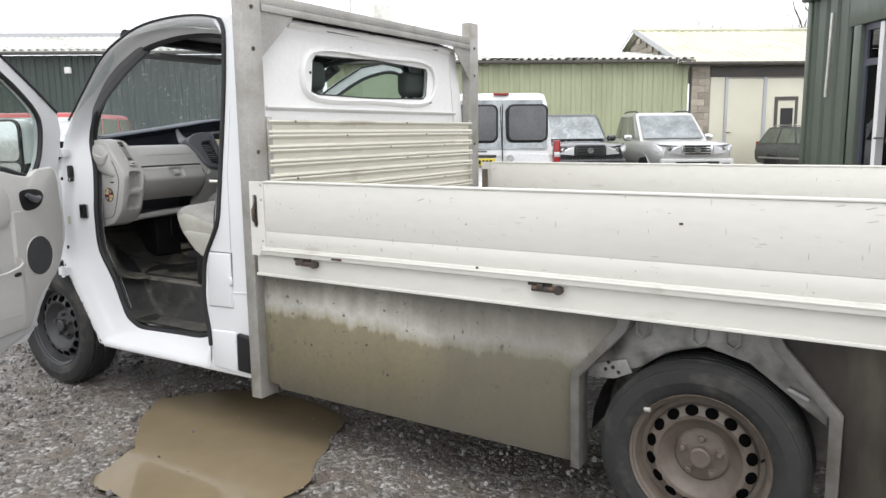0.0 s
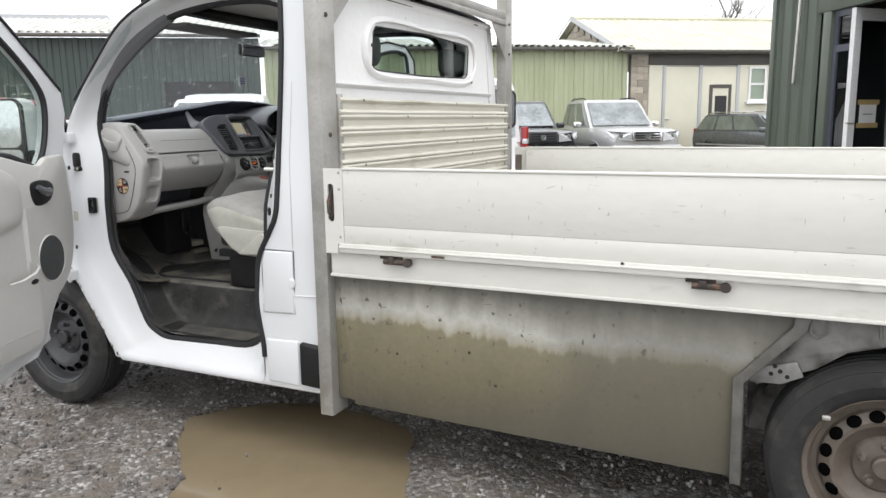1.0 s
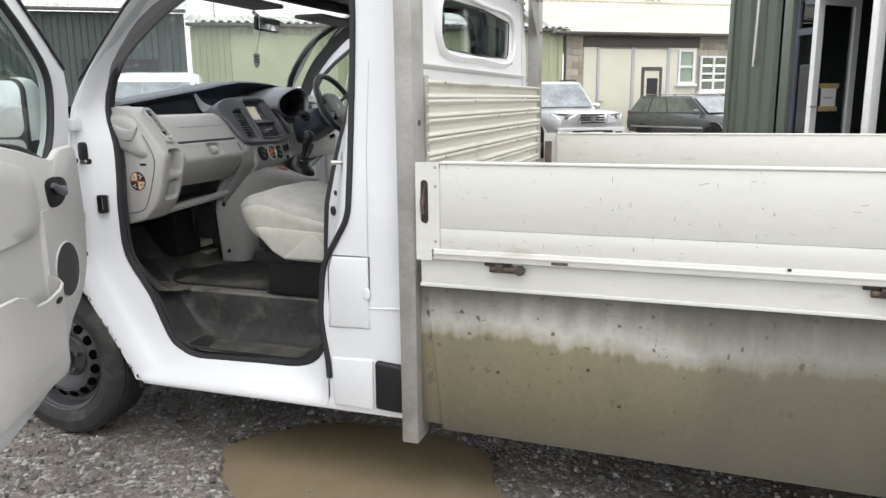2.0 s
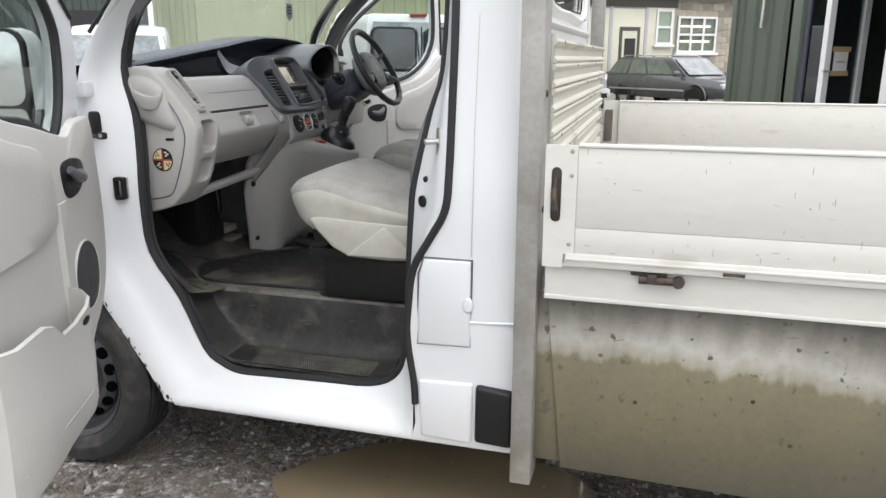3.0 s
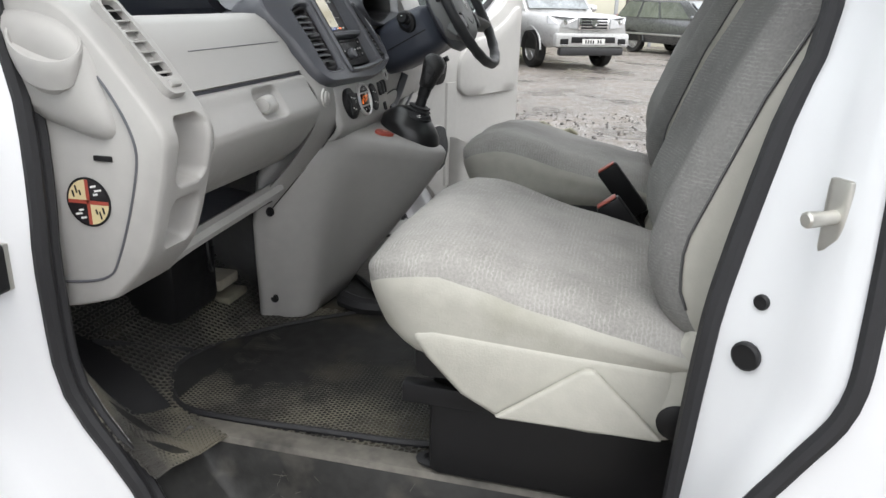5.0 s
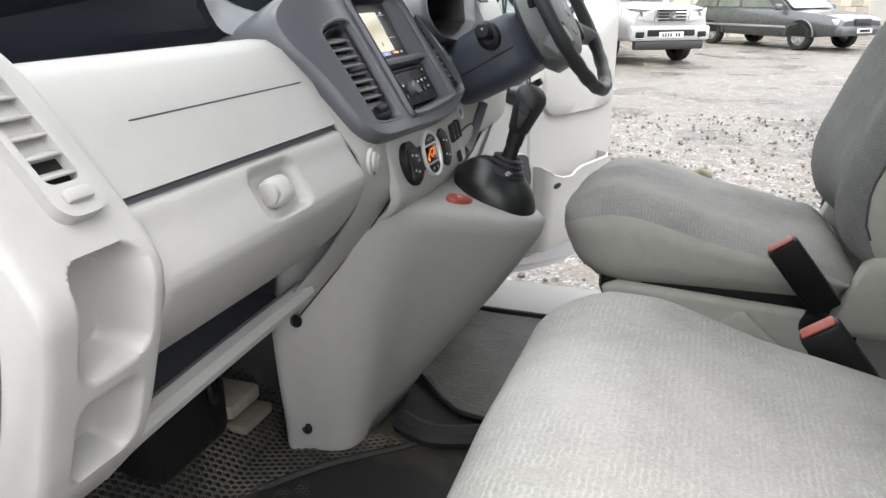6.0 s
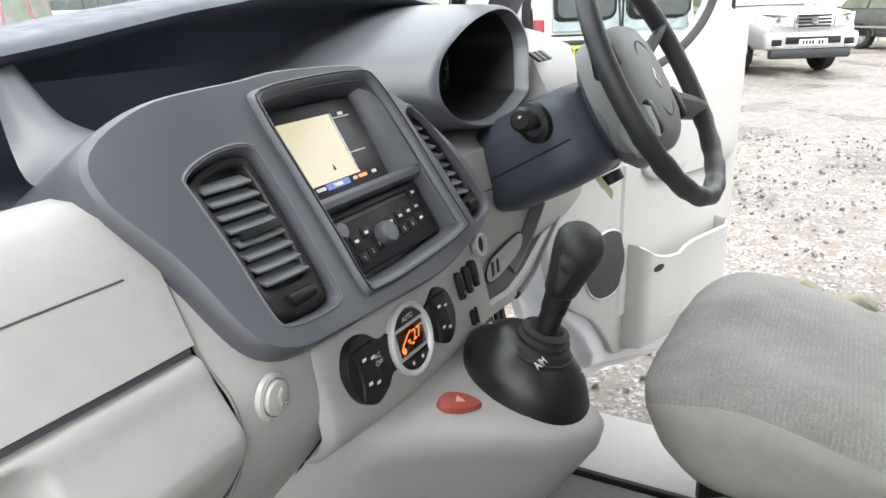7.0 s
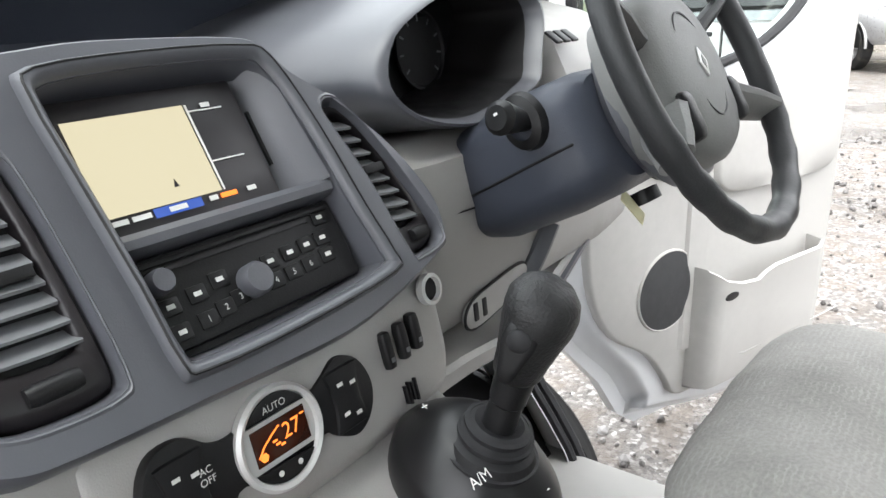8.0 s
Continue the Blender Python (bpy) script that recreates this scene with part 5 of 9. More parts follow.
for grow, w in ((1.0, 0.0), (1.018, -0.003), (1.03, -0.010), (1.036, -0.024), (1.036, -0.06), (1.036, -0.16)):
    rim_rings.append([((a + 0.03) * grow - 0.03, (b - 0.09) * grow + 0.09, w) for a, b in US])
part("fascia_side", loft(rim_rings, cap=False, m=B), CHARCOAL, unit)


def frame_ring(loop, c, prof, name, parent, material):
    """A moulded lip that follows an opening; prof: (scale about c, height)."""
    rings = [[(c[0] + (a - c[0]) * s, c[1] + (b - c[1]) * s, w) for a, b in loop] for s, w in prof]
    return part(name, loft(rings, cap=False, m=B), material, parent, smooth=50)


frame_ring(R, (0.0, 0.1), ((1.12, -0.001), (1.11, 0.004), (1.08, 0.0075), (1.05, 0.007), (1.015, 0.003), (0.99, -0.006), (0.95, -0.03)), "screen_bezel", unit, CHARCOAL)
part("bezel_seam", tube([B @ Vector((a * 1.082, 0.1 + (b - 0.1) * 1.082, 0.0072)) for a, b in R], 0.0011, 5, True), BLACK, unit)


def vent(loop, c, su, sv, dv):
    """A sunk pocket with a moulded inner frame round the slats; su, sv: the frame's opening as shares of the pocket."""
    frame_ring(loop, c, ((1.07, -0.0006), (1.03, 0.0008), (1.0, -0.001), (0.975, -0.008), (0.955, -0.017)), "vent_bezel", unit, CHARCOAL)
    rings = []
    for k, w in ((0.0, -0.018), (0.12, -0.0105), (0.3, -0.0085), (0.75, -0.0095), (0.95, -0.012), (1.0, -0.026)):
        rings.append([(c[0] + (a - c[0]) * (0.955 + (su - 0.955) * k), c[1] + dv * k + (b - c[1]) * (0.955 + (sv - 0.955) * k), w) for a, b in loop])
    part("vent_frame", loft(rings, cap=False, m=B), SCREEN_OFF, unit, smooth=50)
    part("vent_well", prism([(c[0] + (a - c[0]) * 0.97, c[1] + (b - c[1]) * 0.97) for a, b in loop], "z", -0.032, -0.022, m=B), BLACK, unit)


vent(LV, (-0.170, 0.08), 0.68, 0.70, 0.012)
vent(RV, (0.155, 0.08), 0.72, 0.74, 0.010)
part("recess_back", prism([(a * 0.985, 0.1 + (b - 0.1) * 0.985) for a, b in R], "z", -0.052, -0.034, m=B), BLACK, unit)
disp = part("display", box(-0.100, 0.052, 0.086, 0.190, -0.040, -0.014, 0.003, m=B), SCREEN_OFF, unit, "lit navigation screen")
part("map_area", box(-0.090, 0.001, 0.106, 0.174, -0.014, -0.0128, m=B), SCREEN_LIT, disp)
part("map_mark", prism([(-0.034, 0.116), (-0.030, 0.116), (-0.032, 0.122)], "z", -0.0127, -0.0122, m=B), SCREEN_OFF, disp)
for y in (0.168, 0.128):
    part("screen_rule", box(0.003, 0.034, y, y + 0.001, -0.014, -0.0132, m=B), MARK, disp)
part("screen_rule", box(0.003, 0.0045, 0.106, 0.174, -0.014, -0.0132, m=B), MARK, disp)
part("screen_bar", box(-0.056, -0.018, 0.0985, 0.105, -0.014, -0.0130, m=B), SCREEN_BLUE, disp)
for x, w_, mm in ((-0.088, 0.012, MARK), (-0.073, 0.014, MARK), (-0.045, 0.014, MARK), (-0.012, 0.007, MARK), (-0.002, 0.014, ORANGE), (0.022, 0.008, MARK), (0.016, 0.008, MARK)):
    z = 0.100 if x != 0.016 else 0.170
    part("screen_print", box(x, x + w_, z, z + 0.0035, -0.0129, -0.0124, m=B), mm, disp)
part("recess_cheek", loft([[(0.052, v, -0.032), (0.066, v, -0.026), (0.080 - 0.10 * max(0, v - 0.09), v, -0.013), (0.094 - 0.12 * max(0, v - 0.09), v, -0.001)] for v in (0.09, 0.12, 0.15, 0.18, 0.194)], closed=False, m=B), CHARCOAL, unit, smooth=60)
part("card_slot", box(0.063, 0.0655, 0.118, 0.165, -0.028, -0.0245, m=B), BLACK, unit)
shelf = [(0.078, -0.035), (0.078, -0.010), (0.081, -0.004), (0.087, -0.003), (0.092, -0.008), (0.095, -0.035)]
part("radio_ledge", loft([[(u, a, w) for a, w in shelf] for u in (-0.094, -0.05, 0.0, 0.05, 0.094)], m=B), CHARCOAL, unit)
radio = part("radio", box(-0.092, 0.094, 0.010, 0.076, -0.045, -0.017, 0.003, m=B), BLACK, unit, "black car radio with small white marked keys")
part("disc_slot", box(-0.065, 0.062, 0.0635, 0.0665, -0.018, -0.0160, m=B), SCREEN_OFF, radio)
part("radio_lip", box(-0.088, 0.088, 0.0685, 0.0725, -0.018, -0.0140, 0.001, m=B), BLACK, radio)
for u, v, r in ((-0.008, 0.036, 0.0125), (-0.076, 0.057, 0.009)):
    part("radio_knob", lathe([(r, 0), (r, 0.010), (r * 0.85, 0.013), (0, 0.0135)], 24, B @ Matrix.Translation((u, v, -0.017))), CHARCOAL, radio)
keys = [(-0.074, 0.040, ""), (-0.052, 0.042, ""), (-0.032, 0.046, ""), (-0.074, 0.022, ""), (-0.052, 0.023, "1"), (-0.036, 0.026, "2"), (-0.022, 0.029, "3"), (0.014, 0.045, ""), (0.034, 0.046, ""), (0.052, 0.047, ""), (0.070, 0.048, ""), (0.012, 0.030, "4"), (0.030, 0.031, "5"), (0.048, 0.032, "6"), (0.068, 0.034, ""), (0.076, 0.064, "")]
for u, v, t in keys:
    k = part("radio_key", box(u - 0.0075, u + 0.0075, v - 0.006, v + 0.006, -0.018, -0.0155, 0.0012, m=B), BLACK, radio)
    if t:
        text(t, 0.0065, B @ Matrix.Translation((u, v, -0.0152)), MARK, radio, "key_print")
    else:
        part("key_print", box(u - 0.003, u + 0.003, v - 0.0016, v + 0.0016, -0.0155, -0.0151, m=B), MARK, radio)


def louvres(c0, c1, half0, half1, n, name_parent, lean):
    for i in range(n):
        t = i / (n - 1)
        u, v = c0[0] + (c1[0] - c0[0]) * t, c0[1] + (c1[1] - c0[1]) * t
        h = half0 + (half1 - half0) * t
        blade = B @ Matrix.Translation((u, v, -0.014)) @ Matrix.Rotation(lean, 4, "Z") @ Matrix.Rotation(radians(-48), 4, "X")
        part("louvre", loft([[(h * k, -0.0075 - 0.0014 * (1 - k * k), -0.0011), (h * k, 0.0075, -0.0011), (h * k, 0.0075, 0.0011), (h * k, -0.0075 - 0.0014 * (1 - k * k), 0.0011)] for k in (-1, -0.6, -0.2, 0.2, 0.6, 1)], m=blade), VENTGREY, name_parent)


VENTGREY = mat("vent_slat_grey", (0.17, 0.175, 0.185), 0.42, var=0.05)
louvres((-0.1735, 0.136), (-0.1625, 0.046), 0.0255, 0.0265, 8, unit, radians(-2))
louvres((0.139, 0.134), (0.162, 0.042), 0.011, 0.017, 8, unit, radians(-6))
for u, v, g in ((-0.162, 0.0215, 1.7), (0.168, 0.020, 1.1)):
    part("vent_wheel", lathe([(0.0, -0.009), (0.0055, -0.009), (0.0065, -0.006), (0.0065, 0.006), (0.0055, 0.009), (0.0, 0.009)], 20, B @ Matrix.Translation((u, v, -0.008)) @ Matrix.Rotation(radians(90), 4, "Y") @ Matrix.Scale(g, 4, (0, 0, 1))), BLACK, unit)
part("vent_tab", box(-0.012, 0.012, -0.004, 0.004, -0.002, 0.004, 0.001, m=B @ Matrix.Translation((0.151, 0.088, -0.009))), BLACK, unit)
part("vent_tab", box(-0.022, 0.022, -0.004, 0.004, -0.002, 0.004, 0.001, m=B @ Matrix.Translation((-0.167, 0.088, -0.009))), BLACK, unit)

# the fascia's passenger side falls away in a soft shoulder
B_inv = B.inverted()
for ob in [unit] + [c for c in bpy.data.objects if c.parent is unit and c.type == "MESH"]:
    bm = bmesh.new()
    bm.from_mesh(ob.data)
    if ob is unit:
        for _ in range(3):
            bmesh.ops.triangulate(bm, faces=bm.faces[:])
            bmesh.ops.subdivide_edges(bm, edges=[e for e in bm.edges if e.calc_length() > 0.018], cuts=1)
        bmesh.ops.triangulate(bm, faces=bm.faces[:])
    for v in bm.verts:
        q = B_inv @ v.co
        q.z -= 1.9 * max(0.0, -0.15 - q.x) ** 2
        v.co = B @ q
    bm.to_mesh(ob.data)
    bm.free()
    if ob is unit:
        ob.data.polygons.foreach_set("use_smooth", [True] * len(ob.data.polygons))
        ob.data.set_sharp_from_angle(angle=radians(50))

# lower grey panel with heater controls
C = tilt((-1.163, 1.03, 1.13), 0.25)
low = []
for y in (0.862, 0.866, 0.872, 0.88, 0.90, 0.94, 1.0, 1.08, 1.15, 1.20, 1.235):
    sag = -0.42 * (y - 1.03) ** 2 - (0.02 if y > 1.22 else 0) - (0.012 if y < 0.864 else 0.002 if y < 0.868 else 0.0)
    low.append([(x + sag, y, z) for x, z in ((-1.27, 1.195), (-1.225, 1.192), (-1.190, 1.186), (-1.172, 1.165), (-1.163, 1.13), (-1.155, 1.098), (-1.153, 1.083), (-1.160, 1.066), (-1.178, 1.050))])
hv = part("heater_panel", loft(low, closed=False), GREY, truck, "grey lower fascia with heater controls", smooth=45)
figure = [(p.x, p.y) for p in curve_pts([(a, b, 0) for a, b in ((-0.140, 0.006), (-0.128, 0.030), (-0.105, 0.033), (-0.086, 0.020), (-0.068, 0.018), (-0.036, 0.030), (-0.004, 0.016), (0.012, 0.020), (0.032, 0.030), (0.053, 0.020), (0.062, -0.004), (0.054, -0.026), (0.036, -0.036), (0.016, -0.028), (0.002, -0.020), (-0.036, -0.032), (-0.072, -0.020), (-0.088, -0.030), (-0.112, -0.036), (-0.132, -0.022))], 4, True)]
pod = part("heater_control", prism(figure, "z", -0.012, 0.0025, 0.001, m=C), BLACK, hv, "black heater control with a round silver display")
for u, v in ((-0.112, -0.001), (0.032, -0.003)):
    part("rocker", roundbox((u, v, 0.002), (0.019, 0.025, 0.004), 0.004, 6, deform=lambda q, p, u=u, v=v: Vector((u + (p.x - u) * (0.72 + 0.28 * abs(q.y) ** 2), p.y, p.z)), m=C), BLACK, pod)
    for du, dv in ((-0.006, 0.013), (0.007, 0.010), (-0.006, -0.011), (0.006, -0.015)):
        part("print", box(u + du - 0.0028, u + du + 0.0028, v + dv - 0.0014, v + dv + 0.0014, 0.0060, 0.0066, m=C), MARK, pod)
dm = C @ Matrix.Translation((-0.036, -0.001, 0.003))
part("display_ring", lathe([(0.0375, -0.004), (0.0385, 0.003), (0.036, 0.0055), (0.033, 0.004), (0.032, 0.001)], 48, dm), SILVER, pod)
part("display_top", prism([(0.0318 * math.cos(radians(a)), 0.0318 * math.sin(radians(a))) for a in range(32, 149, 9)], "z", 0.0, 0.0032, 0.0006, m=dm), BLACK, pod)
part("display_bottom", prism([(0.0318 * math.cos(radians(a)), 0.0318 * math.sin(radians(a))) for a in range(212, 329, 9)], "z", 0.0, 0.0032, 0.0006, m=dm), BLACK, pod)
part("display_band", box(-0.0318, 0.0318, -0.0165, 0.0165, -0.002, 0.0012, m=dm), SILVER, pod)
part("display_glass", box(-0.024, 0.025, -0.0125, 0.0135, 0.001, 0.0022, 0.0005, m=dm), mat("dark_red_glass", (0.045, 0.012, 0.006), 0.12, var=0.0), pod)
text("27", 0.0165, dm @ Matrix.Translation((0.010, 0.002, 0.0024)), ORANGE, pod, "digits")
part("digit_mark", box(0.0195, 0.0235, 0.0075, 0.0085, 0.0023, 0.0026, m=dm), ORANGE, pod)
part("car_outline", tube([dm @ Vector(p) for p in ((-0.022, -0.006, 0.0026), (-0.016, 0.0, 0.0026), (-0.008, 0.005, 0.0026), (0.0, 0.009, 0.0026))], 0.0006, 4), ORANGE, pod)
for u, v in ((-0.006, -0.004), (-0.002, -0.006), (-0.008, -0.001)):
    part("seat_symbol", box(u, u + 0.004, v, v + 0.0016, 0.0023, 0.0026, m=dm), ORANGE, pod)
part("fan_symbol", lathe([(0.0, 0.0003), (0.0035, 0.0003), (0.0035, 0.0)], 6, dm @ Matrix.Translation((-0.0175, -0.007, 0.0023))), ORANGE, pod)
text("AUTO", 0.0075, dm @ Matrix.Translation((0, 0.0232, 0.0034)), MARK, pod)
for u in (-0.009, 0.009):
    part("print", lathe([(0.0, 0.0003), (0.0022, 0.0003), (0.0022, 0)], 12, dm @ Matrix.Translation((u, -0.0235, 0.0033))), MARK, pod)
text("AC\nOFF", 0.007, C @ Matrix.Translation((-0.098, 0.004, 0.0068)), MARK, pod)
for u, v in ((0.0905, 0.011), (0.1105, 0.012), (0.1285, 0.014)):
    s = part("switch", roundbox((u, v, -0.002), (0.0055, 0.0165, 0.006), 0.004, 4, m=C), BLACK, hv)
    part("switch_mark", box(u - 0.002, u + 0.002, v - 0.010, v - 0.006, 0.0035, 0.0045, m=C), VENTGREY, s)
for i in range(4):
    part("slit", box(0.100 + i * 0.0045, 0.1018 + i * 0.0045, -0.042 - 0.002 * (i % 2), -0.026 + 0.002 * (i % 2), -0.004, -0.0005, m=C), BLACK, hv)
mk = Matrix.Translation((-1.183, 0.809, 1.153)) @ tilt((0, 0, 0), 0.05) @ Matrix.Rotation(radians(6), 4, "Y") @ Matrix.Scale(0.76, 4)
part("socket_cap", lathe([(0.027, 0.0), (0.026, 0.006), (0.022, 0.008), (0.020, 0.006), (0.019, 0.012), (0.012, 0.015), (0.0, 0.0155)], 32, mk), LIGHT_GREY, hv)
part("cap_groove", tube([mk @ Vector(p) for p in ((0.002, 0.012, 0.0160), (-0.005, 0.004, 0.0162), (-0.003, -0.006, 0.0162), (0.006, -0.008, 0.016))], 0.0018, 5), GREY, hv)
mk = C @ Matrix.Translation((0.165, 0.040, -0.004))
part("lighter_ring", lathe([(0.0145, -0.004), (0.0145, 0.003), (0.011, 0.004), (0.0105, -0.006)], 24, mk), SILVER, hv)
part("lighter_well", lathe([(0.0106, -0.001), (0.0, -0.001)], 20, mk), BLACK, hv)

# console below, with the gear lever
con = []
for z, k, plan in (
        (0.597, 0.0, ((-1.40, 0.885), (-1.346, 0.875), (-1.285, 0.90), (-1.268, 1.0), (-1.262, 1.12), (-1.285, 1.174), (-1.34, 1.182), (-1.40, 1.18))),
        (0.66, 0.0, ((-1.39, 0.868), (-1.335, 0.858), (-1.268, 0.895), (-1.240, 1.0), (-1.222, 1.12), (-1.25, 1.178), (-1.31, 1.188), (-1.39, 1.185))),
        (0.75, 0.03, ((-1.375, 0.838), (-1.325, 0.826), (-1.248, 0.880), (-1.216, 1.006), (-1.152, 1.12), (-1.18, 1.182), (-1.26, 1.195), (-1.38, 1.19))),
        (0.85, 0.08, ((-1.36, 0.810), (-1.312, 0.800), (-1.232, 0.872), (-1.186, 1.002), (-1.082, 1.12), (-1.115, 1.184), (-1.22, 1.20), (-1.36, 1.195))),
        (0.94, 0.18, ((-1.34, 0.800), (-1.285, 0.812), (-1.218, 0.872), (-1.156, 0.99), (-1.032, 1.12), (-1.066, 1.182), (-1.20, 1.205), (-1.34, 1.20))),
        (1.00, 0.28, ((-1.32, 0.830), (-1.25, 0.845), (-1.208, 0.880), (-1.134, 0.980), (-1.006, 1.118), (-1.04, 1.180), (-1.19, 1.212), (-1.31, 1.21))),
        (1.036, 0.34, ((-1.31, 0.868), (-1.24, 0.868), (-1.204, 0.886), (-1.117, 0.976), (-1.000, 1.112), (-1.03, 1.176), (-1.19, 1.212), (-1.30, 1.21))),
        (1.047, 0.36, ((-1.30, 0.88), (-1.24, 0.878), (-1.207, 0.896), (-1.122, 0.984), (-1.007, 1.114), (-1.036, 1.170), (-1.19, 1.204), (-1.29, 1.20))),
        (1.051, 0.36, ((-1.28, 0.90), (-1.23, 0.898), (-1.205, 0.912), (-1.127, 0.995), (-1.018, 1.118), (-1.046, 1.160), (-1.19, 1.19), (-1.27, 1.185)))):
    con.append([(p.x, p.y, z - k * (p.x + 1.14)) for p in curve_pts([(x, y, 0) for x, y in plan], 6, True)])
cn = part("centre_console", loft(con), GREY, truck, "grey moulded centre console", smooth=70)
for p in ((-1.312, 0.789, 0.895), (-1.345, 0.852, 0.655)):
    part("screw", lathe([(0.011, 0), (0.009, 0.003), (0.006, 0.001), (0, 0.002)], 14, Matrix.Translation(p) @ Matrix.Rotation(radians(80), 4, "X")), BLACK, cn)


def top_z(x):
    return 1.052 - 0.36 * (x + 1.14)


gb = []
for k, h in ((1.03, -0.012), (1.03, 0.004), (1.0, 0.016), (0.965, 0.026), (0.93, 0.031), (0.78, 0.046), (0.58, 0.061), (0.46, 0.067), (0.30, 0.069)):
    gb.append([(-1.087 + (0.073 * k) * math.cos(a) + 0.018 * (1 - k), 1.131 + (0.065 * k) * math.sin(a) - 0.004 * (1 - k), top_z(-1.087 + 0.073 * k * math.cos(a)) + h * 0.86) for a in [2 * math.pi * i / 40 for i in range(40)]])
gear = part("gear_lever", loft(gb), mat("satin_black_plastic", (0.010, 0.010, 0.011), 0.34, var=0.0, rvar=0.02), truck, "black gear lever on a glossy domed base", smooth=40)
gc = Matrix.Translation((-1.068, 1.126, 1.082)) @ Matrix.Rotation(radians(-2), 4, "X") @ Matrix.Rotation(radians(17), 4, "Y")
part("gaiter", lathe([(0.036, -0.024), (0.0375, -0.004), (0.034, 0.004), (0.029, 0.007), (0.0295, 0.013), (0.0255, 0.016), (0.026, 0.021), (0.020, 0.024), (0.016, 0.022), (0.0, 0.022)], 32, gc), RUBBER, gear)
for r_g, h_g in ((0.0375, -0.004), (0.0295, 0.012), (0.026, 0.0205)):
    part("gaiter_fold", lathe([(r_g - 0.002, h_g - 0.002), (r_g + 0.0015, h_g - 0.001), (r_g + 0.0015, h_g + 0.001), (r_g - 0.002, h_g + 0.002)], 32, gc, closed=True), RUBBER, gear)
part("shaft", tube([gc @ Vector(p) for p in ((0, 0, 0.005), (0, 0, 0.045), (0, 0, 0.047), (0, 0, 0.085))], [0.0145, 0.0130, 0.0145, 0.0165], 16), BLACK, gear)
kn = []
for h, ru, rv_, sh in ((0.070, 0.0155, 0.0165, 0.0), (0.074, 0.0185, 0.0195, 0.0), (0.088, 0.0205, 0.0215, 0.001), (0.104, 0.0235, 0.0245, 0.002), (0.118, 0.0265, 0.0275, 0.003), (0.130, 0.0275, 0.0290, 0.003), (0.140, 0.0260, 0.0275, 0.002), (0.148, 0.0205, 0.0220, 0.001), (0.153, 0.0120, 0.0130, 0.0), (0.1545, 0.002, 0.002, 0.0)):
    kn.append([(sh + ru * math.cos(a), rv_ * math.sin(a), h) for a in [2 * math.pi * i / 28 for i in range(28)]])
part("gear_knob", loft(kn, m=gc), mat("grained_black_plastic", (0.020, 0.020, 0.021), 0.45, var=0.1, bump=0.0012, bump_scale=420), gear, smooth=70)
ib = gc @ Matrix.Translation((0.004, -0.0245, 0.112)) @ Matrix.Rotation(radians(80), 4, "X") @ Matrix.Rotation(radians(14), 4, "Y")
drop = [(p.x, p.y) for p in curve_pts([(a, b, 0) for a, b in ((0.0, 0.0165), (0.010, 0.012), (0.013, 0.002), (0.010, -0.012), (0.005, -0.030), (-0.005, -0.030), (-0.010, -0.012), (-0.013, 0.002), (-0.010, 0.012))], 3, True)]
part("knob_inset", loft([[(a * k, b * k, w) for a, b in drop] for k, w in ((1.0, -0.010), (1.0, 0.0025), (0.9, 0.0042), (0.6, 0.005), (0.02, 0.0052))], m=ib), BLACK, gear, smooth=60)
part("knob_button", lathe([(0.0085, 0.003), (0.0085, 0.0062), (0.0065, 0.0075), (0.0, 0.0078)], 20, ib @ Matrix.Translation((0, 0.003, 0))), RUBBER, gear)

def on_dome(a, r, h):
    x, y = -1.076 + r * math.cos(a), 1.130 + r * math.sin(a)
    return Matrix.Translation((x, y, h)) @ Matrix.Rotation(radians(82), 4, "Z")


text("A/M", 0.0125, on_dome(radians(-62), 0.053, 1.083) @ Matrix.Rotation(radians(38), 4, "X"), MARK, gear)
text("+", 0.013, on_dome(radians(-160), 0.050, 1.105) @ Matrix.Rotation(radians(20), 4, "X"), MARK, gear)
text("-", 0.013, on_dome(radians(0), 0.055, 1.058) @ Matrix.Rotation(radians(20), 4, "X"), MARK, gear)
hz = [(p.x, p.y) for p in curve_pts([(a, b, 0) for a, b in ((-0.024, 0.002), (-0.010, 0.014), (0.010, 0.012), (0.026, 0.0), (0.024, -0.008), (0.0, -0.014), (-0.020, -0.010))], 4, True)]
hzm = Matrix.Translation((-1.123, 1.024, top_z(-1.123) + 0.001)) @ Matrix.Rotation(radians(20), 4, "Y") @ Matrix.Rotation(radians(52), 4, "Z")
hzb = part("hazard_switch", loft([[(a * k, b * k, w) for a, b in hz] for k, w in ((1.0, -0.008), (1.0, 0.003), (0.93, 0.005), (0.6, 0.0062), (0.02, 0.0066))], m=hzm), RED, cn, "red hazard warning switch")
part("triangle", prism([(-0.006, -0.004), (0.006, -0.004), (0, 0.006)], "z", 0.0064, 0.0072, m=hzm), mat("pale_red_print", (0.7, 0.35, 0.28), 0.4), hzb)

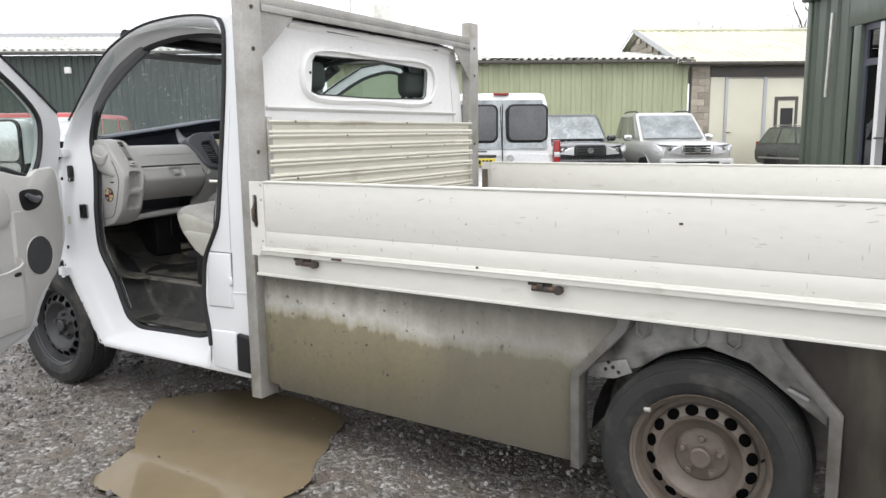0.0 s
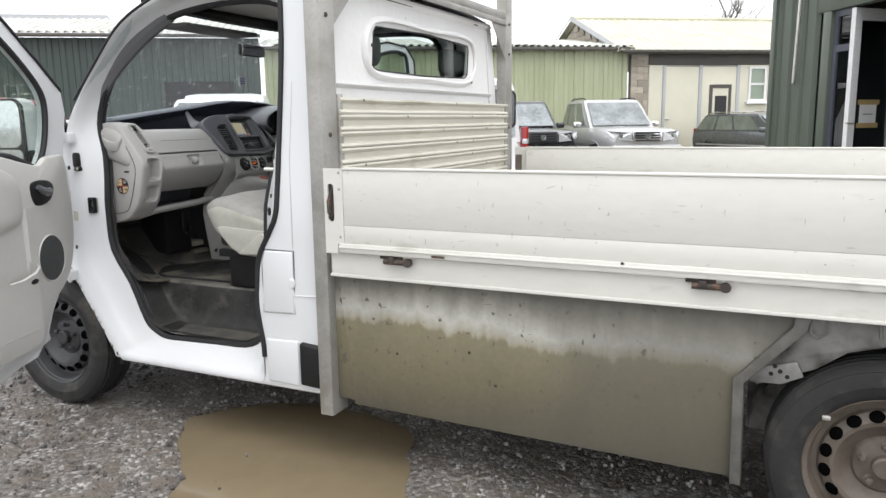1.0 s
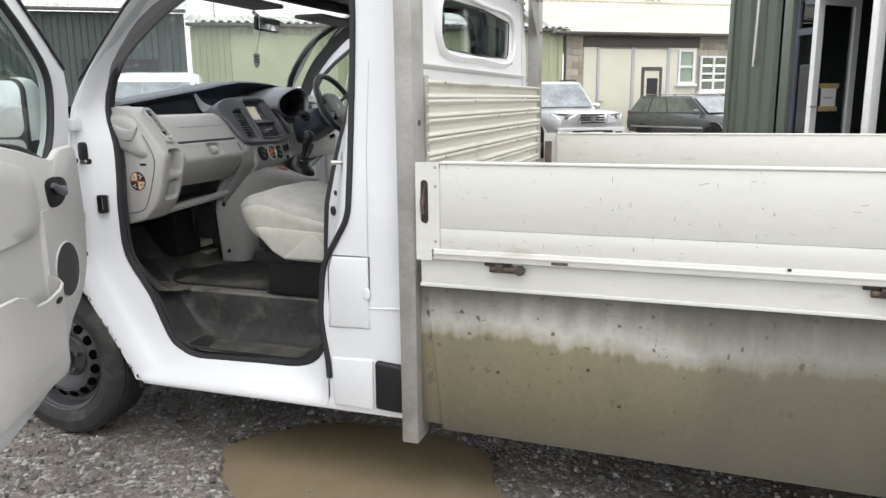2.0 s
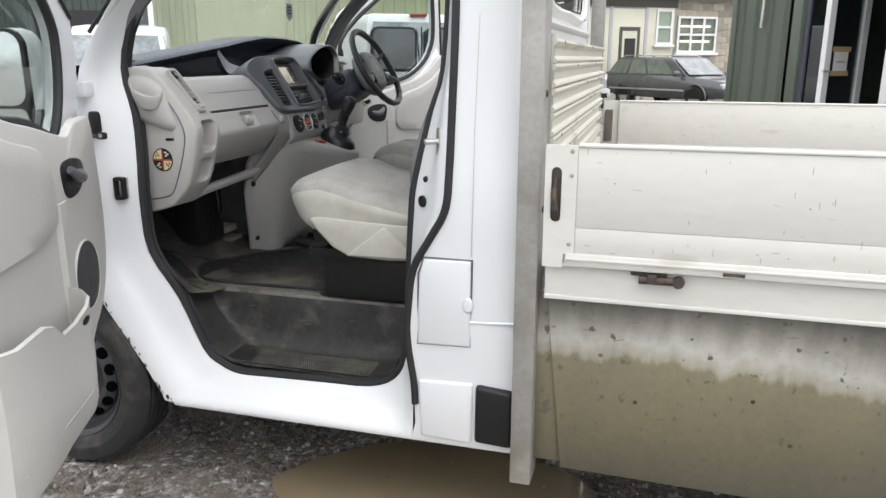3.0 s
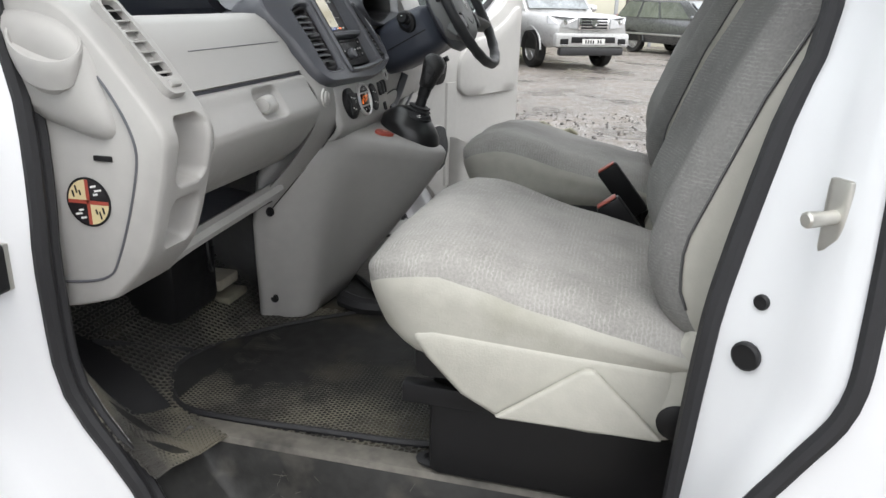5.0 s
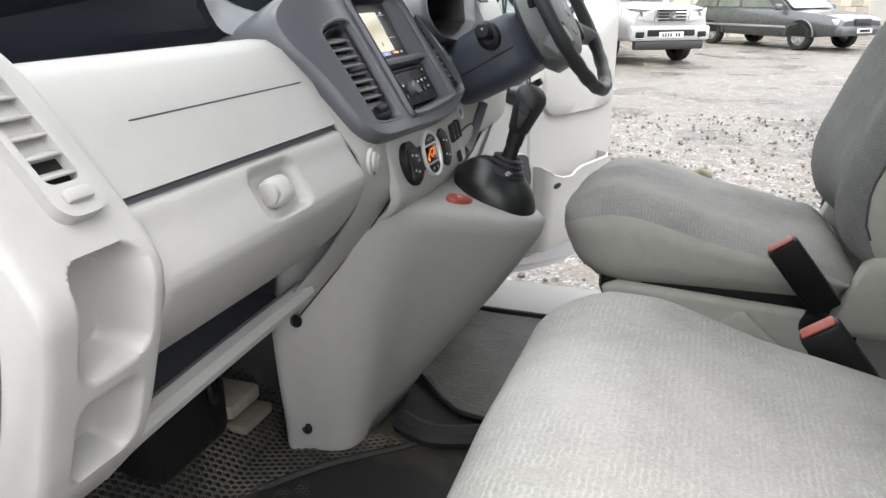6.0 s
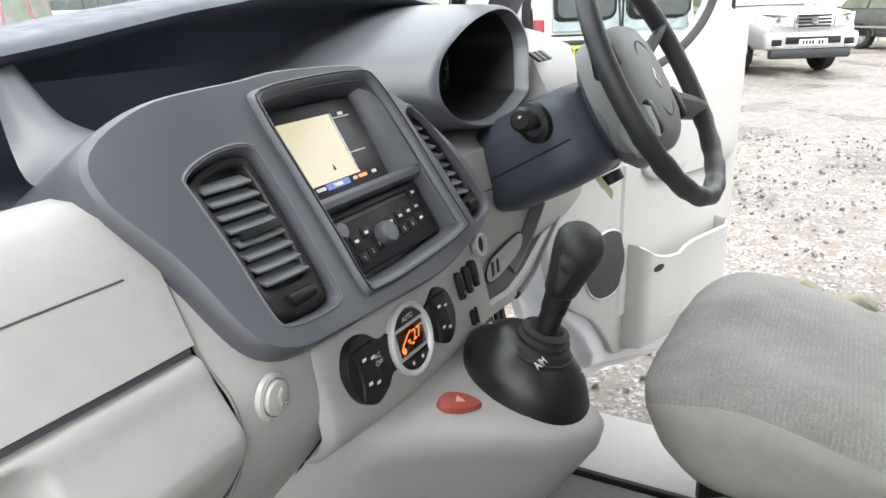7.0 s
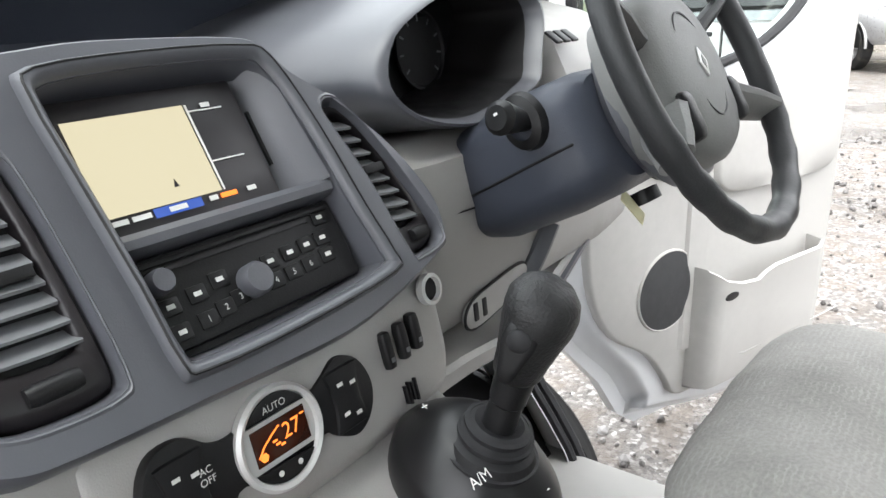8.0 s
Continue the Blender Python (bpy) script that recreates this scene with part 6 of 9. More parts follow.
# ---------------------------------------------------------------- driver's side
dprof = [(-1.40, 1.335), (-1.33, 1.318), (-1.275, 1.295), (-1.245, 1.255), (-1.232, 1.20), (-1.234, 1.15), (-1.238, 1.10), (-1.243, 1.064), (-1.252, 1.057), (-1.36, 1.052)]
df = part("driver_fascia", loft([[(x - 0.35 * max(0, 1.26 - y) - 0.15 * max(0, y - 1.72), y, (min(z, 1.272) if y < 1.585 else z + 0.052 * (z > 1.22) + 0.02 * (z > 1.29))) for x, z in dprof] for y in (1.19, 1.24, 1.30, 1.33, 1.42, 1.50, 1.55, 1.584, 1.605, 1.66, 1.71, 1.78, 1.86)], closed=False), GREY, truck, "grey driver side fascia", smooth=45)
part("fascia_seam", tube([(-1.250, 1.24, 1.215), (-1.234, 1.30, 1.20), (-1.231, 1.40, 1.195)], 0.0015, 5), BLACK, df)
fm = tilt((-1.2355, 1.40, 1.074), 0.10)
lid_o = [(p.x, p.y) for p in curve_pts([(a, b, 0) for a, b in ((-0.066, -0.006), (-0.050, 0.012), (0.0, 0.020), (0.055, 0.024), (0.075, 0.016), (0.064, 0.0), (0.02, -0.012), (-0.05, -0.020))], 4, True)]
fz = part("fuse_lid", loft([[(a * k, b * k, w) for a, b in lid_o] for k, w in ((1.0, -0.004), (1.0, 0.002), (0.97, 0.0035), (0.02, 0.004))], m=fm), LIGHT_GREY, df, smooth=60)
part("lid_gap", tube([fm @ Vector((a * 1.02, b * 1.04, 0.001)) for a, b in lid_o], 0.0020, 5, True), BLACK, df)
for u in (-0.052, -0.034):
    part("lid_slot", box(u, u + 0.009, -0.012, 0.010, 0.002, 0.0048, 0.001, m=fm), BLACK, fz)
# charcoal strip drawn for the shadow gap under the column
part("column_gap", tube(curve_pts([(-1.222, 1.515, 1.14), (-1.230, 1.495, 1.10), (-1.236, 1.455, 1.062), (-1.238, 1.43, 1.048)], 5), 0.013, 8, flat=0.4), CHARCOAL, df)
part("driver_shelf", loft([[(-1.36, y, z + 0.012), (-1.26, y, z + 0.006), (x - 0.012, y, z + 0.004), (x - 0.004, y, z + 0.010), (x + 0.004, y, z + 0.006), (x + 0.004, y, z - 0.010), (x - 0.02, y, z - 0.020), (-1.36, y, z - 0.02)] for x, y, z in ((-1.192, 1.205, 1.052), (-1.20, 1.24, 1.046), (-1.212, 1.30, 1.034), (-1.222, 1.39, 1.018), (-1.232, 1.48, 1.022), (-1.242, 1.56, 1.036), (-1.25, 1.65, 1.06), (-1.26, 1.74, 1.085))]), GREY, df, smooth=50)
part("knee_edge", tube(curve_pts([(-1.222, 1.42, 1.008), (-1.230, 1.50, 1.014), (-1.240, 1.58, 1.034), (-1.252, 1.70, 1.072)], 5), 0.010, 6, flat=0.6), CHARCOAL, df)
for i in range(3):
    part("corner_vent_slot", box(-0.018 + i * 0.022, -0.002 + i * 0.022, -0.012, 0.012, 0, 0.004, 0.001, m=tilt((-1.262, 1.60, 1.362), 1.5)), BLACK, df)
# instrument hood
hood = []
outl = [(1.262, 1.322), (1.252, 1.348), (1.278, 1.383), (1.335, 1.408), (1.41, 1.430), (1.49, 1.442), (1.548, 1.436), (1.578, 1.405), (1.572, 1.375), (1.552, 1.345), (1.535, 1.318), (1.50, 1.306), (1.44, 1.291), (1.37, 1.287), (1.30, 1.300)]
outl = [(p.x, p.y) for p in curve_pts([(a, b, 0) for a, b in outl], 3, True)]
for s, x, dy, dz in ((0.95, -1.285, 0, 0), (0.975, -1.268, 0, 0), (1.0, -1.262, 0, 0), (1.035, -1.263, 0, 0), (1.07, -1.272, 0, 0), (1.10, -1.30, 0, 0.0), (1.15, -1.36, -0.01, -0.004), (1.26, -1.45, -0.03, -0.012), (1.42, -1.54, -0.05, -0.03)):
    hood.append([(x + (0.02 * (1.36 - z) / 0.07 if s < 1.2 else 0), 1.43 + dy + (y - 1.43) * s, 1.36 + dz + (z - 1.36) * s) for y, z in outl])
hd = part("instrument_hood", loft(hood, cap=False), CHARCOAL, truck, "charcoal instrument hood", smooth=50)
part("hood_lining", loft([[(x + (0.02 * (1.36 - z) / 0.07 if s > 0.9 else 0), 1.43 + (y - 1.43) * s, 1.36 + (z - 1.36) * s) for y, z in outl] for s, x in ((0.86, -1.40), (0.91, -1.33), (0.952, -1.285))], cap=False), BLACK, hd)
part("instrument_face", prism([(1.43 + (y - 1.43) * 0.88, 1.36 + (z - 1.36) * 0.88) for y, z in outl], "x", -1.41, -1.395), mat("matt_black_dial_face", (0.006, 0.006, 0.007), 0.7, var=0.1, spec=0.2), hd)
for y, r in ((1.345, 0.046), (1.475, 0.050)):
    dt = tilt((-1.392, y, 1.355), 0.1)
    d = part("dial", lathe([(r, 0), (r, 0.004), (r - 0.003, 0.004), (r - 0.005, 0.001), (0, 0.001)], 32, dt), BLACK, hd, "dark round dial")
    for i in range(9):
        a = radians(220 - 32.5 * i)
        part("dial_tick", box(r * 0.70, r * 0.86, -0.0012, 0.0012, 0.0015, 0.002, m=dt @ Matrix.Rotation(a, 4, "Z")), VENTGREY, d)
part("warning_light", box(-0.004, 0.004, -0.005, 0.005, 0, 0.002, m=tilt((-1.385, 1.283, 1.345), 0.1)), ORANGE, hd)
# column and wheel
SW = tilt((-1.052, 1.495, 1.338), 0.563)
col = []
for w, hu, hv_, dv in ((-0.25, 0.105, 0.062, 0.0), (-0.22, 0.118, 0.070, 0.0), (-0.14, 0.122, 0.072, -0.002), (-0.085, 0.115, 0.068, -0.004), (-0.066, 0.095, 0.058, -0.004)):
    col.append([(u * hu - 0.025, v * hv_ - 0.016 + dv, w) for u, v in rounded(-1, 1, -1, 1, 0.55, 6)])
cl = part("steering_column", loft(col, m=SW), DASH, truck, "charcoal steering column shroud", smooth=50)
part("shroud_seam", tube([SW @ Vector((-0.1435, -0.022, -0.22)), SW @ Vector((-0.1475, -0.022, -0.14)), SW @ Vector((-0.1405, -0.022, -0.085))], 0.0015, 5), BLACK, cl)
part("stalk_boot", lathe([(0.024, 0), (0.022, 0.012), (0.014, 0.016)], 20, SW @ Matrix.Translation((-0.142, 0.020, -0.120)) @ Matrix.Rotation(radians(-90), 4, "Y") @ Matrix.Scale(1.3, 4, (0, 1, 0))), BLACK, cl)
part("stalk", tube([SW @ Vector((-0.145, 0.020, -0.120)), SW @ Vector((-0.175, 0.024, -0.114)), SW @ Vector((-0.20, 0.028, -0.11)), SW @ Vector((-0.206, 0.029, -0.11))], [0.010, 0.013, 0.017, 0.012], 14), BLACK, cl)
part("stalk_mark", box(-0.002, 0.002, -0.0012, 0.0012, 0, 0.001, m=SW @ Matrix.Translation((-0.2075, 0.032, -0.108)) @ Matrix.Rotation(radians(-90), 4, "Y")), MARK, cl)
part("stalk", tube([SW @ Vector((0.09, -0.01, -0.11)), SW @ Vector((0.16, 0.0, -0.10)), SW @ Vector((0.20, 0.0, -0.095))], [0.007, 0.010, 0.014], 12), BLACK, cl)
part("ignition", lathe([(0.02, 0), (0.02, 0.015), (0.012, 0.016), (0.0, 0.016)], 18, SW @ Matrix.Translation((0.05, -0.10, -0.13)) @ Matrix.Rotation(radians(90), 4, "X")), BLACK, cl)
part("key_tag", box(-0.010, 0.010, -0.045, 0.0, -0.001, 0.001, 0.001, m=SW @ Matrix.Translation((0.0, -0.092, -0.13)) @ Matrix.Rotation(radians(30), 4, "Z")), mat("pale_yellow_tag", (0.65, 0.62, 0.38), 0.6), cl, "pale yellow key tag")
RIMGREY = mat("grained_dark_grey_rim", (0.03, 0.031, 0.033), 0.5, var=0.08, bump=0.0004, bump_scale=400)
PADGREY = mat("grained_grey_pad", (0.19, 0.19, 0.187), 0.55, var=0.05, bump=0.0004, bump_scale=400)
n = 72
sw = part("steering_wheel", tube([SW @ Vector((0.184 * math.cos(2 * math.pi * i / n), 0.184 * math.sin(2 * math.pi * i / n), 0.012)) for i in range(n)],
                                 [0.0150 + (0.0012 * math.sin(2 * math.pi * i / n * 22) if 40 <= i <= 66 else 0.0) for i in range(n)], 14, True, flat=0.9), RIMGREY, truck, "dark grey four-spoke steering wheel")
padp = [(p.x, p.y) for p in curve_pts([(a, b, 0) for a, b in ((-0.062, 0.070), (0.0, 0.082), (0.062, 0.070), (0.085, 0.03), (0.088, -0.02), (0.070, -0.066), (0.0, -0.090), (-0.070, -0.066), (-0.088, -0.02), (-0.085, 0.03))], 4, True)]
part("airbag_pad", loft([[(a * s, b * s, w) for a, b in padp] for s, w in ((1.10, -0.055), (1.16, -0.03), (1.12, -0.006), (1.04, 0.003), (0.86, 0.009), (0.5, 0.013), (0.15, 0.014))], m=SW), PADGREY, sw, smooth=60)
part("pad_ring", tube([SW @ Vector((0.041 * math.cos(2 * math.pi * i / 36), 0.058 * math.sin(2 * math.pi * i / 36), 0.0118)) for i in range(36)], 0.0012, 5, True), BLACK, sw)
part("emblem", prism([(0.0, 0.017), (0.011, 0.0), (0.0, -0.017), (-0.011, 0.0)], "z", 0.013, 0.016, 0.001, m=SW), SILVER, sw)
part("emblem_core", prism([(0.0, 0.008), (0.005, 0.0), (0.0, -0.008), (-0.005, 0.0)], "z", 0.0161, 0.0166, m=SW), PADGREY, sw)
for a, w0, w1 in ((205, 0.030, 0.024), (335, 0.030, 0.024), (158, 0.022, 0.018), (22, 0.022, 0.018)):
    c, s = math.cos(radians(a)), math.sin(radians(a))
    pts = [SW @ Vector((c * r, s * r, z)) for r, z in ((0.06, -0.022), (0.11, -0.012), (0.15, 0.002), (0.182, 0.011))]
    part("spoke", tube(pts, [w0, w0 * 0.95, w1, w1 * 0.8], 12, flat=0.5), PADGREY if w0 > 0.025 else RIMGREY, sw)
for a in (212, 328):
    part("thumb_switch", roundbox((0.088 * math.cos(radians(a)), 0.088 * math.sin(radians(a)), 0.002), (0.014, 0.026, 0.012), 0.009, 4, m=SW), BLACK, sw)
part("hub_shroud", lathe([(0.085, -0.07), (0.10, -0.055), (0.098, -0.03), (0.08, -0.02)], 32, SW @ Matrix.Translation((0, -0.012, 0))), CHARCOAL, sw)
for u in (-0.06, 0.06):
    part("pedal", box(u - 0.035, u + 0.035, -0.045, 0.045, 0, 0.012, 0.004, m=tilt((-1.52, 1.49 + u, 0.80), 0.5)), RUBBER, truck)

# ---------------------------------------------------------------- seats


def seat(cy, name, label, flip, drop=0.0, reach=0.0, sink=0.0):
    """Cushion with cloth centre and vinyl sides, plastic side cover, reclined back and headrest; flip: the cover side."""
    base = part(name, box(-0.82, -0.36, cy - 0.20, cy + 0.20, 0.597, 0.78, 0.02), BLACK, truck, label)
    part("seat_rail", box(-0.86, -0.36, cy - 0.215, cy - 0.185, 0.74, 0.775, 0.006), BLACK, base)
    part("seat_rail", box(-0.86, -0.36, cy + 0.185, cy + 0.215, 0.74, 0.775, 0.006), BLACK, base)

    def cushion(q, p):
        t = (p.x + 0.93) / 0.55
        up = min(max((q.z + 0.7) / 1.5, 0.0), 1.0)
        up = up * up * (3 - 2 * up)
        top = min(max(q.z / 0.7, 0.0), 1.0)
        z = p.z + top * (0.020 * (1 - q.y ** 2) + 0.012 * abs(q.y) ** 3)
        z -= up * (0.115 * max(0.0, t - 0.26) - 0.008 * math.sin(min(1.0, max(0.0, t / 0.5)) * math.pi)) - (1 - up) * 0.016 * max(0.0, t - 0.05)
        z -= 0.144 * max(0, 0.16 - t) * up + sink * up * (0.5 + 0.5 * q.y)
        z += top * (0.005 * noise.noise((p.x * 9, p.y * 9 + cy * 5, 1.0)) + 0.0025 * noise.noise((p.x * 24, p.y * 12, cy)))
        x = p.x + (0.06 * (0.5 - q.z * 0.5) if q.x < -0.5 else 0.0)
        y = cy + (p.y - cy) * (1.0 + 0.04 * q.z - 0.85 * max(0, 0.16 - t) ** 1.2)
        return Vector((x, y, z))

    level = []

    def noted(q, p):
        level.append(q.z)
        return cushion(q, p)

    bm = roundbox((-0.655, cy, 0.905), (0.285, 0.255, 0.092), 0.068, 26, noted)
    bm.verts.index_update()
    for f in bm.faces:
        f.material_index = 0 if sum(level[v.index] for v in f.verts) / len(f.verts) > 0.60 else 1
    cu = part("cushion", bm, [CLOTH, VINYL], base, "striped grey cloth cushion with stone vinyl sides", smooth=60)
    side = cy - 0.255 if flip < 0 else cy + 0.255
    prof = [(-0.835, 0.880), (-0.80, 0.895), (-0.60, 0.885), (-0.45, 0.878), (-0.44, 0.765), (-0.56, 0.757), (-0.70, 0.762), (-0.755, 0.790), (-0.81, 0.845)]
    prof = [(x, z - drop) for x, z in prof]
    cv = part("side_cover", prism(prof, "y", min(side, side - 0.03 * flip), max(side, side - 0.03 * flip), 0.012, 3), VINYL, base, "stone grey plastic seat side cover")
    part("cover_fold", prism([(-0.70, 0.770 - drop), (-0.575, 0.868 - drop), (-0.56, 0.870 - drop), (-0.455, 0.772 - drop)], "y", side, side + 0.016 * flip, 0.006, 3), VINYL, cv)
    part("seat_pan", box(-0.84, -0.42, cy - 0.225, cy + 0.225, 0.79, 0.86, 0.02), BLACK, base)

    bmx = Matrix.Translation((reach, cy, 0.90))

    def front(h):
        """How far the backrest's face stands, by its height: upright in the small of the back, leaning above."""
        pts = ((-0.05, -0.445), (0.0, -0.452), (0.04, -0.480), (0.10, -0.505), (0.16, -0.506), (0.25, -0.474), (0.355, -0.436), (0.46, -0.385), (0.70, -0.268), (0.90, -0.17))
        for (h0, x0), (h1, x1) in zip(pts, pts[1:]):
            if h <= h1:
                return x0 + (x1 - x0) * (h - h0) / (h1 - h0)
        return pts[-1][1]

    def taper(h):
        return 1.0 - 0.16 * max(0.0, (h - 0.30) / 0.33) ** 2

    face = []

    def back(q, p):
        face.append(q.x)
        hollow = 0.035 * max(0.0, 1 - (q.y / 0.72) ** 2) * max(0.0, -q.x)
        soft = 0.25 * (front(p.z - 0.04) + front(p.z + 0.04)) + 0.5 * front(p.z)
        return Vector((p.x + soft + hollow + 0.003 * noise.noise((p.y * 14, p.z * 14, cy)), p.y * taper(p.z), p.z))

    bm = roundbox((0.075, 0, 0.33), (0.075, 0.248, 0.33), 0.058, 24, back, m=bmx)
    bm.verts.index_update()
    for f in bm.faces:
        f.material_index = 0 if sum(face[v.index] for v in f.verts) / len(f.verts) < -0.42 else 1
    part("backrest", bm, [CLOTH_BACK, VINYL], base, "ribbed grey cloth backrest with stone vinyl sides", smooth=60)
    for e in (-1, 1):
        part("seam", tube([bmx @ Vector((front(h) + 0.045, e * 0.2478 * taper(h), h)) for h in [0.07 + 0.026 * i for i in range(21)]], 0.0022, 5), CLOTH_DARK, base)
        part("hinge_cover", roundbox((-0.385 + reach, cy + e * 0.232, 0.862), (0.085, 0.024, 0.080), 0.02, 6, deform=lambda q, p: Vector((p.x + 0.35 * (p.z - 0.86), p.y, p.z))), VINYL, base)
    top = front(0.74)
    part("headrest", roundbox((top + 0.06, 0, 0.755), (0.045, 0.125, 0.07), 0.042, 8, m=bmx), CLOTH_DARK, base, "charcoal headrest")
    for u in (-0.06, 0.06):
        part("headrest_post", tube([bmx @ Vector((top + 0.04, u, 0.62)), bmx @ Vector((top + 0.06, u, 0.74))], 0.006, 8), STEEL, base)
    part("recliner", lathe([(0.03, 0), (0.028, 0.012), (0.02, 0.016), (0, 0.016)], 20, Matrix.Translation((-0.44, side - 0.01 * flip, 0.80)) @ Matrix.Rotation(radians(90 if flip < 0 else -90), 4, "X")), BLACK, base)
    return base


ps = seat(0.555, "passenger_seat", "grey cloth passenger seat on a black base", -1)
ds = seat(1.51, "driver_seat", "worn grey cloth driver seat with a torn edge", -1, 0.055, 0.07, 0.026)
FOAM = mat("torn_yellow_foam", (0.42, 0.40, 0.29), 0.9, var=0.2, bump=0.002, bump_scale=120)
for x, y, s in ((-0.745, 1.712, 0.035), (-0.67, 1.722, 0.045)):
    part("torn_foam", roundbox((x, y, 0.978 - 0.22 * (x + 0.745)), (s * 0.7, 0.018, 0.010), 0.008, 4, deform=lambda q, p: p + Vector((0, 0.006 * math.sin(p.x * 90), 0.005 * math.sin(p.x * 140)))), FOAM, ds)
for x, y in ((-0.845, 1.47), (-0.842, 1.485)):
    part("burn_hole", lathe([(0.004, 0), (0.0, 0.0005)], 8, Matrix.Translation((x, y, 1.004))), BLACK, ds)
part("height_lever", tube([(-0.86, 1.28, 0.74), (-0.83, 1.265, 0.765), (-0.77, 1.26, 0.762), (-0.63, 1.26, 0.745)], [0.016, 0.022, 0.014, 0.012], 10), BLACK, ds, "black seat height lever")
bk = part("belt_buckle", box(-0.027, 0.027, -0.012, 0.012, -0.045, 0.085, 0.006, m=pose(-0.525, 0.855, 0.905, 8, -38, 0)), BLACK, ps, "black seat belt buckle with a red button")
part("buckle_button", box(-0.022, 0.022, -0.010, 0.010, 0.0851, 0.089, 0.002, m=pose(-0.525, 0.855, 0.905, 8, -38, 0)), RED, bk)
bk = part("belt_buckle", box(-0.027, 0.027, -0.012, 0.012, -0.045, 0.105, 0.006, m=pose(-0.46, 1.215, 0.885, 8, -38, 0)), BLACK, ds, "black seat belt buckle")
part("buckle_button", box(-0.022, 0.022, -0.010, 0.010, 0.1051, 0.109, 0.002, m=pose(-0.46, 1.215, 0.885, 8, -38, 0)), RED, bk)
ds.location.x -= 0.07  # slid forward on its rails

# ---------------------------------------------------------------- doors


def cab_door(name, label, hinge, angle, mirror, s0=-0.03, spk=(0.335, 0.803), pocket=None):
    """A front door about its hinge: s runs along the door, n into the cab, z up; nothing lies before s0."""
    a = radians(angle)
    sg = 1 if mirror else -1
    d, nn = Vector((math.cos(a), sg * math.sin(a), 0)), Vector((math.sin(a), -sg * math.cos(a), 0))
    m = Matrix(((d.x, nn.x, 0, hinge[0]), (d.y, nn.y, 0, hinge[1]), (0, 0, 1, 0), (0, 0, 0, 1)))

    def keep(loop):
        return [(max(s, s0), z) for s, z in loop]

    def soft(loop, k=3):
        return [(p.x, p.y) for p in curve_pts([(u, v, 0) for u, v in loop], k, True)]

    lower = [(0.02, 1.22), (0.015, 1.0), (0.02, 0.86), (0.06, 0.76), (0.14, 0.66), (0.25, 0.54), (0.32, 0.43), (0.38, 0.385)]
    outline = keep([(-0.03, 1.40)] + lower + [(1.07, 0.375), (1.09, 0.42), (1.09, 1.25), (1.06, 1.80), (0.98, 1.90), (0.80, 1.925), (0.60, 1.885), (0.363, 1.75), (0.155, 1.615), (-0.01, 1.50)])
    win = keep([(0.135, 1.40), (0.155, 1.49), (0.26, 1.585), (0.40, 1.677), (0.60, 1.79), (0.82, 1.855), (0.94, 1.85), (0.985, 1.80), (1.0, 1.55), (0.965, 1.44), (0.90, 1.365), (0.80, 1.305), (0.70, 1.27), (0.568, 1.243), (0.421, 1.226), (0.29, 1.185), (0.23, 1.18), (0.165, 1.27)])
    win = soft(win, 3)
    skin = part(name, holed(outline, [win], "y", -0.030, 0.004, m=m), WHITE, truck, label, smooth=False)
    shell = keep([(0.035, 1.20), (0.03, 1.0), (0.035, 0.87), (0.08, 0.77), (0.17, 0.66), (0.28, 0.55), (0.345, 0.45), (0.40, 0.405), (1.06, 0.395), (1.075, 1.38), (0.97, 1.38), (0.88, 1.315), (0.78, 1.265), (0.6, 1.215), (0.42, 1.205), (0.30, 1.165), (0.22, 1.165), (0.13, 1.21)])
    flange = soft(shell)
    part("door_shell", loft([[(max(s0, 0.6 + (s - 0.6) * k), n_, 0.85 + (z - 0.85) * k) for s, z in flange] for k, n_ in ((1.0, 0.002), (0.985, 0.0055), (0.962, 0.010), (0.944, 0.018), (0.930, 0.030), (0.920, 0.044), (0.908, 0.054), (0.890, 0.059))], m=m), WHITE, skin, smooth=80)
    card = soft(keep([(0.155, 1.215), (0.135, 1.10), (0.125, 0.94), (0.15, 0.79), (0.215, 0.69), (0.33, 0.615), (0.40, 0.53), (0.44, 0.475), (0.55, 0.468), (0.98, 0.468), (1.04, 0.49), (1.05, 0.70), (1.055, 1.20), (1.055, 1.37), (1.01, 1.405), (0.95, 1.385), (0.88, 1.33), (0.78, 1.28), (0.68, 1.25), (0.567, 1.230), (0.43, 1.200), (0.35, 1.19), (0.30, 1.215), (0.23, 1.222)]), 3)
    part("door_card", loft([[(0.6 + (s - 0.6) * k, n_, 0.85 + (z - 0.85) * k) for s, z in card] for k, n_ in ((1.0, 0.058), (1.0, 0.070), (0.993, 0.077), (0.98, 0.080), (0.5, 0.081))], m=m), LIGHT_GREY, skin, "grey moulded door card", smooth=50)
    ridge = soft([(0.52, 1.02), (0.54, 0.985), (0.60, 0.965), (0.78, 0.96), (0.98, 0.97), (1.02, 1.05), (1.02, 1.30), (0.97, 1.32), (0.88, 1.265), (0.75, 1.215), (0.60, 1.18), (0.53, 1.12)])
    part("card_field", loft([[(0.78 + (s - 0.78) * k, n_, 1.07 + (z - 1.07) * k) for s, z in ridge] for k, n_ in ((1.02, 0.078), (1.0, 0.092), (0.97, 0.096), (0.6, 0.096))], m=m), LIGHT_GREY, skin, smooth=50)
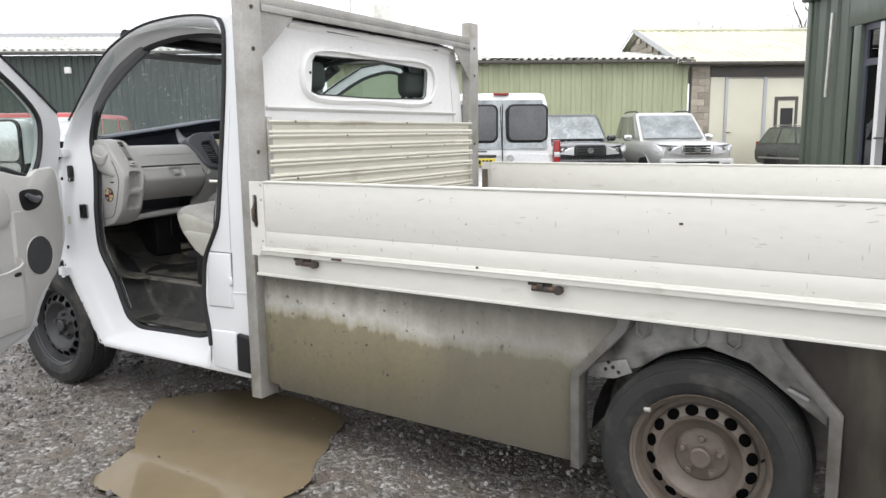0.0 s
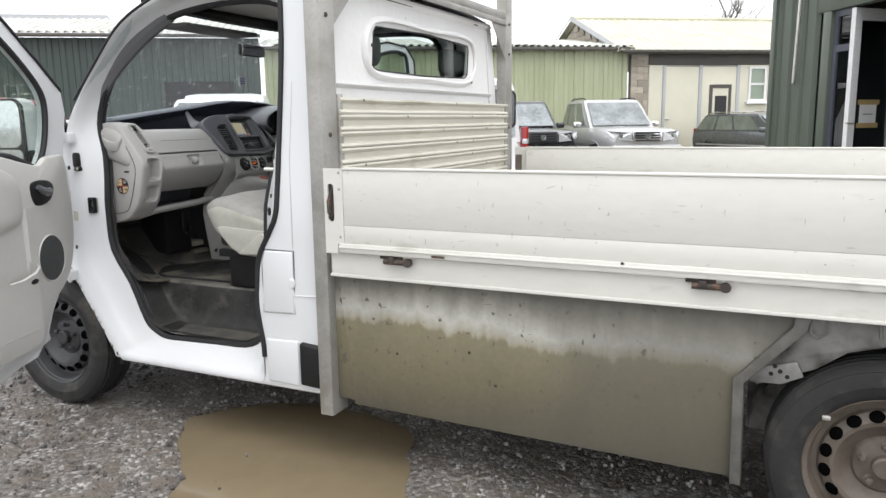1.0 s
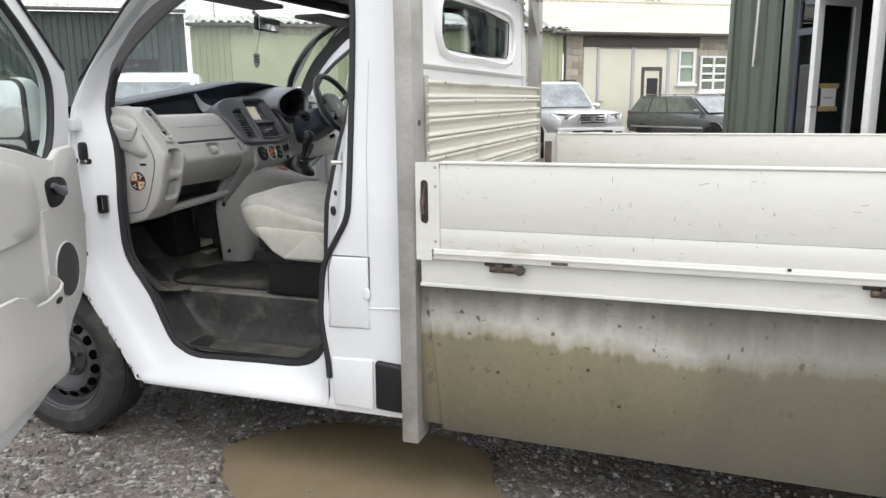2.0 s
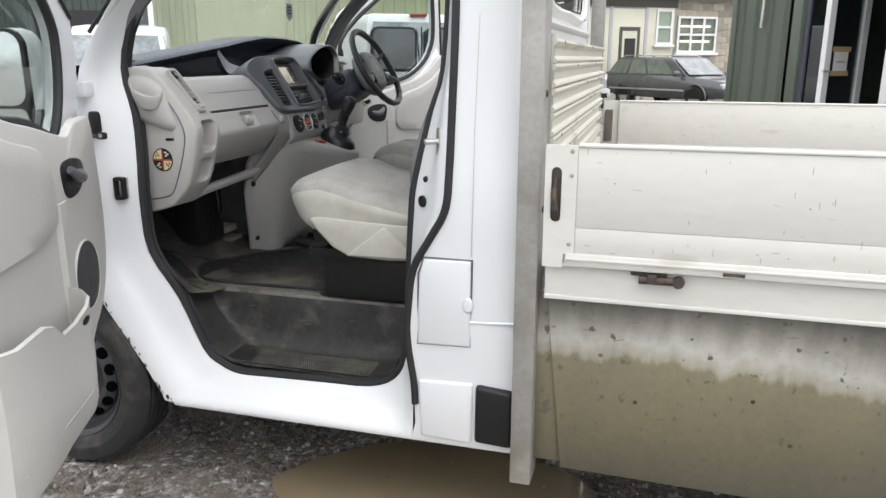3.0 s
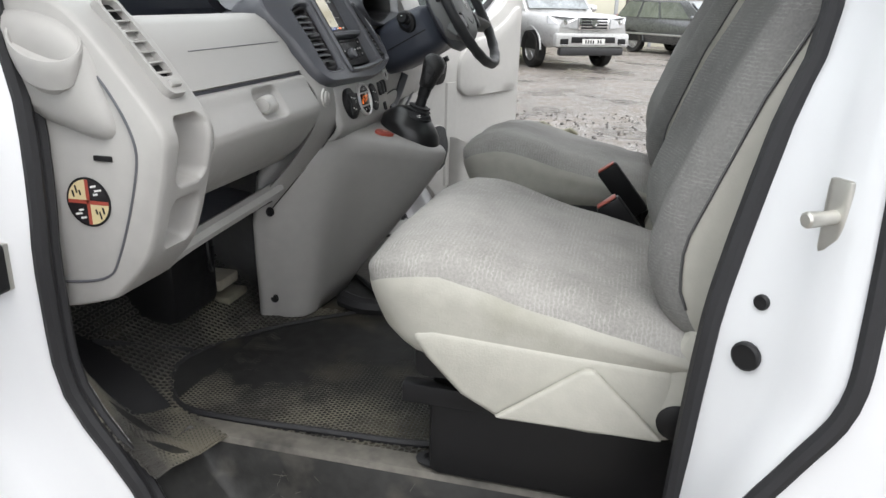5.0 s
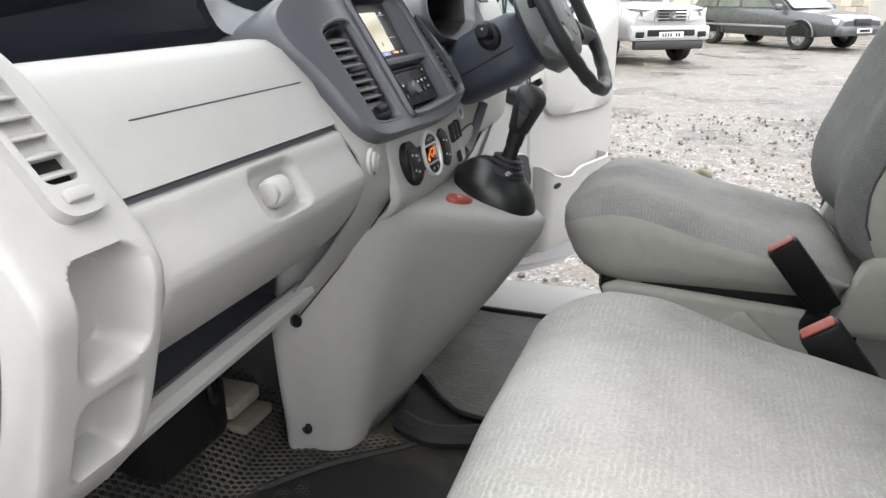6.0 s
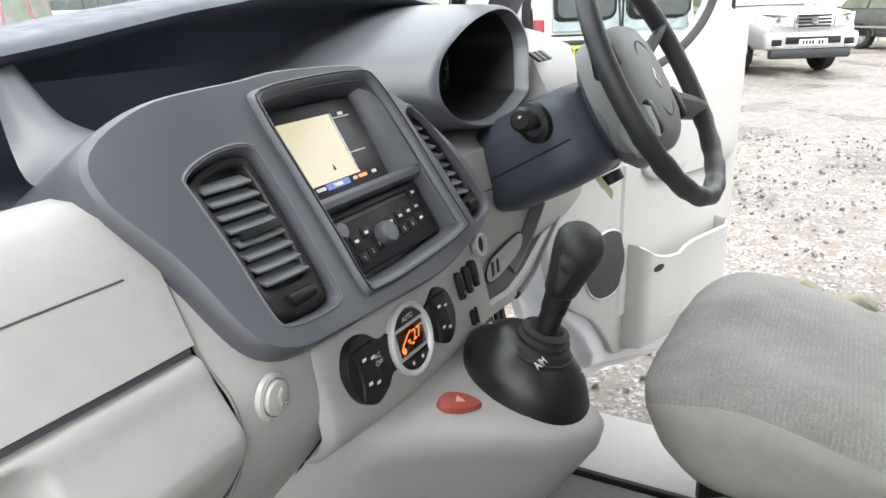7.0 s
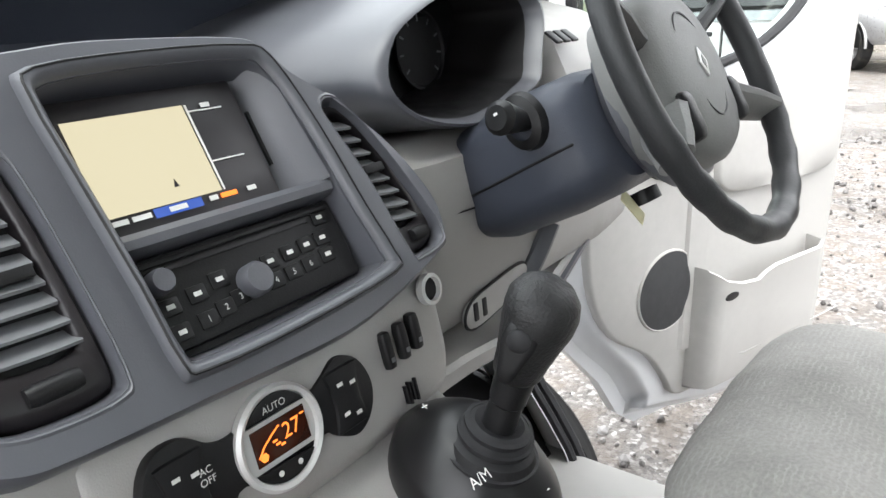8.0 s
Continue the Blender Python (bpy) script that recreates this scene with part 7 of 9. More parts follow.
    part("card_column", loft([[(s, n_, z) for s, n_ in ((0.43, 0.079), (0.44, 0.088), (0.50, 0.092), (0.515, 0.079))] for z in (0.60, 0.80, 1.0, 1.03)], m=m), LIGHT_GREY, skin)
    # release handle in its cup
    cup_ = soft([(0.268, 1.085), (0.285, 1.115), (0.34, 1.128), (0.40, 1.128), (0.435, 1.115), (0.435, 1.075), (0.415, 1.035), (0.36, 1.028), (0.30, 1.045)])
    part("handle_cup", prism(cup_, "y", 0.079, 0.0835, 0.001, m=m), BLACK, skin, "black door release handle")
    part("handle_lever", tube([(0.30, 0.086, 1.085), (0.34, 0.098, 1.078), (0.37, 0.10, 1.085), (0.40, 0.092, 1.105)], [0.010, 0.017, 0.016, 0.010], 10, m=m), CHARCOAL, skin)
    # speaker
    mm = m @ Matrix.Translation((spk[0], 0.079, spk[1])) @ Matrix.Rotation(radians(-90), 4, "X")
    part("speaker", lathe([(0.0995, 0), (0.0985, 0.005), (0.096, 0.0075), (0.094, 0.006)], 40, mm), LIGHT_GREY, skin)
    part("grille", lathe([(0.0942, 0.006), (0.06, 0.012), (0.0, 0.014)], 40, mm), mat("dark_speaker_grille", (0.035, 0.036, 0.038), 0.7, var=0.1, bump=0.001, bump_scale=400), skin)
    # pocket: a closed shell with a rounded lip
    pk = []
    for s, dep, zt in pocket or ((0.505, 0.004, 0.815), (0.515, 0.045, 0.812), (0.535, 0.066, 0.800), (0.57, 0.070, 0.785), (0.66, 0.070, 0.772), (0.74, 0.071, 0.775), (0.80, 0.076, 0.815), (0.86, 0.078, 0.835), (0.99, 0.076, 0.838), (1.03, 0.055, 0.84), (1.04, 0.004, 0.84)):
        n0 = 0.079
        pk.append([(s, n0, 0.49), (s, n0 + dep * 0.80, 0.497), (s, n0 + dep * 0.93, 0.53), (s, n0 + dep, 0.66), (s, n0 + dep, zt - 0.01), (s, n0 + dep * 1.03, zt), (s, n0 + dep * 0.93, zt + 0.004), (s, n0 + dep * 0.84, zt - 0.004), (s, n0 + dep * 0.78, 0.62), (s, n0 + dep * 0.5, 0.54), (s, n0, 0.53)])
    part("door_pocket", loft(pk, m=m), LIGHT_GREY, skin, smooth=50)
    part("pocket_slot", lathe([(0.026, 0), (0.02, 0.001), (0, 0.001)], 16, m @ Matrix.Translation((0.53 if mirror else 0.585, 0.1495, 0.755 - 0.02 * mirror)) @ Matrix.Rotation(radians(-90), 4, "X") @ Matrix.Scale(0.4, 4, (0, 1, 0))), BLACK, skin)
    part("card_seam", tube([(0.52, 0.128, 0.575), (0.6, 0.148, 0.568), (0.8, 0.151, 0.575), (1.02, 0.146, 0.578)], 0.002, 5, m=m), GREY, skin)
    part("window_seal", tube([m @ Vector((s, 0.004, z)) for s, z in win], 0.013, 8, True), RUBBER, skin)
    part("frame_seal", tube([m @ Vector((s, 0.006, z)) for s, z in outline[11:]], 0.007, 8), RUBBER, skin)
    gl = part("door_glass", prism(win, "y", -0.014, -0.010, m=m), GLASS, skin)
    gl.visible_shadow = False
    for z in (1.16, 0.80):
        part("edge_plug", lathe([(0.010, 0), (0.008, 0.003), (0, 0.003)], 12, m @ Matrix.Translation((max(s0, 0.05), 0.0405, z)) @ Matrix.Rotation(radians(-90), 4, "X")), BLACK, skin)
    # mirror outside, facing back along the truck
    mm = m @ Matrix.Translation((0.17, -0.135, 1.325)) @ Matrix.Rotation(radians(-14 if mirror else -14), 4, "Z")
    part("wing_mirror", roundbox((-0.03, 0, 0), (0.055, 0.100, 0.140), 0.05, 8, m=mm), WHITE, skin, "door mirror in a white shell")
    part("mirror_rim", prism(rounded(-0.098, 0.098, -0.138, 0.138, 0.05), "x", 0.012, 0.030, 0.004, m=mm), BLACK, skin)
    part("mirror_glass", prism(rounded(-0.088, 0.088, -0.068, 0.128, 0.04), "x", 0.0305, 0.032, m=mm), MIRROR, skin)
    part("mirror_glass", prism(rounded(-0.088, 0.088, -0.128, -0.076, 0.024), "x", 0.0305, 0.032, m=mm), MIRROR, skin)
    part("mirror_foot", box(0.12, 0.20, -0.11, -0.025, 1.19, 1.25, 0.02, m=m), BLACK, skin)
    return skin


cab_door("passenger_door", "white passenger door standing open, grey inside", (-1.47, 0.06), 66.0, False)
cab_door("driver_door", "white driver door standing open, grey inside", (-1.52, 1.93), 70.0, True, 0.10, (0.380, 0.767),
         ((0.462, 0.004, 0.803), (0.470, 0.045, 0.802), (0.485, 0.066, 0.792), (0.51, 0.070, 0.775), (0.57, 0.070, 0.757), (0.63, 0.071, 0.752), (0.655, 0.074, 0.768), (0.69, 0.077, 0.778), (0.88, 0.076, 0.782), (0.925, 0.055, 0.784), (0.935, 0.004, 0.785)))

# ---------------------------------------------------------------- yard ground and puddle


def gravel_surface():
    """Wet crushed stone: grey chips set in dark fines, smoother and darker where it lies wet."""
    m = bpy.data.materials.new("wet_crushed_stone")
    m.use_nodes = True
    n, l = m.node_tree.nodes, m.node_tree.links
    b = n["Principled BSDF"]
    tc = n.new("ShaderNodeTexCoord")

    def node(kind, **inputs):
        t = n.new("ShaderNode" + kind)
        for k, v in inputs.items():
            t.inputs[k.replace("_", " ")].default_value = v
        return t

    def rng(src, a, c, lo, hi):
        t = n.new("ShaderNodeMapRange")
        for i, v in enumerate((a, c, lo, hi)):
            t.inputs[i + 1].default_value = v
        l.new(src, t.inputs[0])
        return t.outputs[0]

    vor = node("TexVoronoi", Scale=62.0)
    vor2 = node("TexVoronoi", Scale=21.0)
    wet = node("TexNoise", Scale=0.9, Detail=5.0)
    fine = node("TexNoise", Scale=160.0, Detail=3.0)
    mid = node("TexNoise", Scale=7.0, Detail=6.0)
    for t in (vor, vor2, wet, fine, mid):
        l.new(tc.outputs["Object"], t.inputs["Vector"])
    bw = n.new("ShaderNodeRGBToBW")
    l.new(vor.outputs["Color"], bw.inputs[0])
    ramp = n.new("ShaderNodeValToRGB")
    e = ramp.color_ramp.elements
    e[0].position, e[0].color = 0.15, (0.060, 0.054, 0.049, 1)
    e[1].position, e[1].color = 0.92, (0.34, 0.33, 0.315, 1)
    k = e.new(0.62)
    k.color = (0.135, 0.124, 0.113, 1)
    l.new(bw.outputs[0], ramp.inputs[0])
    mud = n.new("ShaderNodeMixRGB")
    mud.inputs[2].default_value = (0.100, 0.082, 0.066, 1)
    l.new(rng(mid.outputs[0], 0.44, 0.62, 0.0, 0.85), mud.inputs[0])
    l.new(ramp.outputs[0], mud.inputs[1])
    hs = n.new("ShaderNodeHueSaturation")
    l.new(mud.outputs[0], hs.inputs["Color"])
    l.new(rng(wet.outputs[0], 0.35, 0.65, 1.55, 1.0), hs.inputs["Value"])
    l.new(hs.outputs[0], b.inputs["Base Color"])
    l.new(rng(wet.outputs[0], 0.40, 0.62, 0.62, 0.22), b.inputs["Roughness"])
    add = n.new("ShaderNodeMath")
    add.operation = "ADD"
    mul = n.new("ShaderNodeMath")
    mul.operation = "MULTIPLY"
    mul.inputs[1].default_value = 2.2
    l.new(vor2.outputs["Distance"], mul.inputs[0])
    l.new(vor.outputs["Distance"], add.inputs[0])
    l.new(mul.outputs[0], add.inputs[1])
    inv = n.new("ShaderNodeMath")
    inv.operation = "SUBTRACT"
    inv.inputs[0].default_value = 2.0
    l.new(add.outputs[0], inv.inputs[1])
    add2 = n.new("ShaderNodeMath")
    add2.operation = "ADD"
    l.new(inv.outputs[0], add2.inputs[0])
    l.new(fine.outputs[0], add2.inputs[1])
    bp = n.new("ShaderNodeBump")
    bp.inputs["Distance"].default_value = 0.008
    bp.inputs["Strength"].default_value = 0.8
    l.new(add2.outputs[0], bp.inputs["Height"])
    l.new(bp.outputs[0], b.inputs["Normal"])
    return m


def puddle_edge():
    pts = curve_pts([(x, y, 0) for x, y in ((-0.93, 0.20), (-0.62, 0.50), (-0.2, 0.53), (0.05, 0.45), (0.20, 0.18), (0.28, 0.0), (0.38, -0.18), (0.34, -0.38), (0.12, -0.55), (-0.18, -0.62), (-0.42, -0.56), (-0.50, -0.36), (-0.62, -0.20), (-0.80, -0.04))], 8, True)
    return [(p.x + 0.025 * noise.noise((p.x * 7, p.y * 7, 3)), p.y + 0.025 * noise.noise((p.x * 7, p.y * 7, 9))) for p in pts]


POOL = puddle_edge()


def in_pool(x, y):
    inside = False
    for (ax, ay), (bx, by) in zip(POOL, POOL[1:] + POOL[:1]):
        if (ay > y) != (by > y) and x < (bx - ax) * (y - ay) / (by - ay) + ax:
            inside = not inside
    return inside


GRAVEL = gravel_surface()
bm = bmesh.new()
ticks = [-600, -120, -40, -15, -8, -5] + [-3.5 + 0.09 * i for i in range(70)] + [3.2, 5, 8, 15, 30, 60, 150, 600]
yt = [-600, -120, -40, -15, -8, -5] + [-3.2 + 0.09 * i for i in range(60)] + [2.6, 4, 6, 9, 14, 20, 30, 60, 150, 600]
grid = []
for y in yt:
    row = []
    for x in ticks:
        z = 0.0
        if abs(x) < 5 and abs(y) < 5:
            z = 0.012 * noise.noise((x * 1.3, y * 1.3, 0)) + 0.006 * noise.noise((x * 6, y * 6, 4)) - 0.004
            d = min((x - a) ** 2 + (y - b) ** 2 for a, b in POOL[::6]) ** 0.5
            z = -0.03 * min(1, d / 0.12) - 0.004 if in_pool(x, y) else z * min(1, d / 0.3) + 0.004 * min(1, d / 0.1)
        row.append(bm.verts.new((x, y, z)))
    grid.append(row)
for a, b in zip(grid, grid[1:]):
    for i in range(len(a) - 1):
        bm.faces.new((a[i], a[i + 1], b[i + 1], b[i]))
ground = tagged(part("ground", bm, GRAVEL), "wet grey crushed stone yard", "ground", kind="structure")
bm = bmesh.new()
bm.faces.new([bm.verts.new((x, y, 0.0)) for x, y in POOL])
bmesh.ops.triangulate(bm, faces=bm.faces)
WATER = mat("muddy_water", (0.19, 0.152, 0.098), 0.03, var=0.06, big=2.0, small=8.0, bump=0.0004, bump_scale=6.0)
tagged(part("puddle", bm, WATER), "still brown muddy puddle beside the truck", "water", kind="structure")
# loose stones, chips and grit lying on the yard
rnd = random.Random(4)
bm = bmesh.new()
base_v = []
tmp = bmesh.new()
bmesh.ops.create_icosphere(tmp, subdivisions=1, radius=1)
base_v = [v.co.copy() for v in tmp.verts]
base_f = [[v.index for v in f.verts] for f in tmp.faces]
tmp.free()
verts, faces = [], []
for i in range(15000):
    if i < 11000:
        x, y = rnd.uniform(-3.2, 1.7), rnd.uniform(-1.5, 0.9)
    else:
        x, y = rnd.uniform(-2.0, 4.0), rnd.uniform(2.3, 9.0)
    if in_pool(x, y) and rnd.random() < 0.985:
        continue
    s = 0.003 + 0.011 * rnd.random() ** 3.5
    if i >= 11000:
        s *= 1.7
    rot = Euler((rnd.uniform(0, 6), rnd.uniform(0, 6), rnd.uniform(0, 6))).to_matrix()
    sc = Vector((s * rnd.uniform(0.7, 1.4), s * rnd.uniform(0.7, 1.2), s * rnd.uniform(0.5, 0.9)))
    o = len(verts)
    z0 = 0.002 + 0.3 * s
    for v in base_v:
        w = rot @ Vector((v.x * sc.x, v.y * sc.y, v.z * sc.z))
        verts.append((x + w.x, y + w.y, z0 + w.z))
    faces += [[o + k for k in f] for f in base_f]
me = bpy.data.meshes.new("gravel_chips")
me.from_pydata(verts, [], faces)
CHIP = mat("stone_chip", (0.17, 0.16, 0.15), 0.5, var=0.5, big=90.0, small=140)
nn_, ll_ = CHIP.node_tree.nodes, CHIP.node_tree.links
geo = nn_.new("ShaderNodeNewGeometry")
cr = nn_.new("ShaderNodeValToRGB")
cr.color_ramp.elements[0].color, cr.color_ramp.elements[1].color = (0.055, 0.05, 0.047, 1), (0.36, 0.35, 0.34, 1)
mid_ = cr.color_ramp.elements.new(0.7)
mid_.color = (0.14, 0.132, 0.125, 1)
ll_.new(geo.outputs["Random Per Island"], cr.inputs[0])
ll_.new(cr.outputs[0], nn_["Principled BSDF"].inputs["Base Color"])
me.materials.append(CHIP)
tagged(new("gravel_chips", me), "loose wet grey stone chips on the yard", "gravel", kind="stuff")

# ---------------------------------------------------------------- buildings
YARD = pose(-3.4, 22.8, 0, 0, 0, 34.8)
SAGE = mat("sage_green_cladding", (0.36, 0.385, 0.25), 0.45, var=0.06, big=0.6, small=12, spot=(0.26, 0.28, 0.17), spot_scale=1.2, spot_edge=(0.5, 0.8), stretch=(1, 1, 0.2))
DARKGREEN = mat("dark_green_cladding", (0.045, 0.062, 0.055), 0.45, var=0.08, big=0.6, small=10, stretch=(1, 1, 0.2))
FIBRE = mat("pale_fibre_cement_roof", (0.56, 0.56, 0.52), 0.7, var=0.12, big=0.8, small=9, spot=(0.36, 0.36, 0.32), spot_scale=1.5, spot_edge=(0.5, 0.75))
GREYROOF = mat("grey_sheet_roof", (0.22, 0.225, 0.23), 0.6, var=0.08, big=0.5, small=8)
CREAMROOF = mat("mossy_cream_roof", (0.52, 0.51, 0.41), 0.65, var=0.08, big=0.7, small=7, spot=(0.42, 0.415, 0.31), spot_scale=1.3, spot_edge=(0.5, 0.75))
BLOCK = mat("buff_stone_block", (0.36, 0.32, 0.26), 0.8, var=0.2, big=3.0, small=22, bump=0.006, bump_scale=30)
oi = BLOCK.node_tree.nodes.new("ShaderNodeObjectInfo")
hsb = BLOCK.node_tree.nodes.new("ShaderNodeHueSaturation")
bsrc = BLOCK.node_tree.nodes["Principled BSDF"].inputs["Base Color"].links[0].from_socket
rv = BLOCK.node_tree.nodes.new("ShaderNodeMapRange")
rv.inputs[3].default_value, rv.inputs[4].default_value = 0.75, 1.25
BLOCK.node_tree.links.new(oi.outputs["Random"], rv.inputs[0])
BLOCK.node_tree.links.new(rv.outputs[0], hsb.inputs["Value"])
BLOCK.node_tree.links.new(bsrc, hsb.inputs["Color"])
BLOCK.node_tree.links.new(hsb.outputs[0], BLOCK.node_tree.nodes["Principled BSDF"].inputs["Base Color"])
MORTAR = mat("grey_mortar", (0.34, 0.33, 0.30), 0.85, var=0.1)
PANEL = mat("cream_door_panel", (0.60, 0.58, 0.47), 0.5, var=0.05, big=1.0)
FRAME = mat("grey_door_frame", (0.38, 0.39, 0.40), 0.5, var=0.05)
UPVC = mat("white_upvc", (0.75, 0.75, 0.74), 0.3, var=0.03)
FASCIA = mat("dark_brown_fascia", (0.075, 0.068, 0.06), 0.6, var=0.1)
ROOMDARK = mat("dark_room", (0.03, 0.03, 0.035), 0.7, var=0.1)
TUBE_LIT = glow("lit_tube_lamp", (1.0, 0.95, 0.85), 3.0)


def ribbed(s0, s1, z0, z1, pitch, depth, m, axis="wall", d0=0.0, d1=0.0, crest=0.35):
    """Trapezoid sheet. wall: ribs run up; roof: ribs run from (d0, z0) to (d1, z1)."""
    b = bmesh.new()
    lo, hi = [], []
    k = max(1, round((s1 - s0) / pitch))
    w = (s1 - s0) / k
    for i in range(k):
        for f, h in ((0.0, 0), (0.5 - crest / 2 - 0.1, 0), (0.5 - crest / 2, 1), (0.5 + crest / 2, 1), (0.5 + crest / 2 + 0.1, 0)):
            s = s0 + (i + f) * w
            if axis == "wall":
                lo.append(b.verts.new((s, -depth * h, z0)))
                hi.append(b.verts.new((s, -depth * h, z1)))
            else:
                lo.append(b.verts.new((s, d0, z0 + depth * h)))
                hi.append(b.verts.new((s, d1, z1 + depth * h)))
    for i in range(len(lo) - 1):
        b.faces.new((lo[i], lo[i + 1], hi[i + 1], hi[i]))
    b.transform(m)
    return b


def blocks(parent, s0, s1, z0, z1, d, m, bw_=0.44, bh=0.215, skip=None, limit=300):
    """Courses of stone blocks standing proud of the mortar, as pieces of their own."""
    shared = {}
    made = 0
    zi = 0
    z = z0
    while z < z1 - 0.05:
        h = min(bh, z1 - z) - 0.012
        s = s0 - (bw_ / 2 if zi % 2 else 0)
        while s < s1 - 0.02:
            a, e = max(s, s0), min(s + bw_, s1)
            s += bw_
            if e - a < 0.06 or (skip and skip((a + e) / 2, z + h / 2)) or made >= limit:
                continue
            key = (round(e - a, 2), round(h, 2))
            if key not in shared:
                b = box(0, e - a - 0.012, 0, 0.02, 0, h, 0.006, 1)
                me_ = bpy.data.meshes.new("block")
                b.to_mesh(me_)
                b.free()
                me_.materials.append(BLOCK)
                shared[key] = me_
            ob = new("block", shared[key])
            ob.matrix_basis = m @ Matrix.Translation((a, d - 0.02, z))
            ob.parent = parent
            ob.matrix_parent_inverse = Matrix.Identity(4)
            made += 1
        z += bh
        zi += 1


# sage green shed
shed = thing("sage_green_shed", "sage green ribbed shed under a pale corrugated roof", "shed")
part("wall", ribbed(-11.7, -0.05, 0.0, 3.52, 0.33, 0.035, YARD), SAGE, shed, smooth=False)
part("roof", ribbed(-11.9, 0.0, 3.62, 4.35, 0.24, 0.05, YARD, "roof", -0.25, 5.0, 0.4), FIBRE, shed, "pale corrugated roof", smooth=False)
part("gutter", box(-11.8, 0.0, -0.3, -0.2, 3.50, 3.60, 0.03, m=YARD), FASCIA, shed)
part("back_wall", box(-11.7, -0.1, 5.0, 5.1, 0, 4.3, m=YARD), SAGE, shed)
part("sheet_door", box(-10.6, -8.2, -0.07, -0.04, 0, 3.3, 0.01, m=YARD), SAGE, shed, "plain sheeted sliding door")
for s in (-4.2, -6.6):
    part("roof_light", box(s, s + 1.0, 0.2, 4.6, 0.055, 0.065, m=YARD @ Matrix.Translation((0, -0.25, 3.62)) @ Matrix.Rotation(math.atan2(0.73, 5.25), 4, "X")), UPVC, shed)
vent = part("roof_ventilator", lathe([(0.0, 0.9), (0.26, 0.88), (0.30, 0.80), (0.30, 0.1), (0.36, 0.0), (0.36, -0.4), (0.0, -0.4)], 20, YARD @ Matrix.Translation((-9.95, 2.2, 4.80))), FIBRE, shed, "pale round roof ventilator")
part("mast", tube([YARD @ Vector((-11.02, 2.2, 4.0)), YARD @ Vector((-11.02, 2.2, 6.3))], 0.025, 8), FRAME, shed)

# dark green shed
dshed = thing("dark_green_shed", "dark green ribbed shed with a pale corrugated roof", "shed")
part("wall", ribbed(-60, -11.75, 0.0, 3.85, 0.36, 0.04, YARD), DARKGREEN, dshed, smooth=False)
part("roof", ribbed(-60, -11.7, 3.95, 4.75, 0.24, 0.055, YARD, "roof", -0.3, 3.2, 0.4), FIBRE, dshed, "pale corrugated roof", smooth=False)
part("upper_roof", loft([[(-60, 6.0, 4.55), (-60, 12.0, 6.1)], [(-17.0, 6.0, 4.55), (-19.0, 12.0, 6.1)]], closed=False, m=YARD), GREYROOF, dshed)
for s in (-28.5, -24.5, -20.5):
    part("roof_light", loft([[(s, 7.2, 4.90), (s + 0.4, 9.8, 5.575)], [(s + 1.3, 7.2, 4.90), (s + 1.7, 9.8, 5.575)]], closed=False, m=YARD), UPVC, dshed)
part("gutter", box(-60, -11.75, -0.38, -0.26, 3.84, 3.94, 0.03, m=YARD), FASCIA, dshed)
part("wall_lamp", box(-19.6, -19.4, -0.15, -0.04, 3.3, 3.5, 0.03, m=YARD), UPVC, dshed)
part("window", box(-14.6, -12.6, -0.05, -0.03, 1.4, 2.6, m=YARD), SCREEN_OFF, dshed)

# block building with doors and windows
hall = thing("block_workshop", "stone block workshop with cream doors and mossy roof", "workshop")
core = part("wall", box(0.0, 14, 0.0, 0.2, 0.0, 3.4, m=YARD), MORTAR, hall)


gable_m = YARD @ Matrix.Translation((-0.35, 0, 0)) @ Matrix.Rotation(radians(-90), 4, "Z")
part("gable", prism([(0.0, 0.0), (-8.6, 0.0), (-8.6, 3.3), (-4.3, 4.92), (0.0, 3.4)], "y", 0.02, 0.2, m=gable_m), MORTAR, hall)
part("roof", ribbed(-0.55, 14.2, 3.50, 5.06, 0.30, 0.03, YARD, "roof", -0.35, 4.3), CREAMROOF, hall, "mossy cream sheet roof", smooth=False)
part("roof", ribbed(-0.55, 14.2, 3.40, 5.06, 0.30, 0.03, YARD, "roof", 8.8, 4.3), CREAMROOF, hall, smooth=False)
part("ridge", tube([YARD @ Vector((-0.6, 4.3, 5.10)), YARD @ Vector((14.2, 4.3, 5.10))], 0.08, 8), CREAMROOF, hall)
part("verge", loft([[(-0.62, -0.38, 3.44), (-0.62, 4.3, 5.02), (-0.62, 8.8, 3.38)], [(-0.58, -0.38, 3.60), (-0.58, 4.3, 5.18), (-0.58, 8.8, 3.54)]], closed=False, m=YARD), FRAME, hall)
part("gutter", box(-0.5, 14.2, -0.42, -0.30, 3.42, 3.52, 0.03, m=YARD), FASCIA, hall)
part("lintel", box(0.60, 5.0, -0.06, 0.0, 3.07, 3.42, 0.01, m=YARD), FASCIA, hall, "dark boarded lintel")
part("side_panel", box(0.62, 1.10, -0.03, 0.0, 0, 3.06, 0.01, m=YARD), PANEL, hall)
for a, e in ((1.10, 1.20), (2.38, 2.50), (3.74, 3.86)):
    part("door_post", box(a, e, -0.06, 0.0, 0, 3.06, 0.01, m=YARD), FRAME, hall)
dl = part("door_leaf", box(1.20, 2.38, -0.04, -0.002, 0, 3.0, 0.01, m=YARD), PANEL, hall, "cream panelled workshop door")
part("bolt", box(1.18, 1.36, -0.075, -0.04, 1.28, 1.33, 0.01, m=YARD), STEEL, dl)
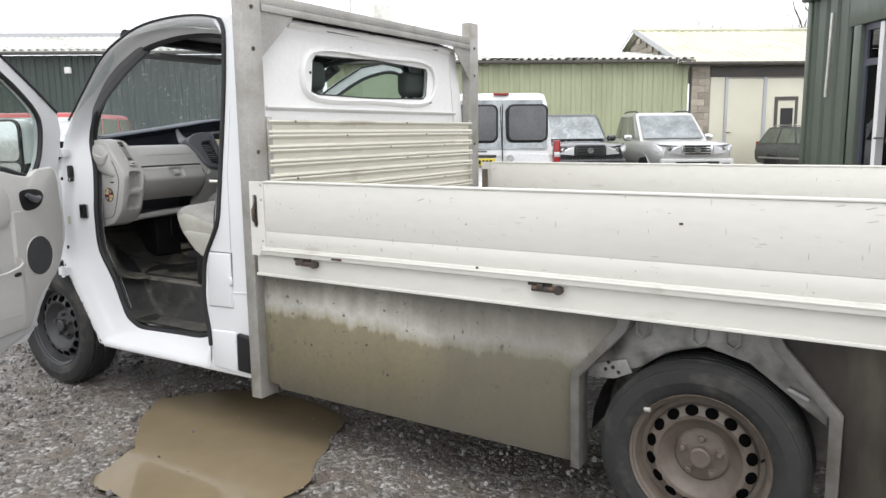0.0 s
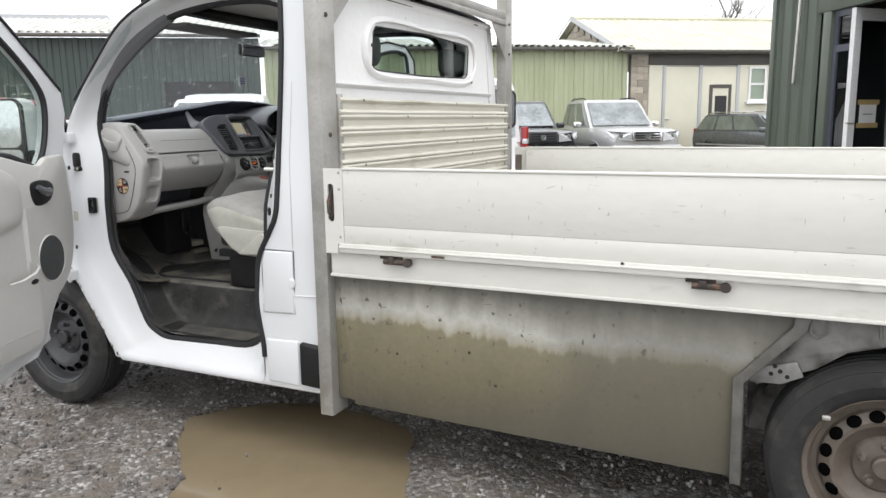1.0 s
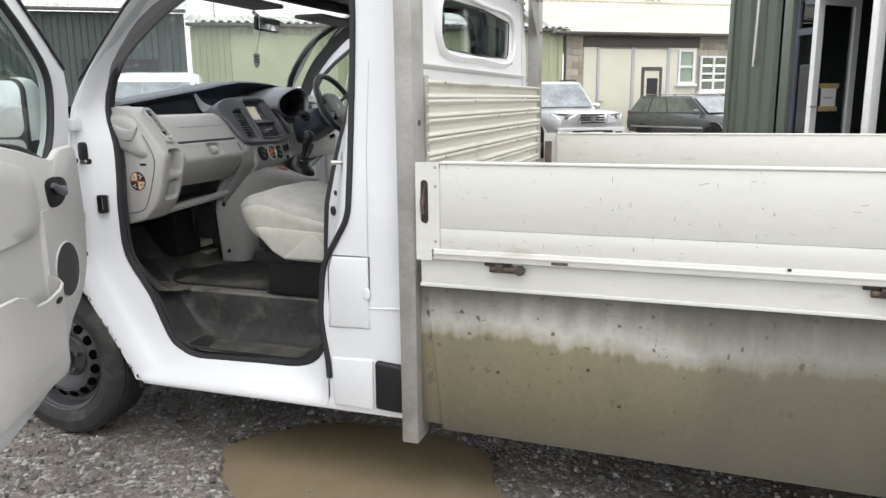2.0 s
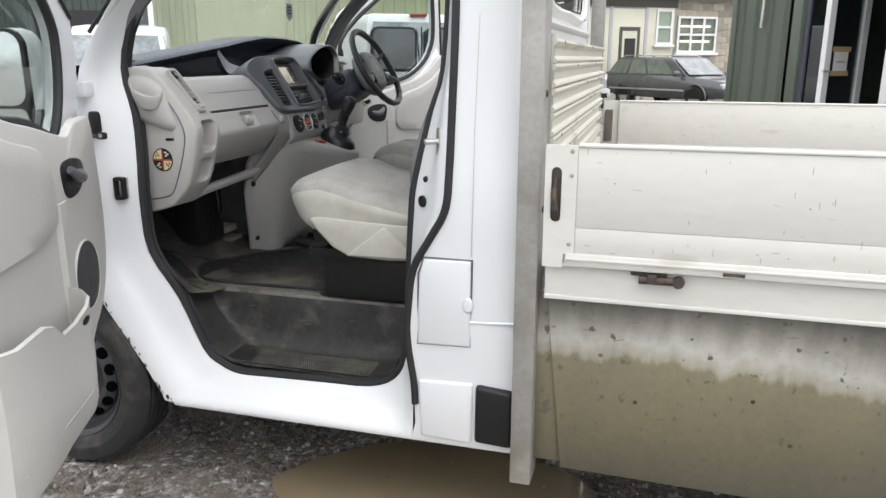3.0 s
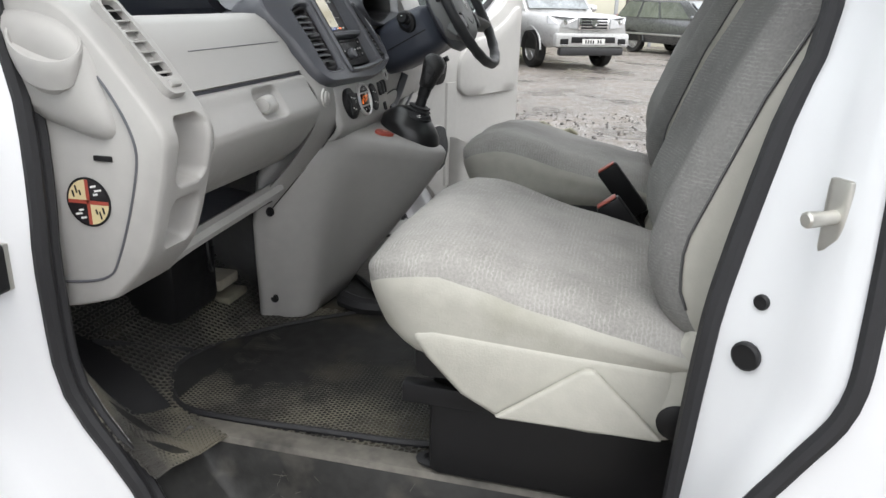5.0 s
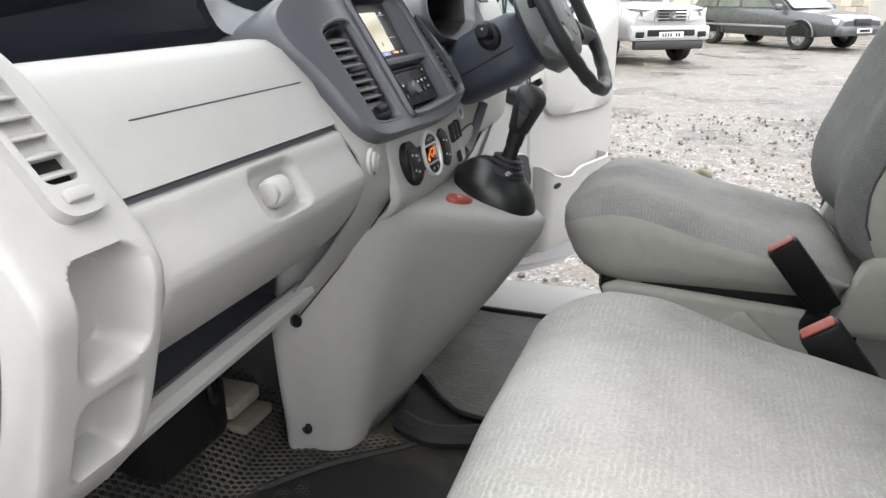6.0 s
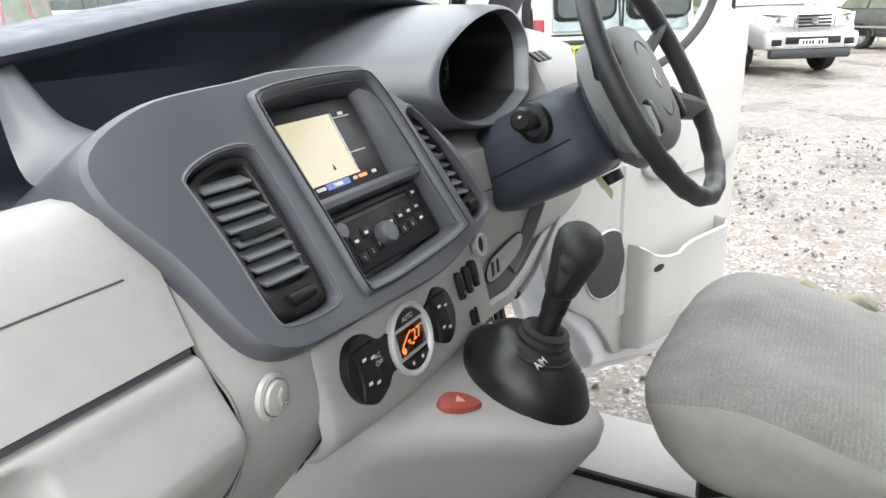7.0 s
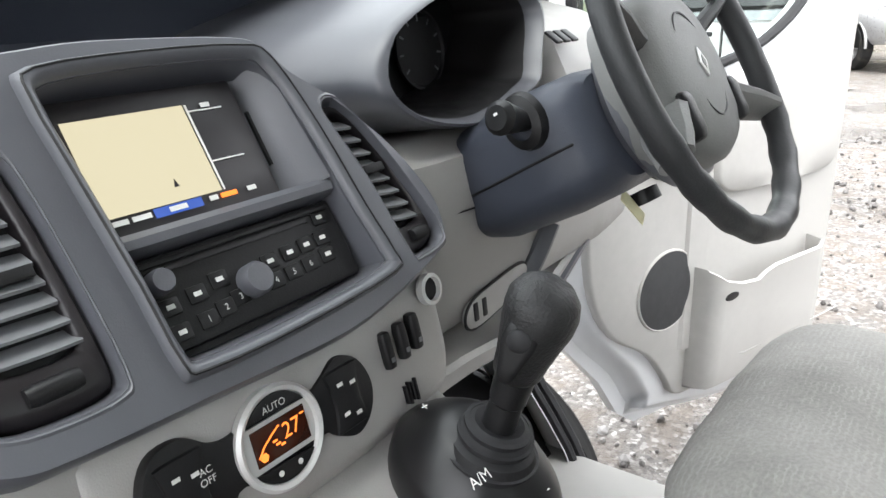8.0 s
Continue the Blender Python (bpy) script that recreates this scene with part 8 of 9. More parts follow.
dl = part("door_leaf", box(2.50, 3.74, -0.04, -0.002, 0, 3.0, 0.01, m=YARD), PANEL, hall, "cream panelled workshop door")
part("wicket_frame", holed([(2.78, 0.0), (3.56, 0.0), (3.56, 2.42), (2.78, 2.42)], [[(2.88, 0.1), (3.46, 0.1), (3.46, 2.30), (2.88, 2.30)]], "y", -0.075, -0.04, m=YARD), FASCIA, dl)
part("wicket_panel", box(2.88, 3.46, -0.06, -0.041, 0.1, 2.30, m=YARD), PANEL, dl)
part("wicket_glass", box(2.98, 3.40, -0.070, -0.061, 1.2, 2.05, m=YARD), SCREEN_OFF, dl)
part("side_panel", box(3.86, 4.92, -0.03, 0.0, 0, 3.06, 0.01, m=YARD), PANEL, hall)


def yard_window(s0, s1, z0, z1, cols, bars):
    w = part("window", holed([(s0, z0), (s1, z0), (s1, z1), (s0, z1)], [[(s0 + 0.07 + (s1 - s0 - 0.07) * i / cols, z0 + 0.07 + (z1 - z0 - 0.07) * j / bars), (s0 + (s1 - s0 - 0.07) * (i + 1) / cols + 0.0, z0 + 0.07 + (z1 - z0 - 0.07) * j / bars), (s0 + (s1 - s0 - 0.07) * (i + 1) / cols, z0 + (z1 - z0 - 0.07) * (j + 1) / bars), (s0 + 0.07 + (s1 - s0 - 0.07) * i / cols, z0 + (z1 - z0 - 0.07) * (j + 1) / bars)] for i in range(cols) for j in range(bars)], "y", -0.09, -0.03, m=YARD), UPVC, hall, "white framed window")
    part("sill", box(s0 - 0.08, s1 + 0.08, -0.16, -0.04, z0 - 0.09, z0 - 0.005, 0.01, m=YARD), UPVC, w)
    part("room_back", box(s0 + 0.03, s1 - 0.03, -0.012, -0.006, z0 + 0.03, z1 - 0.03, m=YARD), mat("dim_ochre_room", (0.25, 0.23, 0.15), 0.8, var=0.3, big=3.0), w)
    part("pane", box(s0 + 0.04, s1 - 0.04, -0.056, -0.050, z0 + 0.04, z1 - 0.04, m=YARD), glass("window_pane", (0.8, 0.85, 0.83)), w)
    return w


yard_window(4.18, 4.82, 1.86, 3.0, 1, 2)
w = yard_window(5.05, 6.65, 1.60, 2.80, 3, 2)
for z in (1.95, 2.45):
    part("tube_lamp", box(5.2, 6.4, -0.030, -0.020, z, z + 0.05, m=YARD), TUBE_LIT, w)

# dark green cabin with an open white door
CAB = pose(1.52, 8.95, 0, 0, 0, -57.5)
CABGREEN = mat("moss_green_cladding", (0.085, 0.105, 0.08), 0.42, var=0.06, big=0.8, small=12, stretch=(1, 1, 0.3))
cabin = thing("green_cabin", "moss green ribbed metal site cabin with an open white glazed door", "cabin")
part("wall", ribbed(-0.56, 0.52, 0.05, 3.1, 0.27, -0.035, CAB, crest=0.2), CABGREEN, cabin, smooth=False)
part("corner_post", box(-0.64, -0.54, -0.03, 0.06, 0.0, 3.1, 0.01, m=CAB), CABGREEN, cabin)
part("end_wall", box(-0.62, -0.56, 0.06, 6.0, 0.0, 3.1, 0.01, m=CAB), CABGREEN, cabin)
part("jamb", box(0.52, 0.68, -0.03, 0.12, 0.0, 2.62, 0.01, m=CAB), CABGREEN, cabin)
part("head_panel", box(0.40, 5.0, -0.03, 0.1, 2.62, 3.1, 0.01, m=CAB), CABGREEN, cabin)
part("floor_slab", box(-0.6, 5.0, -0.02, 6.0, 0.0, 0.16, 0.01, m=CAB), FASCIA, cabin)
part("roof", box(-0.7, 5.1, -0.1, 6.1, 3.1, 3.22, 0.02, m=CAB), DARKGREEN, cabin)
part("far_wall", box(5.0, 5.06, 0.0, 6.0, 0.0, 3.1, m=CAB), CABGREEN, cabin)
part("back_wall", box(-0.6, 5.0, 6.0, 6.06, 0.0, 3.1, m=CAB), CABGREEN, cabin)
part("inner_lining", box(2.8, 5.0, 0.10, 0.16, 0.16, 2.62, m=CAB), ROOMDARK, cabin)
part("inside_wall", box(0.7, 4.9, 2.8, 2.85, 0.16, 2.62, m=CAB), mat("dim_blue_lining", (0.10, 0.11, 0.14), 0.8), cabin)
part("conduit", tube([CAB @ Vector((0.0, -0.05, 1.78)), CAB @ Vector((0.05, -0.05, 2.85))], 0.022, 8), STEEL, cabin, "vertical steel conduit")
sl = part("side_light", holed([(0.68, 0.16), (1.06, 0.16), (1.06, 2.62), (0.68, 2.62)], [[(0.75, 0.24), (1.0, 0.24), (1.0, 2.12), (0.75, 2.12)], [(0.75, 2.2), (1.0, 2.2), (1.0, 2.54), (0.75, 2.54)]], "y", 0.02, 0.09, m=CAB), mat("slate_blue_frame", (0.07, 0.075, 0.095), 0.4), cabin, "dark framed side light")
part("pane", box(0.74, 1.01, 0.05, 0.056, 0.22, 2.56, m=CAB), DARKGLASS, sl)
leaf_m = pose(2.09, 8.05, 0, 0, 0, 46)
leaf = part("door_leaf", holed([(0, 0.18), (0.80, 0.18), (0.80, 2.6), (0, 2.6)], [[(0.11, 0.32), (0.69, 0.32), (0.69, 2.46), (0.11, 2.46)]], "y", -0.03, 0.03, m=leaf_m), UPVC, cabin, "white glazed door standing open")
part("pane", box(0.10, 0.70, -0.006, 0.006, 0.31, 2.47, m=leaf_m), glass("door_pane", (0.55, 0.6, 0.6), base=0.16), leaf)
part("door_handle", tube([leaf_m @ Vector((0.05, -0.04, 1.25)), leaf_m @ Vector((0.05, -0.07, 1.25)), leaf_m @ Vector((-0.08, -0.07, 1.25))], 0.012, 8), STEEL, leaf)
nt = thing("paper_note", "white paper note taped to the glazed cabin door", "note", tuple(leaf_m @ Vector((0.34, -0.009, 1.22))))
part("sheet", box(0.20, 0.48, -0.0105, -0.008, 1.22, 1.50, m=leaf_m), MARK, nt)
for z in (1.19, 1.47):
    part("tape", box(0.16, 0.52, -0.0125, -0.0106, z, z + 0.06, m=leaf_m), mat("brown_tape", (0.45, 0.33, 0.14), 0.5), nt)
part("print_bar", box(0.26, 0.42, -0.0115, -0.0107, 1.345, 1.365, m=leaf_m), FRAME, nt)
part("door_jamb", box(1.96, 2.06, -0.04, 0.08, 0.16, 2.62, 0.01, m=CAB), UPVC, cabin)

# ---------------------------------------------------------------- parked vehicles
LAMP = mat("clear_lamp", (0.62, 0.63, 0.64), 0.12, metal=0.4, var=0.1, big=20)
REDLAMP = mat("red_lamp", (0.30, 0.025, 0.025), 0.15, var=0.05)
CHROME = mat("chrome", (0.7, 0.7, 0.7), 0.12, metal=0.9, var=0.03)
# sky reflection and haze put into the glass as a pale half-metal colour
CARGLASS = mat("sky_pale_car_glass", (0.26, 0.28, 0.285), 0.10, metal=0.75, var=0.25, big=3.0, small=14, coat=0.6)
VANGLASS = mat("dark_van_glass", (0.10, 0.105, 0.11), 0.12, metal=0.3, var=0.2, big=4.0, coat=0.4)
PLATE_W = mat("white_plate", (0.68, 0.68, 0.66), 0.4, var=0.02)
PLATE_Y = mat("yellow_plate", (0.62, 0.50, 0.05), 0.4, var=0.02)
TRIM = mat("black_bumper_plastic", (0.03, 0.03, 0.032), 0.55, var=0.1)
ALLOY = mat("alloy_wheel", (0.42, 0.42, 0.42), 0.35, metal=0.6, var=0.08)


def car(name, label, category, at, heading, paint, body, cabin, width, tumble=0.10, wheels=(), wheel_r=0.33, side=(), arch_trim=None):
    """A parked vehicle. body: stations (x, low, high, half width share); cabin: side outline of the upper part as
    (x base rear, x base front, z base, x roof rear, x roof front, z roof); side: windows as (from, to) shares of its length."""
    m = pose(at[0], at[1], 0, 0, 0, heading)
    v = thing(name, label, category, (at[0], at[1], 0), group="parked vehicles")
    h = width / 2
    rings = []
    for x, lo, hi, k in body:
        w = h * k
        rings.append([(x, -w * 0.86, lo), (x, -w * 0.97, lo + 0.12), (x, -w, lo + (hi - lo) * 0.55), (x, -w * 0.97, hi - 0.10), (x, -w * 0.90, hi), (x, -w * 0.4, hi + 0.025), (x, w * 0.4, hi + 0.025), (x, w * 0.90, hi), (x, w * 0.97, hi - 0.10), (x, w, lo + (hi - lo) * 0.55), (x, w * 0.97, lo + 0.12), (x, w * 0.86, lo)])
    part("body", loft(rings, m=m), paint, v, smooth=40)
    xr, xf, zb, rr, rf, zr = cabin
    hb, ht = h * 0.90, h * 0.90 - tumble
    if zr > zb:
        cr_ = []
        for t in (0, 0.5, 0.85, 0.97, 1.0):
            k = t if t < 0.9 else (0.93 if t < 0.98 else 1.0)
            inset = 0.0 if t < 0.9 else (0.03 if t < 0.98 else 0.10)
            x0, x1, w = xr + (rr - xr) * k + inset, xf + (rf - xf) * k - inset, hb + (ht - hb) * k - inset
            z = zb - 0.03 + (zr - zb + 0.03) * t
            cr_.append([(x0, -w, z), (x0 + (x1 - x0) * 0.5, -w * 1.01, z), (x1, -w, z), (x1 + 0.03, 0, z), (x1, w, z), (x0 + (x1 - x0) * 0.5, w * 1.01, z), (x0, w, z), (x0 - 0.03, 0, z)])
        part("cabin", loft(cr_, m=m), paint, v, smooth=40)

        def face(a, b, c, d, name_, mt, off):
            nrm = (b - a).cross(d - a).normalized() * off
            bmq = loft([[tuple(q - nrm * 0.3) for q in (a, b, c, d)], [tuple(q + nrm) for q in (a, b, c, d)]], m=m)
            bevel(bmq, 0.012, 2)
            part(name_, bmq, mt, v)

        def pt(u, s, t):
            k = 0.10 + 0.78 * t
            return Vector((xr + (rr - xr) * k + u * ((xf + (rf - xf) * k) - (xr + (rr - xr) * k)), s * (hb + (ht - hb) * k) * 1.004, zb + (zr - zb) * k))

        for s in (-1, 1):
            for a, b in side:
                q = (pt(a, s, 0), pt(b, s, 0), pt(min(b, 0.97), s, 1), pt(max(a, 0.03), s, 1))
                face(*(q if s < 0 else (q[1], q[0], q[3], q[2])), "side_window", CARGLASS, 0.012)
        for xa, xb, nm in ((xf, rf, "windscreen"), (xr, rr, "rear_window")):
            d = 0.03 if xa == xf else -0.03
            lo_, hi_ = 0.08, 0.88
            A = [Vector((xa + (xb - xa) * k + d, s * (hb + (ht - hb) * k) * 0.90, zb + (zr - zb) * k)) for k, s in ((lo_, -1), (lo_, 1), (hi_, 1), (hi_, -1))]
            if xa == xr:
                A = [A[1], A[0], A[3], A[2]]
            face(*A, nm, CARGLASS, 0.012)
    for x in wheels:
        for s in (-1, 1):
            wm = m @ Matrix.Translation((x, s * (h - 0.11), wheel_r)) @ Matrix.Rotation(radians(90), 4, "X") @ Matrix.Scale(-s, 4, (0, 0, 1))
            r = wheel_r
            wo = part("wheel", lathe([(r * 0.62, -0.09), (r * 0.9, -0.11), (r, -0.08), (r, 0.08), (r * 0.9, 0.11), (r * 0.64, 0.10), (r * 0.62, 0.06)], 32, wm, closed=True), TYRE, v)
            part("rim", lathe([(r * 0.64, 0.09), (r * 0.60, 0.06), (r * 0.3, 0.085), (0.0, 0.09)], 32, wm), ALLOY, wo)
            for i in range(6):
                part("spoke", box(0.05, r * 0.58, -0.030, 0.030, 0.075, 0.098, 0.008, m=wm @ Matrix.Rotation(2 * math.pi * i / 6, 4, "Z")), ALLOY, wo)
            am = [(x + (r + 0.07) * math.cos(a), (r + 0.07) * math.sin(a) + r) for a in [math.pi * (i / 12) for i in range(13)]]
            part("wheel_arch", tube([m @ Vector((a, s * (h * 0.975), b)) for a, b in am], 0.022, 8), arch_trim or paint, v)
            part("arch_shadow", prism([(x + (r + 0.05) * math.cos(a), r + (r + 0.05) * math.sin(a)) for a in [math.pi * i / 12 for i in range(13)]], "y", s * (h - 0.16), s * (h * 0.985 + 0.004), m=m), BLACK, v)
    return v, m


def bx(v, m, name, mt, x0, x1, y0, y1, z0, z1, r=0.015, label=""):
    return part(name, box(min(x0, x1), max(x0, x1), y0, y1, z0, z1, r, m=m), mt, v, label)


def mirrors(v, m, x, h, z, mt):
    for s in (-1, 1):
        part("door_mirror", roundbox((x, s * (h + 0.10), z), (0.06, 0.11, 0.075), 0.05, 4, m=m), mt, v)


def pickup_front(v, m, paint, f, h, dark, z=0.0):
    """Grille, lamps, bumper, badge and plate at the nose, which stands at x = f."""
    bx(v, m, "bumper", paint, f - 0.10, f + 0.06, -h * 0.92, h * 0.92, 0.46 + z, 0.74 + z, 0.05)
    bx(v, m, "lower_bumper", TRIM, f - 0.10, f + 0.05, -h * 0.80, h * 0.80, 0.30 + z, 0.47 + z, 0.04)
    bx(v, m, "air_intake", BLACK, f, f + 0.068, -h * 0.55, h * 0.55, 0.55 + z, 0.67 + z, 0.01)
    g = bx(v, m, "grille", CHROME if not dark else TRIM, f - 0.03, f + 0.045, -0.36, 0.36, 0.80 + z, 1.07 + z, 0.03)
    for i in range(4):
        bx(g, m, "grille_slot", BLACK, f, f + 0.052, -0.30, 0.30, 0.825 + i * 0.058 + z, 0.86 + i * 0.058 + z, 0.004)
    part("badge", lathe([(0.075, 0), (0.07, 0.02), (0.05, 0.02), (0.048, 0.008), (0, 0.01)], 24, m @ Matrix.Translation((f + 0.048, 0, 0.935 + z)) @ Matrix.Rotation(radians(90), 4, "Y")), CHROME, g)
    for s in (-1, 1):
        hl = [(f + 0.0, s * 0.38, 0.83), (f - 0.04, s * (h * 0.80), 0.86), (f - 0.26, s * (h * 0.985), 0.92), (f - 0.26, s * (h * 0.98), 1.06), (f - 0.05, s * (h * 0.78), 1.05), (f + 0.0, s * 0.38, 1.02)]
        a = [(x + 0.035, y, zz + z) for x, y, zz in hl]
        b = [(x - 0.12, y * 0.95, zz + z) for x, y, zz in hl]
        part("headlamp", loft([b, a], m=m), LAMP, v, smooth=False)
        part("headlamp_lens", lathe([(0.055, 0), (0.05, 0.02), (0, 0.03)], 16, m @ Matrix.Translation((f - 0.01, s * h * 0.68, 0.95 + z)) @ Matrix.Rotation(radians(90), 4, "Y")), CHROME, v)
        fg = bx(v, m, "fog_lamp", BLACK, f - 0.02, f + 0.066, s * h * 0.72 - 0.10, s * h * 0.72 + 0.10, 0.52 + z, 0.64 + z, 0.02)
        bx(fg, m, "fog_trim", CHROME, f - 0.02, f + 0.071, s * h * 0.72 - 0.09, s * h * 0.72 + 0.09, 0.505 + z, 0.525 + z, 0.005)
    p = bx(v, m, "number_plate", PLATE_W, f + 0.06, f + 0.076, -0.26, 0.26, 0.52 + z, 0.63 + z, 0.004)
    for i in range(7):
        if i != 4:
            bx(p, m, "plate_bar", BLACK, f + 0.0762, f + 0.078, -0.20 + i * 0.058, -0.165 + i * 0.058, 0.545 + z, 0.61 + z, 0.0)


YAW = 34.8 - 90
SILVER_PAINT = mat("silver_grey_car_paint", (0.46, 0.46, 0.455), 0.32, metal=0.35, var=0.04, coat=0.6)
DARK_PAINT = mat("near_black_car_paint", (0.02, 0.021, 0.023), 0.25, var=0.05, coat=0.7)
GREY_PAINT = mat("graphite_car_paint", (0.10, 0.104, 0.108), 0.3, metal=0.4, var=0.05, coat=0.6)
RED_PAINT = mat("faded_red_car_paint", (0.34, 0.035, 0.035), 0.35, var=0.06, coat=0.4)
WHITE_CAR = mat("white_car_paint", (0.74, 0.75, 0.76), 0.3, var=0.03, coat=0.5)

PICK_BODY = [(-2.62, 0.55, 1.10, 0.90), (-2.55, 0.48, 1.16, 0.97), (-1.0, 0.42, 1.17, 1.0), (0.6, 0.42, 1.13, 1.0), (1.2, 0.42, 1.12, 1.0), (2.0, 0.44, 1.10, 0.99), (2.35, 0.46, 1.06, 0.95), (2.55, 0.50, 0.98, 0.84)]
PICK_CAB = (-1.05, 1.15, 1.13, -0.75, 0.35, 1.82)


def pickup(label, at, paint, dark):
    v, m = car("pickup_truck", label, "pickup truck", at, YAW, paint, PICK_BODY, PICK_CAB, 1.85, wheels=(-1.55, 1.60), wheel_r=0.38, side=((0.03, 0.22), (0.26, 0.52), (0.55, 0.86)), arch_trim=paint)
    return v, m


v, m = pickup("silver-grey double-cab pickup with a chrome grille, parked facing the yard", (-2.95, 17.25), SILVER_PAINT, False)
pickup_front(v, m, SILVER_PAINT, 2.55, 0.925, False)
mirrors(v, m, 0.75, 0.925, 1.20, CHROME)
for s in (-1, 1):
    part("roof_rail", tube([m @ Vector(p) for p in ((-0.7, s * 0.66, 1.83), (-0.55, s * 0.66, 1.86), (0.2, s * 0.66, 1.86), (0.32, s * 0.66, 1.83))], 0.018, 6), TRIM, v)
    part("door_handle", box(0.0, 0.16, s * 0.93 - 0.01, s * 0.93 + 0.01, 1.03, 1.06, 0.008, m=m), CHROME, v)
v, m = pickup("near-black double-cab pickup with a dark grille", (-5.15, 16.35), DARK_PAINT, True)
pickup_front(v, m, DARK_PAINT, 2.55, 0.925, True)
mirrors(v, m, 0.75, 0.925, 1.20, DARK_PAINT)

# estate car
EST = [(-2.33, 0.42, 0.80, 0.86), (-2.25, 0.36, 0.92, 0.95), (-1.4, 0.30, 0.93, 1.0), (0.4, 0.28, 0.92, 1.0), (1.1, 0.28, 0.90, 1.0), (1.8, 0.32, 0.84, 0.97), (2.2, 0.36, 0.78, 0.90), (2.36, 0.42, 0.68, 0.78)]
v, m = car("estate_car", "graphite grey estate car with silver roof rails", "estate car", (0.85, 21.6), -44, GREY_PAINT, EST, (-2.25, 1.05, 0.91, -1.80, 0.28, 1.44), 1.80, wheels=(-1.38, 1.38), wheel_r=0.32, side=((0.02, 0.26), (0.29, 0.52), (0.55, 0.86)))
mirrors(v, m, 0.78, 0.87, 0.98, GREY_PAINT)
for s in (-1, 1):
    part("roof_rail", tube([m @ Vector(p) for p in ((-1.75, s * 0.62, 1.44), (-1.6, s * 0.62, 1.49), (0.05, s * 0.62, 1.48), (0.2, s * 0.62, 1.43))], 0.018, 6), CHROME, v)
    part("rubbing_strip", box(-2.0, 1.0, s * 0.905 - 0.012, s * 0.905 + 0.012, 0.50, 0.55, 0.008, m=m), ALLOY, v)
    part("headlamp", box(2.12, 2.28, s * 0.62 - 0.17, s * 0.62 + 0.17, 0.60, 0.74, 0.03, m=m), LAMP, v)
    part("tail_lamp", box(-2.34, -2.24, s * 0.70 - 0.06, s * 0.70 + 0.06, 0.72, 1.0, 0.02, m=m), REDLAMP, v)
bx(v, m, "bumper", GREY_PAINT, 2.2, 2.44, -0.78, 0.78, 0.36, 0.58, 0.06)
bx(v, m, "grille", TRIM, 2.30, 2.40, -0.28, 0.28, 0.60, 0.74, 0.02)
p = bx(v, m, "number_plate", PLATE_W, 2.44, 2.455, -0.26, 0.26, 0.42, 0.53, 0.004)
bx(p, m, "plate_bar", BLACK, 2.4552, 2.457, -0.18, 0.18, 0.445, 0.505, 0.0)

# small white van, seen from behind
VAN = [(-2.18, 0.40, 1.02, 0.90), (-2.10, 0.34, 1.06, 0.99), (-1.2, 0.30, 1.07, 1.0), (0.6, 0.30, 1.06, 1.0), (1.3, 0.32, 1.02, 0.99), (1.9, 0.36, 0.92, 0.95), (2.15, 0.42, 0.80, 0.84)]
AWAY = 34.8 + 90
vp = (-2.94 - 0.57 * 2.17, 8.20 + 0.82 * 2.17)
v, m = car("small_van", "small white panel van with split rear doors", "van", vp, AWAY, WHITE_CAR, VAN, (-2.16, 1.45, 1.04, -2.04, 0.75, 1.98), 1.79, tumble=0.10, wheels=(-1.35, 1.38), wheel_r=0.32, side=((0.70, 0.92),))
bx(v, m, "door_gap", BLACK, -2.235, -2.20, -0.006, 0.006, 0.50, 1.80, 0.0)
for y0, y1 in ((-0.68, -0.10), (0.10, 0.68)):
    fr = part("rear_window_frame", prism(rounded(y0 - 0.03, y1 + 0.03, 1.22, 1.80, 0.10), "x", -2.235, -2.16, 0.004, m=m), BLACK, v)
    part("rear_glass", prism(rounded(y0, y1, 1.25, 1.77, 0.08), "x", -2.245, -2.236, m=m), VANGLASS, v)
for s in (-1, 1):
    part("tail_lamp", box(-2.25, -2.10, s * 0.86 - 0.05, s * 0.86 + 0.05, 0.80, 1.24, 0.02, m=m), REDLAMP, v, "red tail lamp")
    part("indicator_strip", box(-2.254, -2.11, s * 0.86 - 0.048, s * 0.86 + 0.048, 0.98, 1.06, 0.01, m=m), LAMP, v)
bx(v, m, "rear_bumper", WHITE_CAR, -2.32, -2.12, -0.84, 0.84, 0.36, 0.60, 0.05)
bx(v, m, "wiper", BLACK, -2.26, -2.245, 0.25, 0.75, 1.07, 1.09, 0.004)
bx(v, m, "plate_lamp_bar", TRIM, -2.26, -2.22, 0.10, 0.66, 0.985, 1.03, 0.01)
p = bx(v, m, "number_plate", PLATE_Y, -2.255, -2.235, 0.12, 0.64, 0.86, 0.975, 0.004)
for i in range(7):
    if i != 4:
        bx(p, m, "plate_bar", BLACK, -2.2575, -2.2552, 0.17 + i * 0.058, 0.205 + i * 0.058, 0.885, 0.95, 0.0)
part("badge", lathe([(0.06, 0), (0.058, 0.012), (0.045, 0.012), (0.04, 0.006), (0, 0.006)], 24, m @ Matrix.Translation((-2.235, -0.12, 0.97)) @ Matrix.Rotation(radians(-90), 4, "Y")), CHROME, v)
bx(v, m, "high_brake_lamp", REDLAMP, -2.10, -2.02, -0.12, 0.12, 1.945, 1.98, 0.01)

